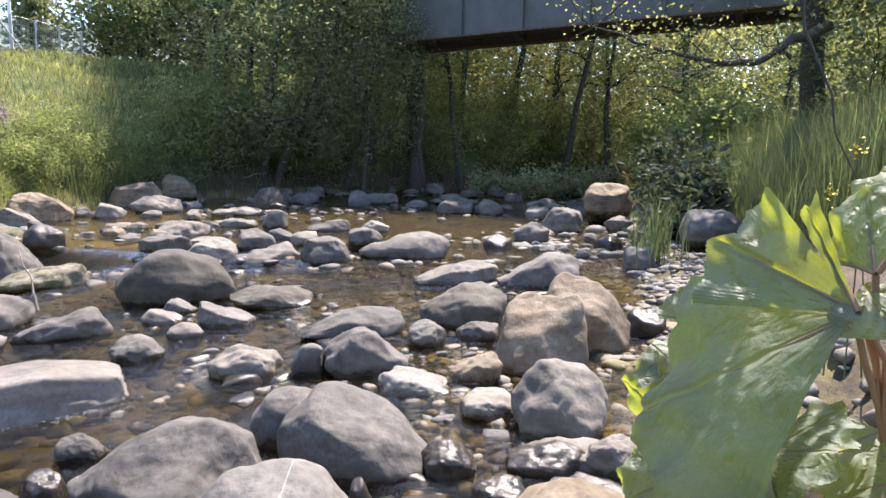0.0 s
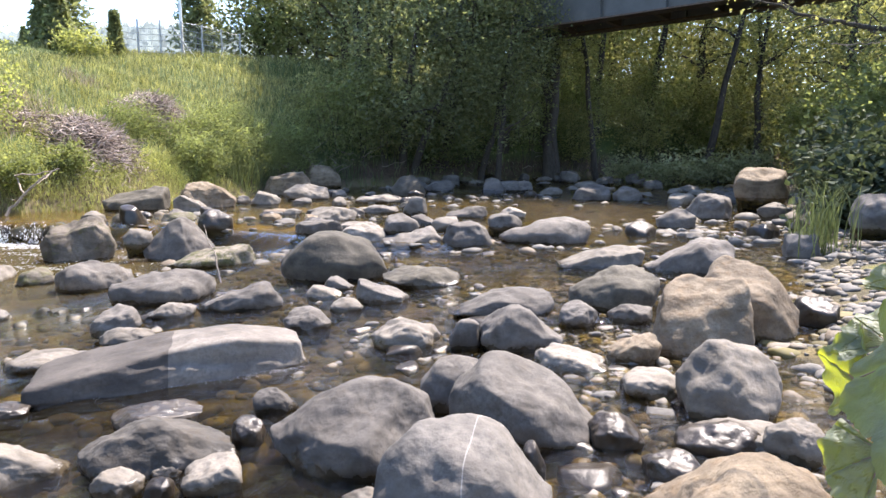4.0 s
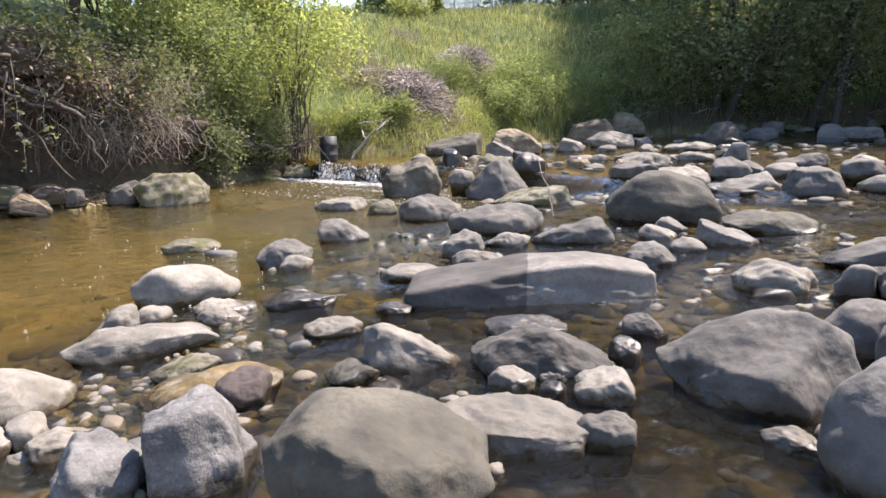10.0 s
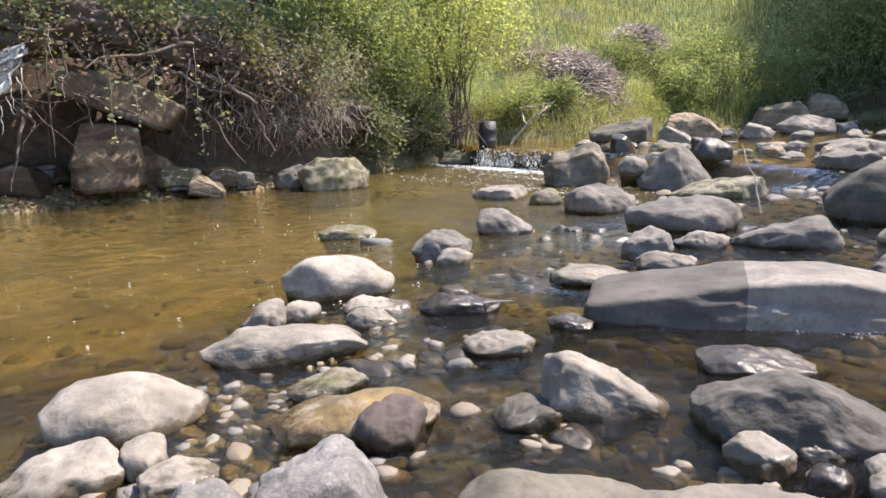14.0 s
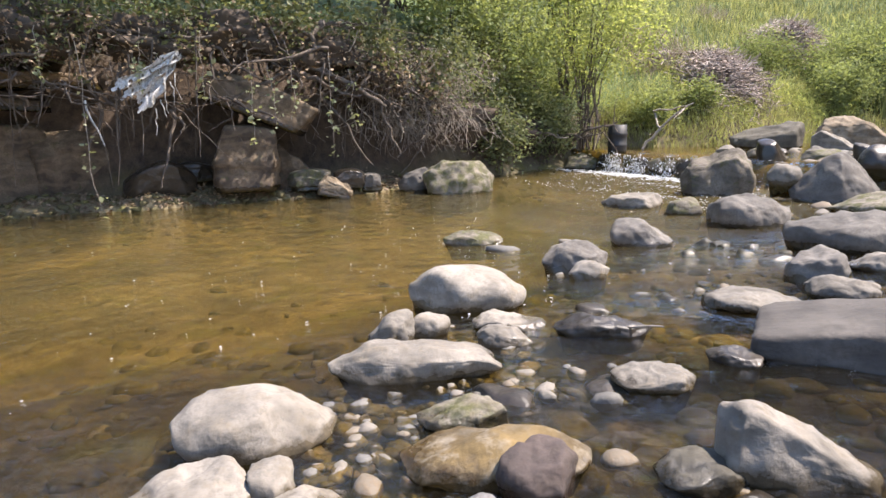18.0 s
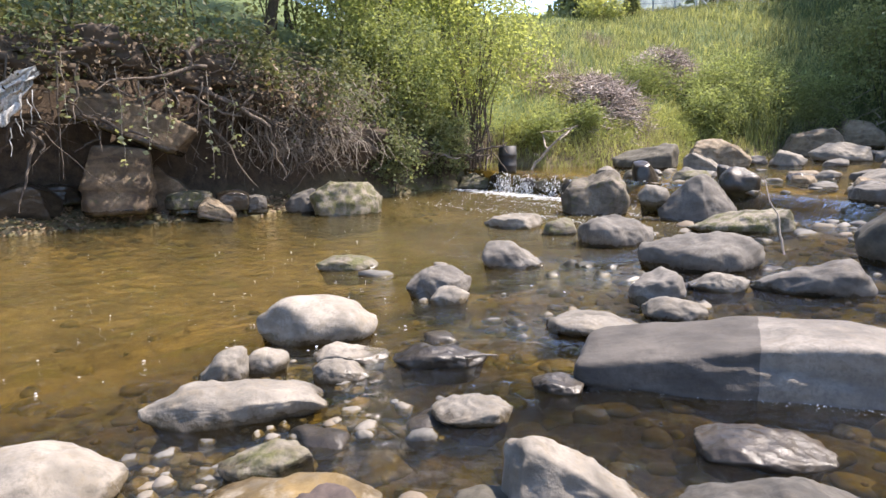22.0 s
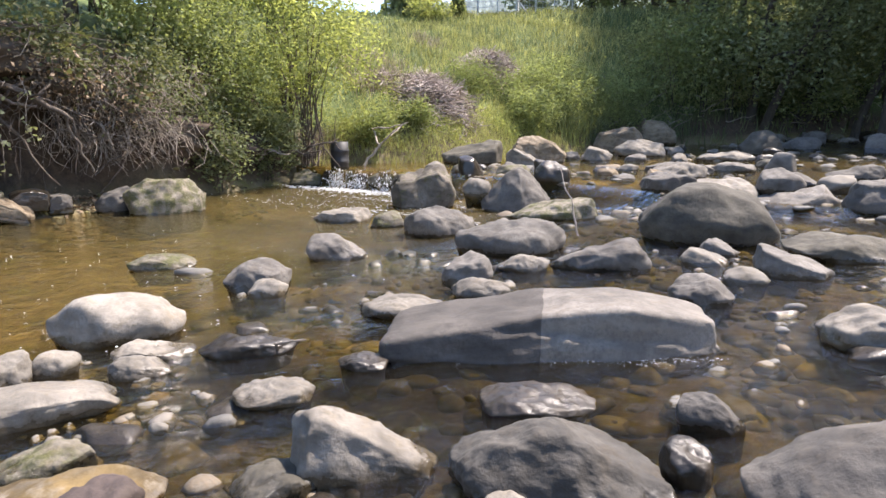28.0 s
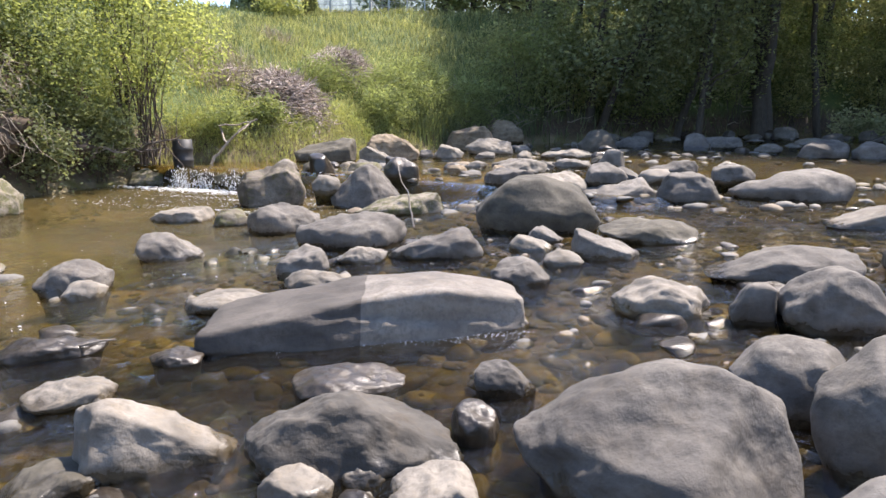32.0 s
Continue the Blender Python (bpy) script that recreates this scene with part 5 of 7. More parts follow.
# ---- shrubs ----
def cloud(g, centre, radii, clumps, per, spread, floor=True):
    """Points of foliage in ragged clumps through an ellipsoid."""
    d = g.normal(0, 1, (clumps, 3))
    d /= np.linalg.norm(d, axis=1)[:, None]
    c = np.asarray(centre) + d * np.asarray(radii) * (g.uniform(0.25, 1.0, clumps) ** 0.55)[:, None]
    sp = spread * g.uniform(0.5, 1.4, clumps)
    P = np.repeat(c, per, 0) + g.normal(0, 1, (clumps * per, 3)) * np.repeat(sp, per)[:, None]
    if floor:
        P = P[P[:, 2] > land_z(P[:, 0], P[:, 1]) + 0.03]
    return P


def shrub(x, y, height, width, mat, clumps, per, size, seed, label, stems=6, spread=0.16, group="", bark=BARK, low=0.15, deep=0.8, name="shrub"):
    g = np.random.default_rng(seed)
    z = float(land_z(x, y))
    e = thing(name, x, y, z, label, "shrub", group)
    C = np.array((0, 0, height * (0.5 + low / 2)))
    for i in range(stems):
        a = g.uniform(0, 2 * np.pi)
        tip = np.array((math.cos(a) * width * 0.4 * g.uniform(0.3, 1), math.sin(a) * width * 0.4 * deep * g.uniform(0.3, 1), height * g.uniform(0.6, 0.98)))
        base = np.array((math.cos(a), math.sin(a), 0)) * (0.12 + 0.012 * stems) * g.uniform(0, 1)
        base[2] = float(land_z(x + base[0], y + base[1])) - z - 0.05
        pts = wander(g, base, tip, 10, 0.03 * height / 2)
        pts[:, :2] -= (tip[:2] * 0.25 * np.sin(np.linspace(0, np.pi, 10))[:, None])
        part("stem", mesh_np("stem", *tube(pts, np.linspace(1, 0.25, 10) * 0.010 * height / 2, 6), bark), e)
    P = cloud(g, C + np.array((x, y, z)), (width / 2, width / 2 * deep, height * (1 - low) / 2), clumps, per, spread) - np.array((x, y, z))
    part("foliage", mesh_np("foliage", *leaves(g, P, size, 0.4, 0.62), mat, False), e)
    return e


# bright hazel-like shrub by the weir, dark shrubs along the eroded bank
shrub(-11.2, 9.2, 3.9, 3.6, LEAF_HAZEL, 260, 46, 0.07, 71, "bright yellow-green leafy shrub with many thin stems beside the weir", 22, 0.2, bark=ROOT, low=0.3, name="hazel_shrub")
shrub(-12.6, 9.9, 4.6, 3.2, LEAF_HAZEL, 240, 40, 0.085, 72, "tall bright green shrub on the bank", 8, 0.2, low=0.4, name="hazel_shrub")
for i, (x, y, h, w, m, n) in enumerate(((-11.2, 7.4, 2.6, 1.9, LEAF_MID, 180), (-11.3, 6.3, 2.9, 2.0, LEAF_MID, 220), (-11.9, 5.2, 3.4, 2.3, LEAF_MID, 220), (-12.3, 7.8, 4.2, 2.8, LEAF_HAZEL, 210), (-12.9, 6.2, 4.8, 3.0, LEAF_MID, 220),
                                      (-12.0, 3.9, 3.2, 2.4, LEAF_MID, 200), (-12.0, 2.3, 2.8, 2.4, LEAF_DRY, 150), (-12.0, 0.6, 2.8, 2.4, LEAF_MID, 170), (-12.2, -1.2, 3.0, 2.6, LEAF_MID, 170), (-13.4, 3.0, 4.4, 3.4, LEAF_MID, 200), (-13.6, 0.0, 4.4, 3.4, LEAF_DARK, 180),
                                      (-10.9, 5.9, 1.5, 1.2, LEAF_DARK, 90), (-11.2, 8.3, 1.3, 1.4, LEAF_DARK, 90), (-10.8, 6.9, 1.3, 1.2, LEAF_DARK, 90))):
    shrub(x, y, h, w, m, n, 46, 0.062, 100 + i, "dense green shrub on top of the eroded bank", 6, 0.15, "bank shrubs")
for i, (y, h, w) in enumerate(((5.7, 1.2, 1.0), (6.6, 1.4, 1.1), (7.4, 1.3, 1.1), (8.3, 1.2, 1.0))):
    shrub(float(x_left(y)) - 0.25, y, h, w, LEAF_DARK, 50, 34, 0.055, 140 + i, "low dark bramble growth overhanging the foot of the bank", 4, 0.12, "low brambles", low=0.5, name="bramble")
g = np.random.default_rng(8)
NC = 9000
P = np.stack([-10.05 + g.normal(0, 0.25, NC), g.uniform(-3, 5.6, NC), np.zeros(NC)], 1)
P[:, 2] = 2.15 - 0.5 * sstep(P[:, 1], 3.3, 5.4) + g.normal(0, 0.26, NC) + 0.25 * wob(P[:, 1], P[:, 0], 3.0)
P[:, 0] += 0.25 * np.sin(P[:, 1] * 5)
tagged(new("bank_creeper", mesh_np("bank_creeper", *leaves(g, P, 0.075, 0.4, 0.7), LEAF_IVY, False)), "dull green leafy creeper along the bank edge", "creeper", kind="stuff")
# dry stems and dead grass hanging over the edge
blocks = []
for i in range(1000):
    y = g.normal(5.0, 0.6) if i < 780 else g.uniform(-2, 4.5)
    z = g.uniform(0.7, 1.9) if i < 780 else g.uniform(1.9, 2.3)
    a = np.array((-10.35 + g.normal(0, 0.22), y, z))
    b = a + np.array((g.uniform(-0.05, 0.4), g.normal(0, 0.26), -g.uniform(0.1, 0.55)))
    blocks.append(tube(wander(g, a, b, 5, 0.055), np.linspace(1, 0.4, 5) * g.choice([0.003, 0.005, 0.007]), 4))
tagged(new("dead_stems", mesh_np("dead_stems", *joined(blocks), TWIG)), "dry grey-brown dead stems drooping over the bank", "dead plants", kind="stuff")
P = np.stack([-9.85 + g.normal(0, 0.22, 3000), g.uniform(-2.5, 5.2, 3000), np.zeros(3000)], 1)
P[:, 2] = 1.75 - 0.45 * sstep(P[:, 1], 3.3, 5.2) + g.normal(0, 0.22, 3000)
tagged(new("dry_leaves", mesh_np("dry_leaves", *leaves(g, P, 0.06, 0.3, 0.6, 0.4), LITTER, False)), "dry brown leaves caught in the roots of the bank", "dry leaves", kind="stuff")
# unseen trees added over the pool, their leaves throwing dappled shade on the bank
def shade_tree(x, y, out, seed, clumps=90):
    g = np.random.default_rng(seed)
    z = float(land_z(x, y))
    e = thing("shade_alder", x, y, z, "unseen slender alder added to shade the eroded bank", "tree", "leaning trees")
    C = np.array(out) - np.array((x, y, z))
    pts = wander(g, (0, 0, -0.2), C + np.array((0.3, 0, 0.8)), 12, 0.05)
    pts[:, 2] += 0.9 * np.sin(np.linspace(0, np.pi, 12))
    part("trunk", mesh_np("trunk", *tube(pts, np.linspace(0.09, 0.02, 12), 8), BARK), e)
    for i in range(6):
        s = pts[g.integers(5, 12)]
        part("limb", mesh_np("limb", *tube(wander(g, s, C + g.normal(0, 1, 3) * np.array((1.0, 1.2, 0.35)), 8, 0.05), np.linspace(0.025, 0.006, 8), 5), BARK), e)
    P = np.array(out) + g.normal(0, 1, (clumps, 3)) * np.array((0.8, 1.1, 0.35))
    P = np.repeat(P, 24, 0) + g.normal(0, 0.12, (clumps * 24, 3)) - np.array((x, y, z))
    part("crown", mesh_np("crown", *leaves(g, P, 0.09, 0.4, 0.65), LEAF_MID, False), e)


shade_tree(-11.7, 5.0, (-9.1, 5.2, 4.6), 171)
shade_tree(-11.6, 0.6, (-9.5, 1.6, 4.6), 173, 150)
shade_tree(-11.8, -1.2, (-9.6, 0.2, 4.7), 174, 180)
# leaf litter on the narrow shore
P = scatter(g, 9500, -10.6, -8.4, -1, 5.2, lambda x, y: sstep(inside(x, y), 1.0, 0.2) * sstep(inside(x, y), -0.3, 0.0))
P[:, 2] += 0.02
tagged(new("leaf_litter", mesh_np("leaf_litter", *leaves(g, P, 0.06, 1.5, 0.6), LITTER, False)), "brown leaf litter and twigs on the muddy shore", "leaf litter", kind="stuff")


# ---- meadow slope ----
def grass(name, label, n, x0, x1, y0, y1, keep, height, width, mat, seed, lean=0.4):
    g = np.random.default_rng(seed)
    P = scatter(g, n, x0, x1, y0, y1, keep)
    return tagged(new(name, mesh_np(name, *blades(g, P, height, width, lean), mat, False)), label, "grass", kind="stuff")


def on_left(x, y):
    return x_left(y) - x


patchy = lambda x, y: 0.35 + 0.65 * sstep(wob(x, y, 1.1, 7.0), -0.6, 0.5)
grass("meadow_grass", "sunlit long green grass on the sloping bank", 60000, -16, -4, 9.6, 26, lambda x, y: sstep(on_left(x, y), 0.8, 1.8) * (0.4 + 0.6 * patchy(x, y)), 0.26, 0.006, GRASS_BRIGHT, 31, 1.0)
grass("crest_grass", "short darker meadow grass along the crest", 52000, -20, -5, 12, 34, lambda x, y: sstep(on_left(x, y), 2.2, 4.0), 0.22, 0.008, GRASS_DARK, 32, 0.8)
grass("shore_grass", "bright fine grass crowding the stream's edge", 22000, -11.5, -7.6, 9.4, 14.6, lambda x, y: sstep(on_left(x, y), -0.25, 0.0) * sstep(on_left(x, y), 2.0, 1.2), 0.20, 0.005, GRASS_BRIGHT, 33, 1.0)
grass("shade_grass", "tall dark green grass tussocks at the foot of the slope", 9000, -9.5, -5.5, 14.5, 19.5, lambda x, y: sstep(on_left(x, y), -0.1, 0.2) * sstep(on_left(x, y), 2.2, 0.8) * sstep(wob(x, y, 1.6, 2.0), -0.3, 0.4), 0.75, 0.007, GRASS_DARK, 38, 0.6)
g = np.random.default_rng(34)


def herbs(name, label, n, x0, x1, y0, y1, keep, per, spread, rise, size, mat):
    P = scatter(g, n, x0, x1, y0, y1, keep)
    P = np.repeat(P, per, 0) + g.normal(0, 1, (len(P) * per, 3)) * np.array((spread, spread, rise * 0.5)) + np.array((0, 0, rise))
    return tagged(new(name, mesh_np(name, *leaves(g, P, size, 0.6, 0.45), mat, False)), label, "herbs", kind="stuff")


herbs("meadow_herbs", "leafy bright green herbs and nettles low on the slope", 9000, -14, -7.5, 9.6, 15, lambda x, y: sstep(on_left(x, y), 0.3, 0.7) * sstep(on_left(x, y), 3.2, 2.0) * sstep(wob(x, y, 1.3, 3.0), -0.2, 0.5), 12, 0.09, 0.2, 0.04, LEAF_BRIGHT)
herbs("nettles", "lush green nettles standing at the foot of the slope", 3400, -11.5, -7.0, 13.8, 18.2, lambda x, y: sstep(on_left(x, y), 0.1, 0.5) * sstep(on_left(x, y), 3.4, 2.4) * sstep(wob(x, y, 2.2, 5.0), -0.55, 0.2), 26, 0.12, 0.42, 0.062, LEAF_MID)
herbs("shore_herbs", "fresh green leafy herbs at the stream's edge", 6000, -12, -7, 9.3, 15, lambda x, y: sstep(on_left(x, y), -0.15, 0.1) * sstep(on_left(x, y), 1.8, 1.0) * sstep(wob(x, y, 2.6, 1.0), -0.3, 0.5), 14, 0.08, 0.17, 0.04, LEAF_HAZEL)
herbs("crest_herbs", "scattered taller weeds on the upper slope", 900, -16, -7, 11, 24, lambda x, y: sstep(on_left(x, y), 2.0, 3.0) * sstep(wob(x, y, 1.2, 9.0), 0.2, 0.7), 10, 0.09, 0.2, 0.05, LEAF_MID)
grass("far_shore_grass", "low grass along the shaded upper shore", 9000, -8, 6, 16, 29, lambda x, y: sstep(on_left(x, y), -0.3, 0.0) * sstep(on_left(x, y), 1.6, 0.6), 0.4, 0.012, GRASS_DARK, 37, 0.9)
grass("dry_grass", "pale dry grass patches on the slope", 9000, -14, -9.5, 10, 16, lambda x, y: sstep(on_left(x, y), 0.8, 1.4) * sstep(wob(x, y, 0.8, 1.0), 0.25, 0.7), 0.4, 0.006, STRAW, 36, 1.0)


def brush_pile(x, y, rx, ry, h, n, seed):
    g = np.random.default_rng(seed)
    z = float(land_z(x, y)) + 0.1
    bl = []
    for i in range(n):
        u, v = g.normal(0, 0.42, 2)
        u, v = np.clip(u, -1, 1), np.clip(v, -1, 1)
        c = np.array((u * rx, v * ry, float(land_z(x + u * rx, y + v * ry)) - z + h * max(0, 1 - 0.7 * (u * u + v * v)) * g.uniform(0.05, 1) ** 0.6))
        d = g.normal(0, 1, 3) * np.array((1, 1, 0.45))
        d /= np.linalg.norm(d)
        l = g.uniform(0.12, 0.42)
        bl.append(tube(wander(g, c - d * l, c + d * l, 6, 0.03), np.linspace(1, 0.4, 6) * g.choice([0.006, 0.009, 0.015]), 4))
    ob = new("brush_pile", mesh_np("brush_pile", *joined(bl), CUT_TWIGS))
    ob.location = (x, y, z)
    return tagged(ob, "heap of dry grey-brown cut twigs on the grassy slope", "brush pile", "brush piles", "stuff")


brush_pile(-10.6, 12.6, 1.05, 0.85, 0.62, 1300, 41)
brush_pile(-11.0, 15.6, 1.05, 0.8, 0.60, 1300, 42)
brush_pile(-11.9, 12.2, 0.5, 0.6, 0.25, 160, 43)

for i, (x, y, h, w) in enumerate(((-9.0, 14.4, 0.9, 1.2), (-8.8, 15.5, 1.1, 1.3), (-8.5, 16.6, 1.2, 1.3), (-9.7, 15.6, 0.9, 1.3), (-9.5, 16.8, 1.0, 1.4), (-7.8, 17.5, 1.1, 1.2), (-10.6, 10.6, 0.7, 0.9), (-10.4, 11.6, 0.55, 0.8))):
    shrub(x, y, h, w, LEAF_MID, 70, 36, 0.055, 800 + i, "bushy green nettle clump on the sunny slope", 7, 0.12, "nettle clumps", GRASS_DARK, 0.05, name="nettle_clump")

# black drainage stub and driftwood by the weir
stub = thing("drain_pipe", -10.1, 9.1, 0.12, "short upright black plastic pipe stub by the weir", "pipe")
a = np.linspace(0, 2 * np.pi, 25)[:-1]
Vt = np.concatenate([np.stack([np.cos(a) * r, np.sin(a) * r, np.full(24, z)], 1) for r, z in ((0.17, -0.2), (0.17, 0.1), (0.18, 0.11), (0.18, 0.15), (0.17, 0.16), (0.17, 0.3), (0.18, 0.31), (0.18, 0.35), (0.17, 0.36), (0.165, 0.5), (0.15, 0.5), (0.145, 0.15))])
i, j = np.meshgrid(np.arange(11), np.arange(24), indexing="ij")
part("ribbed_wall", mesh_np("ribbed_wall", Vt, np.stack([i * 24 + j, i * 24 + (j + 1) % 24, (i + 1) * 24 + (j + 1) % 24, (i + 1) * 24 + j], -1).reshape(-1, 4), BLACK), stub)


def branch(name, pts, r0, r1, mat, label, category="branch", group="", twigs=0, seed=0, jitter=0.02, sides=7):
    g = np.random.default_rng(seed)
    e = thing(name, *pts[0], label, category, group)
    P = np.concatenate([wander(g, pts[k], pts[k + 1], 7, jitter)[(1 if k else 0):] for k in range(len(pts) - 1)]) - np.array(pts[0])
    part("stem", mesh_np("stem", *tube(P, np.linspace(r0, r1, len(P)), sides), mat), e)
    for k in range(twigs):
        s = P[g.integers(len(P) // 4, len(P))]
        d = g.normal(0, 1, 3) * 0.3 * np.linalg.norm(P[-1]) ** 0.5
        part("twig", mesh_np("twig", *tube(wander(g, s, s + d, 7, jitter), np.linspace(r1, r1 * 0.3, 7), 5), mat), e)
    return e


branch("driftwood", ((-9.95, 9.6, 0.15), (-9.75, 9.85, 0.55), (-9.45, 10.2, 0.95)), 0.03, 0.015, TWIG, "bleached forked branch leaning on the bank by the weir", twigs=2, seed=3)
branch("driftwood", ((-9.75, 9.85, 0.5), (-10.1, 10.0, 0.85), (-9.5, 10.4, 0.98)), 0.022, 0.012, TWIG, "bleached forked branch leaning on the bank by the weir", seed=4)
branch("driftwood", ((-10.7, 8.6, 0.35), (-10.2, 8.5, 0.55), (-9.9, 8.9, 0.68)), 0.035, 0.012, ROOT, "grey fallen branches at the shrub's foot", twigs=3, seed=6)
branch("driftwood", ((-11.0, 8.3, 0.45), (-10.4, 8.4, 0.42), (-9.95, 8.6, 0.5)), 0.03, 0.012, ROOT, "grey fallen branches at the shrub's foot", twigs=3, seed=7)
branch("driftwood", ((-11.1, 8.0, 0.3), (-10.7, 7.9, 0.5), (-10.3, 8.1, 0.42)), 0.022, 0.01, TWIG, "grey fallen branches at the shrub's foot", twigs=2, seed=9)
branch("twig_stalk", ((-2.75, 4.35, 0.2), (-2.85, 4.45, 0.42), (-3.0, 4.55, 0.62)), 0.007, 0.003, TWIG, "pale dead stalk standing between the stones", seed=11, jitter=0.006)
branch("floating_stick", ((-3.2, 1.95, 0.02), (-3.05, 2.05, 0.03), (-2.85, 2.18, 0.06)), 0.008, 0.004, TWIG, "pale stick lying in the shallow water", seed=12, jitter=0.006)

# ---- weir: water over a low sill ----
def foam_field(name, label, rng, n, region, size, up=0.01):
    P = []
    for cx, cy, rx, ry, k in region:
        m = int(n * k)
        P.append(np.stack([cx + rng.normal(0, rx * 0.5, m), cy + rng.normal(0, ry * 0.5, m), np.zeros(m)], 1))
    P = np.concatenate(P)
    P[:, 2] = water_surface(P[:, 0], P[:, 1]) + up * rng.uniform(-0.3, 1, len(P))
    return pebbles(name, label, rng, P, size, FOAM, 0.16, 1)


rng = np.random.default_rng(61)
foam_field("weir_foam", "white foam churning below the low weir", rng, 2600, ((-8.9, 8.4, 2.0, 0.25, 0.6),), 0.017, 0.012)
foam_field("foam_streaks", "sparkling white foam streaks in the riffle below the weir", rng, 420, ((-8.2, 7.9, 2.6, 0.5, 0.6), (-7.4, 7.2, 2.4, 0.35, 0.5), (-6.4, 6.3, 1.6, 0.3, 0.35), (-8.6, 6.6, 1.8, 0.25, 0.3), (-7.6, 7.7, 1.6, 0.15, 0.9), (-7.0, 6.7, 1.2, 0.12, 0.6)), 0.009, 0.006)
foam_field("riffle_foam", "white flecks of foam on the broken water", rng, 500, ((-0.2, 6.6, 1.2, 0.4, 0.4), (-4.6, 8.4, 1.4, 0.4, 0.6), (0.9, 8.2, 0.7, 1.0, 0.35)), 0.0035, 0.008)
u = rng.uniform(0, 1, 700) ** 0.8
P = np.stack([-2.52 + 1.02 * u + 0.485 * 0.10, 2.43 + 0.565 * u - 0.875 * 0.13, np.zeros(700)], 1) + rng.normal(0, 0.026, (700, 3))
P[:, 2] = water_surface(P[:, 0], P[:, 1]) + 0.002
pebbles("slab_foam", "fine white bubbles where the current meets the long slab", rng, P, 0.0016, FOAM, 0.3, 1)
P = np.stack([rng.uniform(-8, -3.6, 260), rng.normal(2.2, 1.5, 260), np.zeros(260)], 1)
P[:, 2] = water_surface(P[:, 0], P[:, 1]) + 0.001
pebbles("foam_flecks", "small white foam flecks drifting on the pool", rng, P, 0.005, FOAM, 0.08, 1)
x = rng.choice([-9.95, -9.8, -9.72, -9.35, -9.2, -9.14, -8.6, -8.45], 900) + rng.normal(0, 0.12, 900)
z = 0.15 - 0.36 * rng.uniform(0, 1, 900) ** 0.6
P = np.stack([x, lerp(x, [-12, -10.6, -6.5], [8.9, 8.9, 8.6]) - 0.03 - 0.35 * (0.15 - z) + rng.normal(0, 0.02, 900), z], 1)
ob = pebbles("falling_water", "broken white water falling over the weir stones", rng, P, 0.005, FOAM, 2.2, 1)
for i in range(9):
    x = -10.2 + i * 0.33
    boulder(x, 8.95 - 0.03 * i, -0.12, 0.42, 0.3, rng.uniform(-20, 20), (0.2, 0.24, 0.25, 0.24, 0.2), "m" if i % 3 else "w", 700 + i, 0.5, "forming the sill of the weir")


# ---- right bank: grasses, broad leaves, butterbur ----
def on_right(x, y):
    return x - x_right(y)


# dark blades carry the bank's shade in their colour, bright ones its sun
grass("reed_grass", "tall lush grass on the bank, shade painted into its colour", 62000, 2.2, 9, 6.2, 17, lambda x, y: sstep(on_right(x, y), 0.1, 0.6) * (0.4 + 0.6 * patchy(x, y)), 1.10, 0.0042, GRASS_DARK, 81, 0.45)
grass("bank_grass", "bright grass on the bank, sunlight painted into its colour", 2600, 2.5, 8, 6.5, 15, lambda x, y: sstep(on_right(x, y), 0.6, 1.4) * patchy(x, y), 1.25, 0.0055, GRASS_BRIGHT, 82, 0.4)
for i, (x, y) in enumerate(((2.35, 7.1), (2.6, 8.0))):
    g = np.random.default_rng(85 + i)
    P = np.stack([x + g.normal(0, 0.13, 70), y + g.normal(0, 0.13, 70), np.zeros(70)], 1)
    P[:, 2] = land_z(P[:, 0], P[:, 1])
    tagged(new("grass_tuft", mesh_np("grass_tuft", *blades(g, P, 0.75, 0.006, 0.5), GRASS_DARK, False)), "tuft of green grass growing among the cobbles", "grass", "grass tufts")
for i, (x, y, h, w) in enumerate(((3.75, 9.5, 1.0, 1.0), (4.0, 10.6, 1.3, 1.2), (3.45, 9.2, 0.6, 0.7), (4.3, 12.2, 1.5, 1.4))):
    shrub(x, y, h, w, LEAF_HERB, 80, 16, 0.15, 900 + i, "broad-leaved herb clump on the bank, coloured dark for shade", 5, 0.16, "bank herbs", GRASS_DARK, 0.1, name="broad_leaved_herb")
for i, (x, y, h, w) in enumerate(((7.9, 10.2, 3.4, 2.2), (8.8, 8.4, 3.6, 2.6), (9.5, 12.5, 4, 3), (7.3, 11.2, 4.2, 1.8), (7.6, 9.2, 2.6, 1.8))):
    shrub(x, y, h, w, LEAF_DARK, 150, 24, 0.10, 920 + i, "grey-green willow shrub on the bank", 6, 0.18, "willow shrubs", name="willow_shrub")
flowers = thing("yellow_flowers", 0, 0, 0, "yellow rocket flowers among the grass of the bank", "flowers")
g = np.random.default_rng(90)
for i in range(5):
    b = np.array((1.78 + g.uniform(-0.15, 0.2), 2.6 + g.uniform(-0.2, 0.3), 0.3))
    t = b + np.array((g.normal(0, 0.05), g.normal(0, 0.05), g.uniform(0.8, 1.1)))
    part("stem", mesh_np("stem", *tube(wander(g, b, t, 7, 0.008), np.linspace(0.004, 0.002, 7), 5), GRASS_DARK), flowers)
    P = t + g.normal(0, 1, (20, 3)) * np.array((0.014, 0.014, 0.022))
    part("blossom", mesh_np("blossom", *leaves(g, P, 0.016, 1.0, 0.9), plain("yellow_petals", (0.55, 0.40, 0.02), (0.75, 0.58, 0.04)) if i == 0 else bpy.data.materials["yellow_petals"], False), flowers)


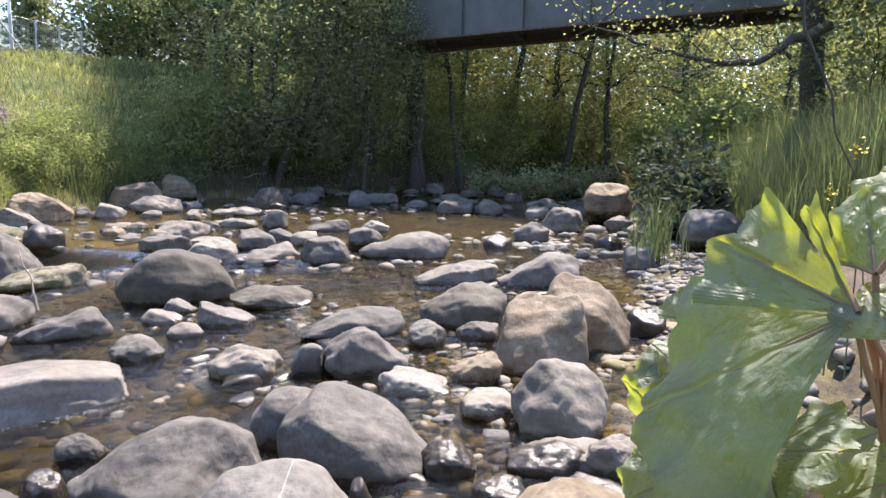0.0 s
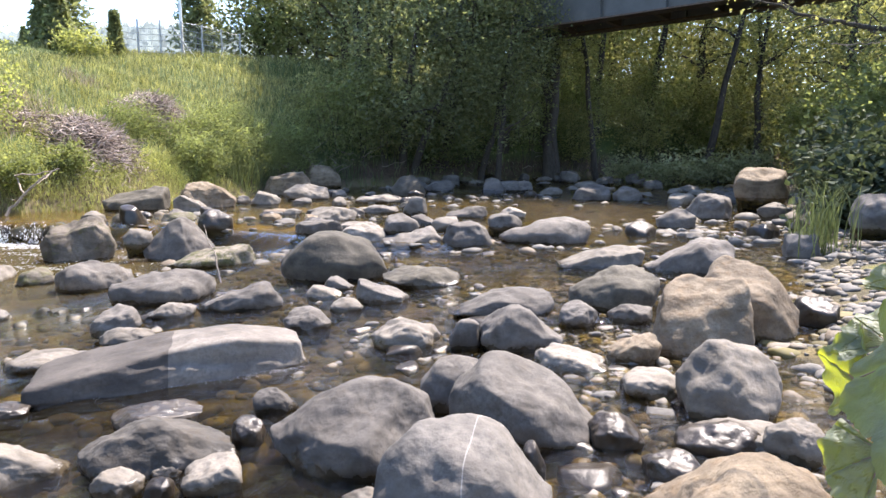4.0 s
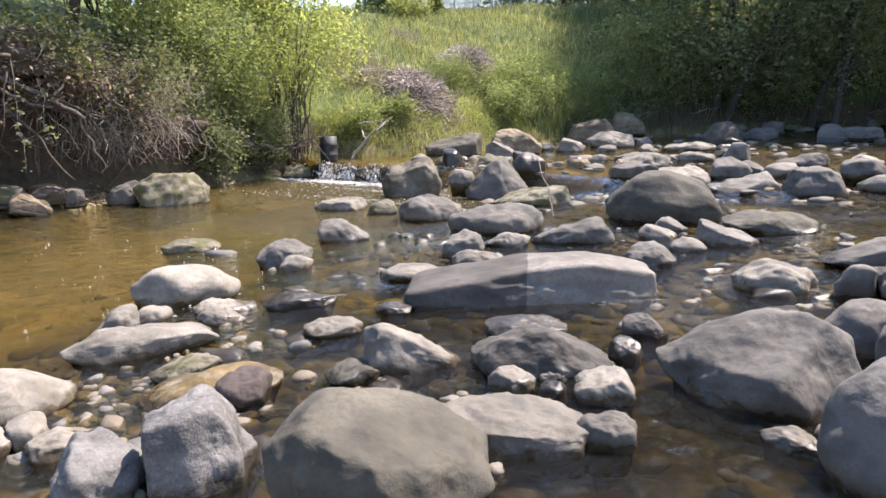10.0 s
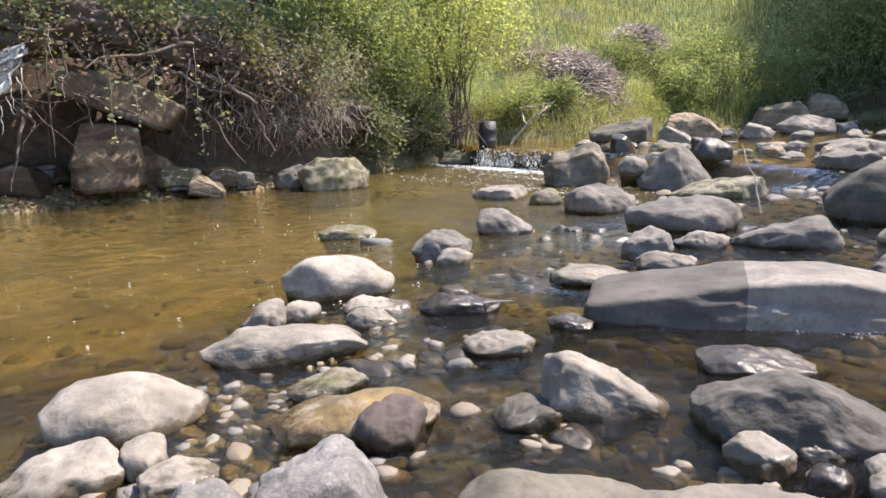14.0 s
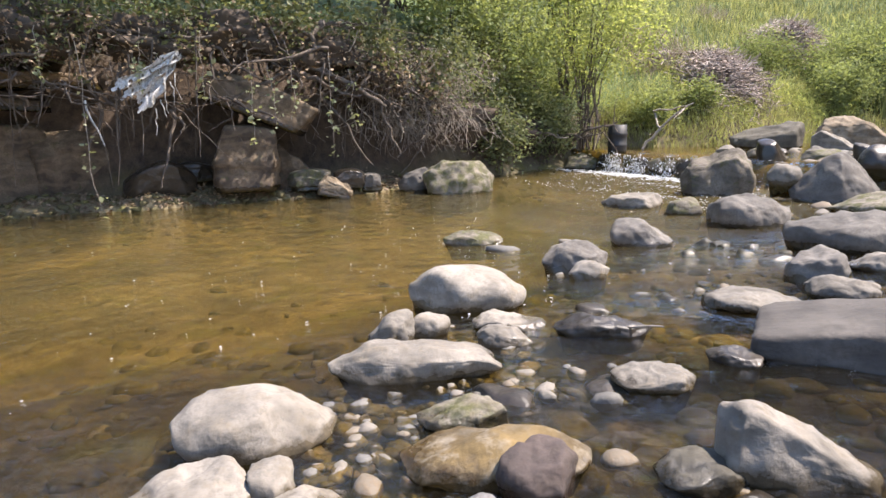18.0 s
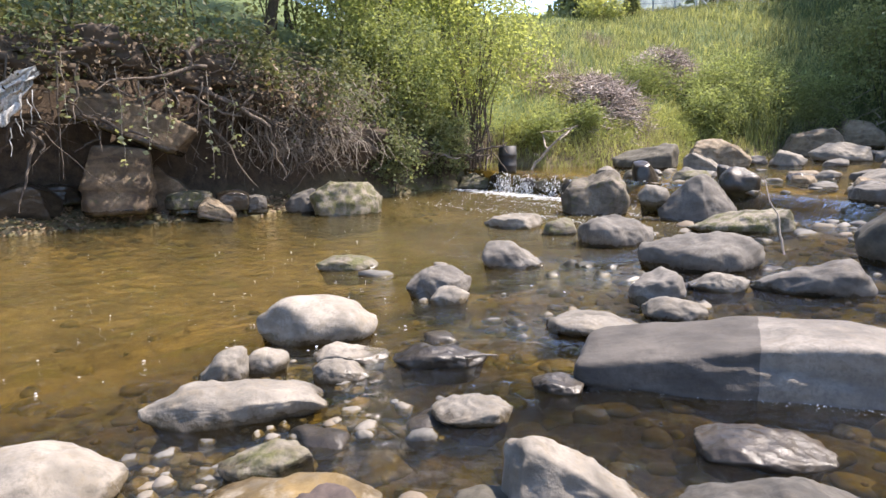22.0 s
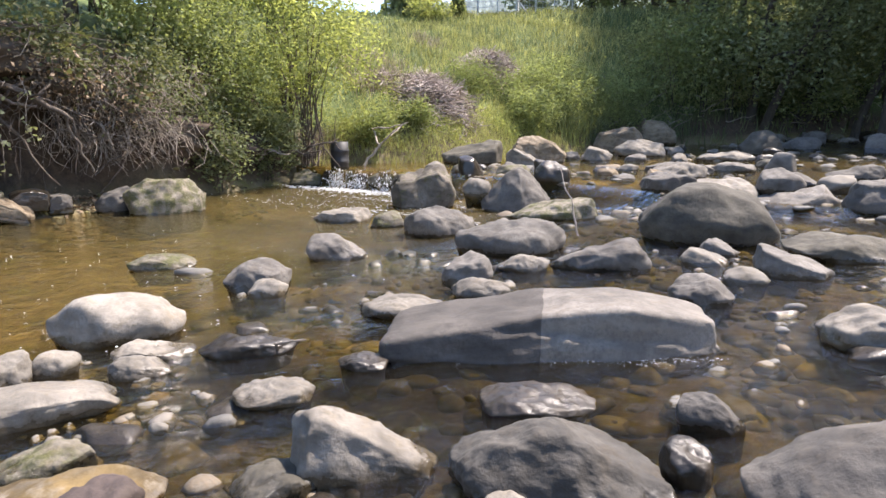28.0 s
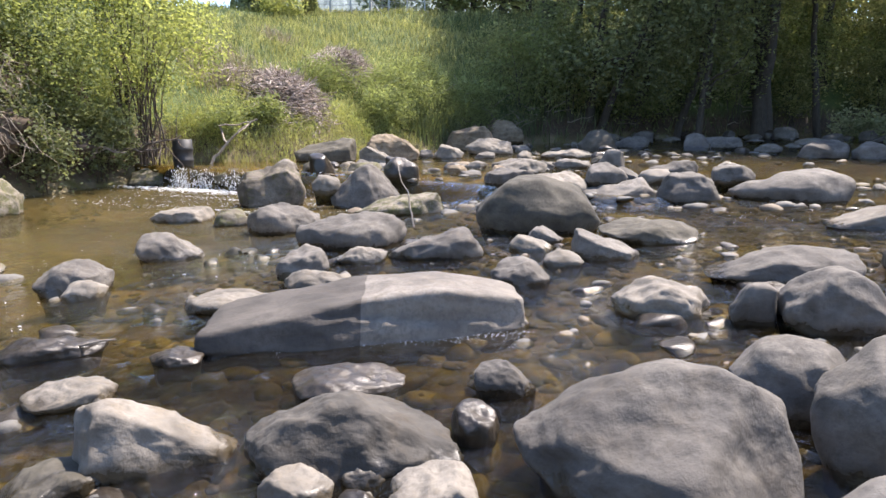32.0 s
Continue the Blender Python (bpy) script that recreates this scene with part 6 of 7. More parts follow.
def butterbur_material():
    """Large soft leaf: green upper side with paler veins, light shining through."""
    m, nt, b = material("butterbur_leaf")
    out = nt.nodes["Material Output"]
    at = nt.nodes.new("ShaderNodeAttribute")
    at.attribute_name = "vein"
    n1, n2 = noise_at(nt, coords(nt), 9, 5), noise_at(nt, coords(nt), 90, 5)
    col = ramp(nt, n1, [(0.3, (0.095, 0.12, 0.088)), (0.7, (0.145, 0.17, 0.125))])
    col = mix(nt, ramp(nt, at.outputs["Fac"], [(0.5, (0, 0, 0)), (0.95, (0.7, 0.7, 0.7))]), col, (0.20, 0.24, 0.12))
    nt.links.new(col, b.inputs["Base Color"])
    b.inputs["Roughness"].default_value = 0.55
    vh = nt.nodes.new("ShaderNodeMath")
    vh.operation = "MULTIPLY_ADD"
    nt.links.new(at.outputs["Fac"], vh.inputs[0])
    vh.inputs[1].default_value = -1.2
    nt.links.new(noise_at(nt, coords(nt), 34, 4), vh.inputs[2])
    bump(nt, b, vh.outputs[0], 0.7, 0.012)
    tl = nt.nodes.new("ShaderNodeBsdfTranslucent")
    nt.links.new(mix(nt, 1.0, col, (4.6, 4.3, 0.3), "MULTIPLY"), tl.inputs[0])
    mx = nt.nodes.new("ShaderNodeMixShader")
    mx.inputs[0].default_value = 0.34
    nt.links.new(b.outputs[0], mx.inputs[1])
    nt.links.new(tl.outputs[0], mx.inputs[2])
    nt.links.new(mx.outputs[0], out.inputs[0])
    return m


BUTTERBUR = butterbur_material()
STALK = plain("reddish_stalk", (0.20, 0.16, 0.07), (0.32, 0.16, 0.11), 14, 0.5)


def big_leaf(parent, hub, tip_dir, normal, radius, stalk_base, seed, half=180, cup=0.12):
    """A heart-shaped, toothed leaf round its hub, with a stalk from the ground."""
    g = np.random.default_rng(seed)
    t = np.array(tip_dir, float)
    n = np.array(normal, float)
    n /= np.linalg.norm(n)
    t -= n * (t @ n)
    t /= np.linalg.norm(t)
    s = np.cross(n, t)
    nr, na = 22, 150
    a = np.linspace(-1, 1, na) * radians(half)
    edge = 0.92 + 0.06 * np.cos(2 * a) - 0.55 * np.exp(-((np.abs(a) - np.pi) / 0.24) ** 2)
    for f, h in ((3.1, 0.08), (7.3, 0.07), (15.0, 0.04)):
        w = (a * f + g.uniform(0, 6) + 0.5 * np.sin(a * 9 + g.uniform(0, 6))) / np.pi
        edge += h * (np.abs(w - np.round(w)) * 2.0 - 0.5) * g.uniform(0.7, 1.3, na).round(1)
    r = np.linspace(0.02, 1, nr)
    R = r[:, None] * edge[None] * radius
    x, y = R * np.cos(a)[None], R * np.sin(a)[None]
    ph = np.abs(np.sin(a * 3.5 + 0.0))
    side_v = np.abs(np.sin(np.log(r[:, None] + 0.08) * 7 + np.abs(np.mod(a * 3.5 / np.pi + 0.5, 1) - 0.5)[None] * 5))
    vein = np.maximum(np.clip(1 - ph * 7 * (0.4 + 0.6 * r[:, None]), 0, 1), 0.75 * np.clip(1 - side_v * 3.5, 0, 1))
    z = -cup * radius * (R / radius) ** 2 * (0.5 if half < 50 else 1.1) + 0.035 * radius * (ph[None] ** 0.5) * r[:, None] + 0.07 * radius * np.sin(a * 5 + g.uniform(0, 6))[None] * r[:, None] ** 2 + 0.05 * radius * np.sin(a * 13 + 2)[None] * r[:, None] ** 4 + 0.012 * radius * np.sin(R / radius * 26 + a[None] * 9) * r[:, None]
    P = np.array(hub) + x[..., None] * t + y[..., None] * s + z[..., None] * n
    i, j = np.meshgrid(np.arange(nr - 1), np.arange(na - 1), indexing="ij")
    o = (i * na + j).ravel()
    me = mesh_np("leaf_blade", P.reshape(-1, 3), np.stack([o, o + na, o + na + 1, o + 1], 1), BUTTERBUR)
    av = me.attributes.new("vein", "FLOAT", "POINT")
    av.data.foreach_set("value", vein.ravel().astype(np.float32))
    leaf = part("leaf_blade", me, parent)
    pts = wander(g, stalk_base, hub, 10, 0.01)
    part("leaf_stalk", mesh_np("leaf_stalk", *tube(pts, np.linspace(0.008, 0.005, 10), 8), STALK), parent, "reddish fleshy stalk")
    # ribs under the blade
    for q in range(7):
        b = -np.pi + np.pi / 3.5 * (q + 0.5)
        if abs(b) > radians(half):
            continue
        c = int(np.argmin(np.abs(a - b)))
        part("leaf_rib", mesh_np("leaf_rib", *tube(P[::3, c] - n * 0.003, np.linspace(0.005, 0.0012, len(P[::3, c])), 5), STALK), leaf)


bur = thing("butterbur", 0, 0, 0, "large-leaved butterbur plant with toothed green leaves beside the water", "plant")
big_leaf(bur, (0.610, 0.940, 0.970), (-0.37, 0.67, -0.65), (-0.86, -0.20, 0.44), 0.464, (0.95, 1.15, 0.25), 901, 43)
big_leaf(bur, (0.620, 0.940, 0.970), (-0.47, 0.82, 0.32), (-0.79, -0.55, 0.27), 0.279, (1.0, 1.2, 0.25), 902, 27)
big_leaf(bur, (0.610, 0.930, 0.970), (-0.15, 0.59, 0.79), (-0.95, -0.31, 0.05), 0.202, (1.0, 1.2, 0.25), 912, 9)
big_leaf(bur, (0.630, 0.930, 1.030), (0.13, 0.52, 0.84), (-0.95, -0.17, 0.25), 0.154, (1.05, 1.15, 0.25), 903, 58)
big_leaf(bur, (0.570, 1.080, 0.690), (0.25, -0.87, 0.43), (-0.65, 0.18, 0.74), 0.162, (0.95, 1.25, 0.25), 904, 80)
big_leaf(bur, (0.620, 0.850, 0.950), (0.08, 0.88, 0.48), (-0.85, -0.19, 0.50), 0.126, (1.0, 1.1, 0.25), 905, 45)
big_leaf(bur, (0.550, 1.420, 0.730), (-0.42, 0.84, 0.34), (-0.43, -0.51, 0.74), 0.119, (0.95, 1.3, 0.25), 906, 70)
big_leaf(bur, (0.510, 1.410, 0.630), (-0.38, 0.89, 0.25), (-0.92, -0.39, -0.02), 0.157, (0.95, 1.35, 0.25), 907, 60)
big_leaf(bur, (0.570, 1.390, 0.850), (-0.29, 0.68, 0.68), (-0.42, -0.72, 0.54), 0.103, (0.95, 1.35, 0.25), 913, 55)
big_leaf(bur, (0.460, 1.220, 0.570), (-0.67, 0.45, -0.59), (-0.74, -0.40, 0.53), 0.135, (0.85, 1.2, 0.25), 908, 60)
big_leaf(bur, (0.930, 1.300, 1.180), (-0.47, 0.74, -0.47), (-0.71, -0.00, 0.71), 0.148, (1.25, 1.4, 0.25), 909, 70)
big_leaf(bur, (0.660, 0.880, 0.740), (-0.23, 0.79, -0.57), (-0.71, 0.26, 0.65), 0.177, (0.95, 1.1, 0.25), 910, 80)
big_leaf(bur, (0.810, 1.140, 0.710), (-0.58, -0.29, -0.76), (-0.79, -0.02, 0.61), 0.171, (1.0, 1.25, 0.25), 911, 100)
big_leaf(bur, (0.590, 1.160, 0.580), (-0.78, 0.35, -0.52), (-0.50, 0.15, 0.85), 0.115, (0.95, 1.25, 0.25), 914, 80)

# unseen branch, added so its leaf cluster shades the big butterbur blade
shade_bough = branch("shade_branch", ((2.6, 3.0, 1.6), (1.9, 2.4, 2.02), (0.9, 1.86, 1.91), (0.70, 1.74, 1.89)), 0.022, 0.006, BARK, "leafy willow branch hanging over the butterbur from the bank", twigs=5, seed=21)
g = np.random.default_rng(22)
P = np.array((0.83, 1.82, 1.90)) + g.normal(0, 1, (420, 3)) * np.array((0.085, 0.09, 0.035)) - np.array((2.6, 3.0, 1.6))
part("foliage", mesh_np("foliage", *leaves(g, P, 0.085, 0.6, 0.45), LEAF_DARK, False), shade_bough)


# ---- trees ----
def tree(x, y, height, r, crown, mat, clumps, per, size, seed, label, lean=(0, 0), limbs=7, bare=0.3, spread=0.4, name="tree", group="stream-side trees"):
    """Tapered trunk, crooked limbs, a ragged crown of clumped leaves."""
    g = np.random.default_rng(seed)
    z = float(land_z(x, y))
    e = thing(name, x, y, z, label, "tree", group)
    top = np.array((lean[0], lean[1], height))
    pts = wander(g, (0, 0, -0.2), top, 14, 0.05 * height / 8)
    part("trunk", mesh_np("trunk", *tube(pts, np.linspace(1, 0.2, 14) * r, 9), BARK), e)
    tips = []
    for i in range(limbs):
        k = g.integers(int(14 * bare), 13)
        a = g.uniform(0, 2 * np.pi)
        l = crown * g.uniform(0.6, 1.1)
        tip = pts[k] + np.array((math.cos(a) * l, math.sin(a) * l, l * g.uniform(0.1, 0.7)))
        part("limb", mesh_np("limb", *tube(wander(g, pts[k], tip, 9, 0.08), np.linspace(0.45, 0.08, 9) * r * (1 - 0.5 * k / 14), 6), BARK), e)
        tips.append(tip)
    C = np.array((x, y, z)) + pts[8] * (0.9 + 0.5 * bare)
    P = cloud(g, C, (crown, crown, height * (1 - bare) * 0.55), clumps, per, spread) - np.array((x, y, z))
    part("crown", mesh_np("crown", *leaves(g, P, size, 0.3, 0.6), mat, False), e)
    return e


tree(-5.2, 20.3, 7.4, 0.13, 1.5, LEAF_DARK, 210, 26, 0.11, 299, "slender leaning tree with leaves hanging before the bridge girder", (3.0, -0.6), 8, 0.4, 0.3)
for i, (x, y, h, r, ln) in enumerate(((-1.0, 22.8, 9.0, 0.24, (0.5, 0.2)), (-0.75, 22.9, 8.5, 0.17, (-1.3, 0)), (0.7, 23.6, 8.5, 0.12, (-0.9, 0)), (4.4, 24.8, 9.0, 0.15, (1.8, 0)), (6.3, 25.6, 9.0, 0.13, (0.4, 0)), (-3.2, 21.4, 8.0, 0.12, (1.6, -0.4)))):
    tree(x, y, h, r, 1.6, LEAF_WOOD, 90, 26, 0.11, 280 + i, "dark crooked trunk with a high crown at the water", ln, 9, 0.45, 0.35)
tree(-2.5, 20.3, 7.5, 0.10, 1.5, LEAF_DARK, 230, 34, 0.09, 296, "leafy alder hanging its branches before the bridge girder", (0.6, -0.2), 9, 0.25, 0.3)
for i, (x, y) in enumerate(((-6.4, 21.4), (-7.6, 22.8))):
    tree(x, y, 8.0, 0.12, 1.9, LEAF_DARK, 230, 30, 0.12, 290 + i, "tall leafy tree at the edge of the meadow", (0.3, 0), 8, 0.5, 0.4)
WOOD = "leafy stream-side tree with a dark trunk in the wood"
for i, (x, y, h, r, c, m, n, ln, ba) in enumerate((
        (-5.6, 20.4, 8.5, 0.16, 2.4, LEAF_DARK, 420, (1.0, -1.2), 0.08), (-4.5, 21.4, 8.5, 0.2, 2.3, LEAF_DARK, 420, (1.7, -1.4), 0.1), (-2.6, 23.3, 9, 0.2, 2.2, LEAF_DARK, 260, (0.5, -0.6), 0.2), (-7.6, 22.5, 10, 0.2, 2.8, LEAF_DARK, 260, (0, -0.5), 0.1),
        (-1.1, 24.2, 10, 0.28, 2.6, LEAF_MID, 220, (-0.3, -0.6), 0.4), (0.6, 25.6, 9.5, 0.15, 2.2, LEAF_MID, 200, (0.6, 0), 0.35), (2.6, 27.0, 10, 0.17, 2.3, LEAF_MID, 200, (1.4, 0.4), 0.45),
        (4.6, 28.6, 11, 0.19, 2.6, LEAF_WOOD, 230, (0.8, 0), 0.35), (7.4, 29, 10, 0.16, 2.6, LEAF_WOOD, 230, (-0.4, 0), 0.3), (9.8, 26, 10, 0.2, 2.8, LEAF_WOOD, 230, (-0.5, 0), 0.25), (12.5, 24, 10, 0.2, 3.0, LEAF_WOOD, 230, (0, 0), 0.2),
        (6.0, 34, 12, 0.22, 3.4, LEAF_WOOD, 240, (0, 0), 0.2), (1.5, 33, 12, 0.22, 3.4, LEAF_MID, 240, (0, 0), 0.2), (-3.0, 30, 12, 0.22, 3.4, LEAF_DARK, 240, (0, 0), 0.2), (-8.5, 28, 11, 0.22, 3.4, LEAF_DARK, 240, (0, 0), 0.15),
        (11.5, 33, 13, 0.24, 3.8, LEAF_WOOD, 240, (0, 0), 0.2), (-12.2, 33, 9, 0.2, 3.0, LEAF_DARK, 220, (0, 0), 0.1), (17, 28, 12, 0.22, 4, LEAF_MID, 220, (0, 0), 0.15))):
    tree(x, y, h * (0.62 if x < -5 else 0.75 if x < -3.5 else 0.95), r, c, m, int(n * 0.55), 36, 0.12, 300 + i, WOOD, ln, 7, ba)
for i in range(30):
    g = np.random.default_rng(400 + i)
    y = 18.5 + i * 0.42
    x = float(x_left(y)) - g.uniform(0.3, 2.6)
    shrub(x, y, g.uniform(1.4, 3.4), g.uniform(1.6, 2.6), (LEAF_MID, LEAF_WOOD, LEAF_MID)[i % 3], 90, 30, 0.09, 430 + i, "shaded undergrowth shrub under the trees", 5, 0.2, "undergrowth", name="undergrowth_shrub")
for i, (x, y) in enumerate(((2.6, 20.6), (3.6, 21.4), (4.6, 21.6), (1.6, 22.4), (5.6, 22.6))):
    shrub(x, y, 0.9, 1.3, LEAF_PALE, 50, 22, 0.12, 480 + i, "pale-leaved butterbur colony on the shaded far shore", 4, 0.16, "far herbs", GRASS_DARK, 0.1, name="far_herb")
for i in range(12):
    g = np.random.default_rng(470 + i)
    y = 14 + i * 1.6
    x = float(x_right(y)) + g.uniform(0.6, 3.0)
    shrub(x, y, g.uniform(1.4, 3.0), g.uniform(1.6, 2.6), (LEAF_MID, LEAF_BRIGHT)[i % 2], 80, 22, 0.12, 490 + i, "undergrowth shrub on the far bank under the bridge", 5, 0.2, "undergrowth", name="undergrowth_shrub")
blocks = []
g = np.random.default_rng(77)
for i in range(70):
    y = g.uniform(16, 24)
    x = float(x_left(y)) - g.uniform(0.0, 1.5)
    a = np.array((x, y, float(land_z(x, y)) + g.uniform(0.0, 0.6)))
    blocks.append(tube(wander(g, a, a + np.array((g.uniform(-0.6, 0.8), g.uniform(-0.6, 0.2), g.uniform(-0.3, 0.5))), 7, 0.04), np.linspace(1, 0.3, 7) * g.choice([0.008, 0.014]), 4))
tagged(new("fallen_twigs", mesh_np("fallen_twigs", *joined(blocks), TWIG)), "bare fallen twigs on the shaded bank", "twigs", kind="stuff")

# old tree with a drooping limb on the near right bank
old = tree(7.0, 12.3, 8.5, 0.25, 3.0, LEAF_MID, 200, 26, 0.13, 350, "old leaning tree with a thick trunk and long low limb", (-1.0, -0.5), 6, 0.5)
oz = np.array((7.0, 12.3, float(land_z(7.0, 12.3))))
g = np.random.default_rng(351)
limb = np.concatenate([wander(g, a, b, 7, 0.03)[(1 if k else 0):] for k, (a, b) in enumerate((((6.9, 12.0, 3.9), (5.75, 11.1, 3.5)), ((5.75, 11.1, 3.5), (5.3, 11.05, 3.15)), ((5.3, 11.05, 3.15), (4.5, 11.0, 3.08)), ((4.5, 11.0, 3.08), (3.5, 10.8, 3.2)), ((3.5, 10.8, 3.2), (2.1, 10.3, 3.55))))])
k = g.uniform(0, 4.6, 1500)
a = g.uniform(0, 2 * np.pi, 1500)
P = np.stack([-0.55 * k / 4.6 + np.cos(a) * 0.3, -0.3 * k / 4.6 + np.sin(a) * 0.3, k], 1) + g.normal(0, 0.1, (1500, 3))
part("ivy", mesh_np("ivy", *leaves(g, P, 0.09, 0.3, 0.8), LEAF_DARK, False), old, "dark ivy climbing the trunk")
lb = part("low_limb", mesh_np("low_limb", *tube(limb - oz, np.linspace(0.095, 0.012, len(limb)), 8), BARK), old, "mossy low limb bending over the stream")
for i in range(22):
    s = limb[g.integers(6, len(limb))] - oz
    part("twig", mesh_np("twig", *tube(wander(g, s, s + np.array((g.uniform(-0.7, 0.3), g.normal(0, 0.3), g.uniform(-0.2, 0.7))), 7, 0.03), np.linspace(0.012, 0.004, 7), 5), BARK), lb)
P = np.repeat(limb[10:], 44, 0)
P = P[g.uniform(0, 1, len(P)) < 0.75] - oz
P = P + g.normal(0, 1, P.shape) * np.array((0.3, 0.3, 0.25)) + np.array((0, 0, 0.2))
part("foliage", mesh_np("foliage", *leaves(g, P, 0.062, 0.3, 0.6), LEAF_WOOD, False), lb)


def thicket(name, label, n, x0, x1, y0, y1, z0, z1, size, mat, seed):
    g = np.random.default_rng(seed)
    c = np.stack([g.uniform(x0, x1, n), g.uniform(y0, y1, n), np.zeros(n)], 1)
    c[:, 2] = land_z(c[:, 0], c[:, 1]) + g.uniform(z0, z1, n)
    P = np.repeat(c, 70, 0) + g.normal(0, 1, (n * 70, 3)) * np.array((0.8, 0.8, 0.6))
    return tagged(new(name, mesh_np(name, *leaves(g, P, size, 0.3, 0.6), mat, False)), label, "woodland", kind="stuff")


thicket("far_wood", "sunlit yellow-green woodland beyond the bridge", 1400, -6, 30, 32, 42, 0, 8.5, 0.22, LEAF_WOOD, 701)
thicket("far_wood", "green woodland beyond the meadow and the bridge", 700, -12, 2, 30, 40, 0, 7, 0.2, LEAF_DARK, 702)
thicket("understorey", "leafy understorey below the bridge", 520, -4, 12, 25.5, 31, 0, 4.5, 0.11, LEAF_WOOD, 703)
thicket("far_wood", "hazy green wood closing the valley behind the bridge", 420, -16, 34, 43, 50, 0, 13, 0.42, LEAF_WOOD, 706)
# leaf mass added above the view to darken water reflections and cast shade
thicket("high_crowns", "unseen crowns added above the bridge for shade and reflections", 280, -4, 16, 24.5, 31, 9.5, 17, 0.38, LEAF_WOOD, 705)
thicket("understorey", "bright leafy understorey behind the right bank", 300, 6, 20, 15, 30, 0, 5, 0.12, LEAF_DARK, 704)


branch("dead_branch", ((3.95, 11.9, 3.05), (4.4, 11.75, 3.0), (4.75, 11.6, 3.05)), 0.012, 0.005, TWIG, "pale bare dead branch reaching out of the bank grass", twigs=3, seed=15)


# ---- bridge ----
def box(x0, x1, y0, y1, z0, z1):
    V = np.array([(x, y, z) for x in (x0, x1) for y in (y0, y1) for z in (z0, z1)], float)
    return V, np.array([(0, 1, 3, 2), (4, 6, 7, 5), (0, 4, 5, 1), (2, 3, 7, 6), (0, 2, 6, 4), (1, 5, 7, 3)])


bridge = thing("bridge", -5.3, 22.79, 5.15, "grey painted steel girder bridge crossing the stream high above", "bridge")
bridge.rotation_euler = (0, 0, math.atan2(-4.7, 8.8))
L = 25.0
for k, yy in enumerate((0.0, 1.5)):
    part("girder", mesh_np("girder", *box(0, L, yy - 0.02, yy + 0.02, 0.05, 1.75), GIRDER, False), bridge, "grey painted steel web plate")
    part("bottom_flange", mesh_np("bottom_flange", *box(0, L, yy - 0.22, yy + 0.22, 0, 0.046), RUST, False), bridge, "rust-brown bottom flange")
    part("top_flange", mesh_np("top_flange", *box(0, L, yy - 0.2, yy + 0.2, 1.754, 1.8), GIRDER, False), bridge)
    for i in range(13):
        part("stiffener", mesh_np("stiffener", *box(i * 1.9 + 0.9, i * 1.9 + 0.93, yy - 0.16, yy - 0.021, 0.05, 1.75), GIRDER, False), bridge)
for i in range(16):
    part("cross_beam", mesh_np("cross_beam", *box(i * 1.5 + 0.4, i * 1.5 + 0.55, 0.03, 1.47, 0.06, 0.4), RUST, False), bridge, "rusty cross beam")
part("deck", mesh_np("deck", *box(-0.6, L + 3, -0.3, 1.8, 1.81, 2.05), plain("weathered_concrete", (0.25, 0.24, 0.22), (0.38, 0.37, 0.34)), False), bridge, "weathered concrete deck")


# ---- fence and mast on the crest, far trees and hill ----
fence = thing("wire_fence", 0, 0, 0, "grey wire mesh fence with posts along the meadow crest", "fence")
fa, fb = np.array((-15.3, 19.7)), np.array((-13.0, 23.9))
for i in range(7):
    p = fa + (fb - fa) * i / 6
    z = float(land_z(*p))
    part("post", mesh_np("post", *tube(np.array([(*p, z - 0.2), (*p, z + 0.5), (*p, z + 1.25)]), (0.03, 0.03, 0.03), 8), STEEL), fence)
for h in (0.15, 0.35, 0.55, 0.75, 0.95, 1.2):
    q = [(*(fa + (fb - fa) * s), float(land_z(*(fa + (fb - fa) * s))) + h) for s in np.linspace(0, 1, 25)]
    part("wire", mesh_np("wire", *tube(np.array(q), np.full(25, 0.008), 4), STEEL), fence)
bl = []
for s in np.linspace(0, 1, 70):
    p = fa + (fb - fa) * s
    z = float(land_z(*p))
    bl.append(tube(np.array([(*p, z + 0.12), (*p, z + 0.6), (*p, z + 1.2)]), np.full(3, 0.005), 4))
part("mesh", mesh_np("mesh", *joined(bl), STEEL), fence)
z = float(land_z(-14.3, 21.6))
p = fa + (fb - fa) * 0.42
part("brace", mesh_np("brace", *tube(np.array([(p[0], p[1], z + 1.1), (p[0] + 0.3, p[1] + 0.26, z + 0.5), (p[0] + 0.6, p[1] + 0.52, z)]), np.full(3, 0.025), 6), STEEL), fence)
mast = thing("flag_mast", -14.2, 21.9, float(land_z(-14.2, 21.9)), "slim white mast standing behind the fence", "mast")
part("pole", mesh_np("pole", *tube(np.array([(0, 0, -0.2), (-0.05, 0, 3), (-0.12, 0, 7)]), (0.06, 0.05, 0.035), 10), plain("white_paint", (0.7, 0.7, 0.7), (0.82, 0.82, 0.8), 10)), mast)


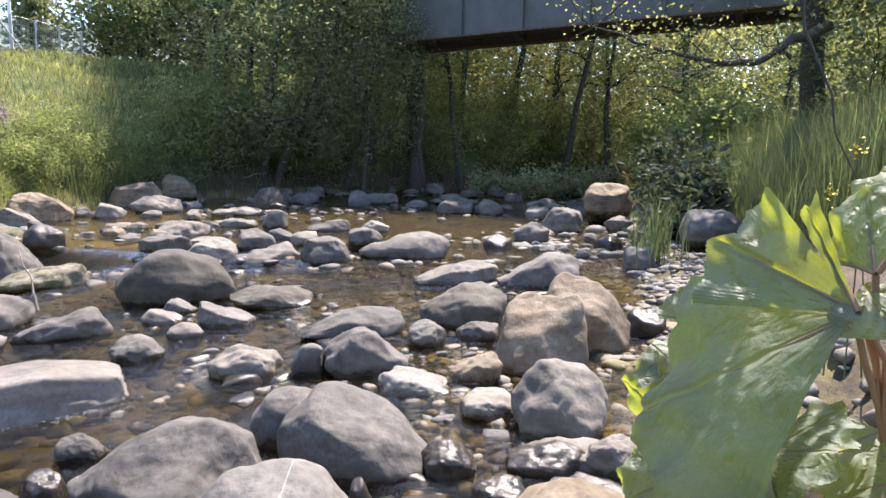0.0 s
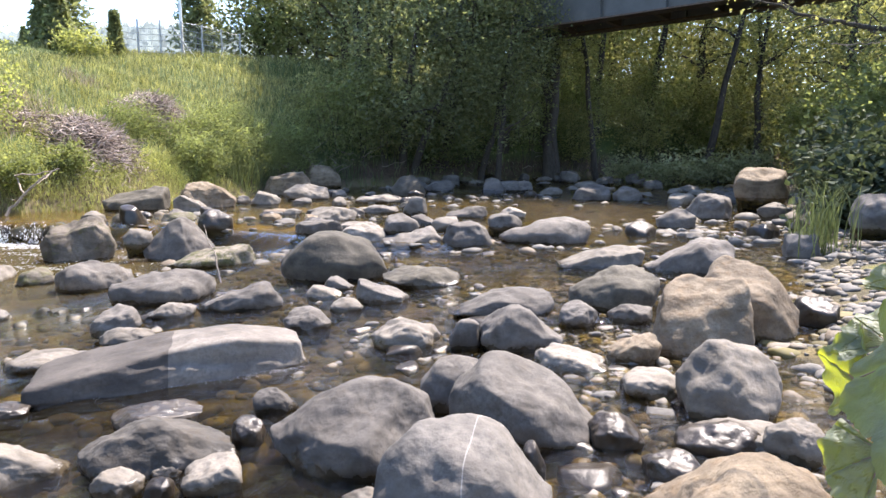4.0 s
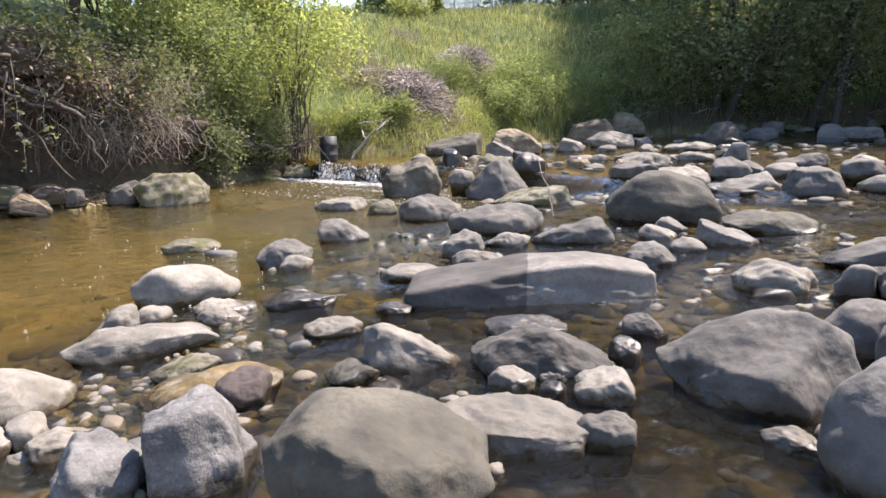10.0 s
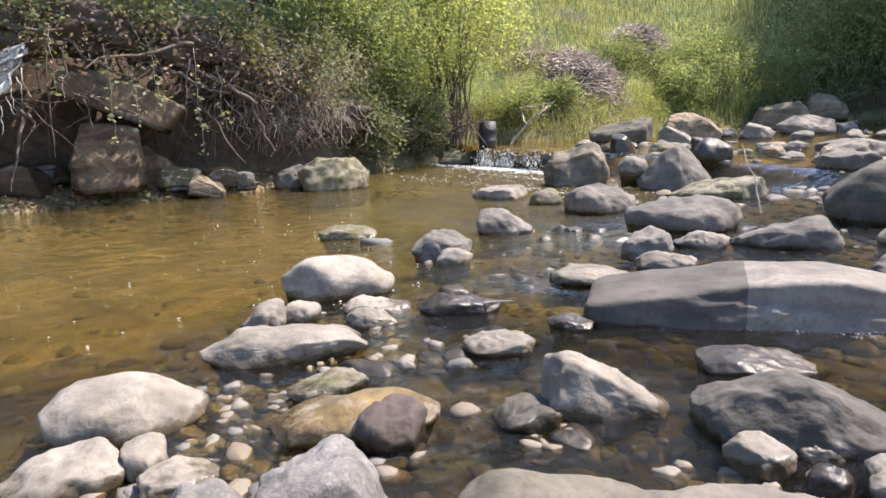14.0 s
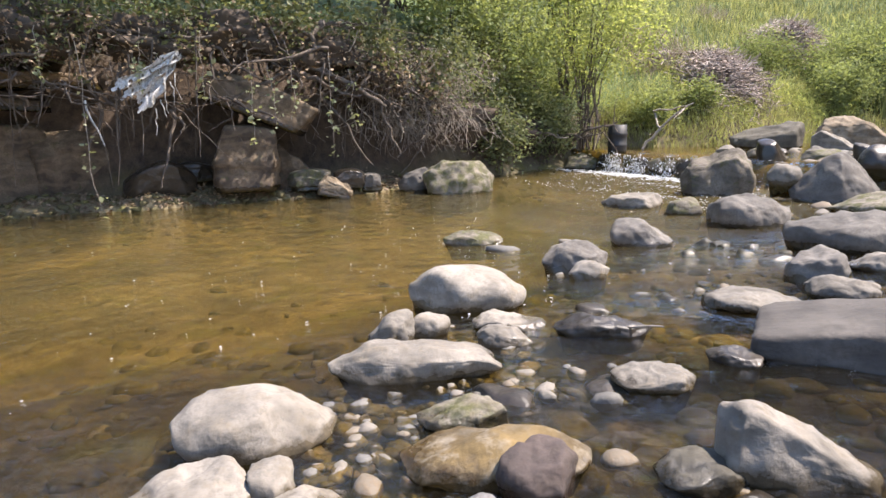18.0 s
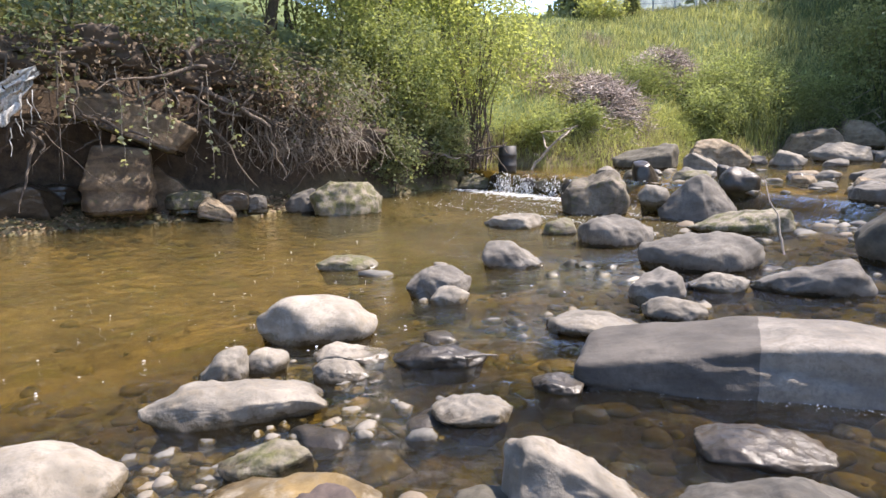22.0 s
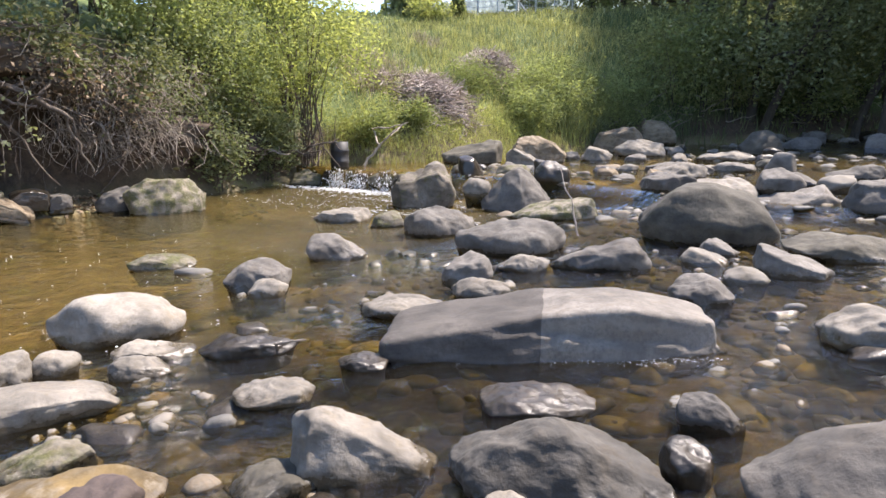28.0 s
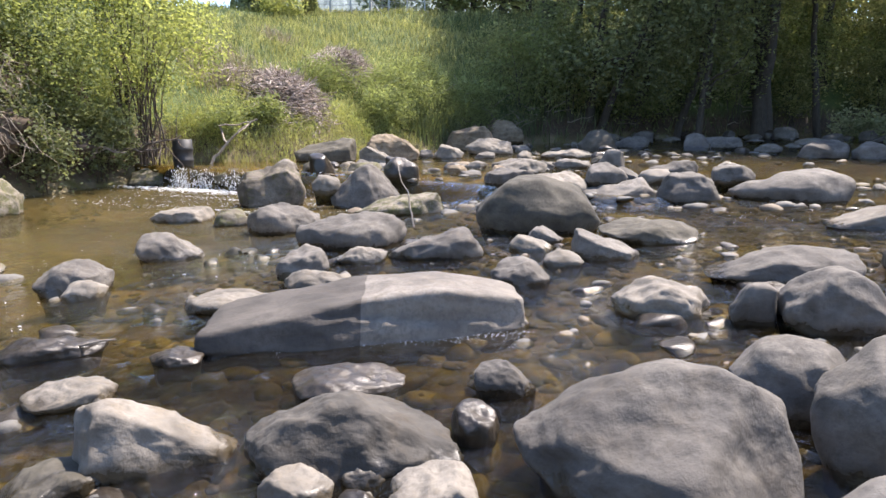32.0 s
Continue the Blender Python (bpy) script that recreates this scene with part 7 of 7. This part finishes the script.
def spruce(x, y, height, width, seed, mat=None):
    g = np.random.default_rng(seed)
    z = float(land_z(x, y))
    e = thing("spruce", x, y, z, "tall dark spruce beyond the meadow", "tree", "spruces")
    part("trunk", mesh_np("trunk", *tube(np.array([(0, 0, -0.3), (0, 0, height * 0.5), (0, 0, height)]), (0.18, 0.1, 0.02), 8), BARK), e)
    n = 3200
    k = g.uniform(0.04, 1, n) ** 0.8
    tier = np.floor(k * 16) / 16
    a = g.uniform(0, 2 * np.pi, n)
    r = (1 - k) * width * (0.35 + 0.65 * np.sqrt(g.uniform(0, 1, n))) * (0.8 + 0.35 * np.sin(a * 7 + tier * 40))
    P = np.stack([np.cos(a) * r, np.sin(a) * r, k * height - r * 0.25], 1)
    part("needles", mesh_np("needles", *leaves(g, P, 0.34, 0.2, 0.35, 0.3), mat or LEAF_DARK, False), e)


for i, (x, y, h, w) in enumerate(((-16.5, 26.8, 6.5, 1.9), (-20.2, 23.2, 6.5, 1.7), (-31, 35, 6, 2.2), (-38, 40, 7, 2.4), (-15.3, 19.75, 1.3, 0.24), (-18.0, 20.0, 3.2, 1.0), (-17.0, 19.2, 2.4, 0.7))):
    spruce(x, y, h, w, 600 + i)
for i, (x, y, h) in enumerate(((-13.7, 27.2, 4.6), (-12.2, 26.6, 4.6), (-10.6, 26.2, 5), (-9.2, 25.4, 5), (-30, 24, 4), (-26, 18, 3.5), (-22, 13, 3.2), (-18, 11.5, 3.0))):
    tree(x, y, h, 0.2, h * 0.36, (LEAF_DARK, LEAF_MID, LEAF_WOOD)[i % 3], 240, 24, 0.17, 640 + i, "leafy tree behind the meadow crest", (0, 0), 5, 0.1, 0.5, group="far trees")


shrub(-15.6, 18.6, 0.8, 1.5, LEAF_BRIGHT, 70, 24, 0.09, 660, "yellow-green bush on the meadow crest", 6, 0.16)


def hill_z(x, y):
    return 4 + 43 * np.exp(-((x + 190) / 130) ** 2 - ((y - 260) / 90) ** 2) + 26 * np.exp(-((x + 40) / 120) ** 2 - ((y - 300) / 80) ** 2) + 24 * np.exp(-((x + 260) / 120) ** 2 - ((y - 120) / 90) ** 2)


def canopy_z(x, y):
    z = hill_z(x, y)
    bumps = np.abs(np.sin(x * 0.9 + 1.7 * np.sin(y * 0.23))) * np.abs(np.sin(y * 0.8 + 1.3 * np.sin(x * 0.31))) * 5.0 + 2.0 * wob(x, y, 0.35) + 1.5 * wob(y, x, 1.1)
    return np.where(z > 7, z + bumps, z)


# aerial haze over the far forest, painted as a pale blue-green base colour
HAZE = plain("haze_tinted_conifers", (0.085, 0.115, 0.115), (0.15, 0.185, 0.175), 0.35, 0.95)
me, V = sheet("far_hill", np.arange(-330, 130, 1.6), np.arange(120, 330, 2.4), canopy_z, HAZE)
tagged(new("far_hill", me), "distant hillside of conifer forest with blue-green haze painted into its colour", "hill", kind="structure")
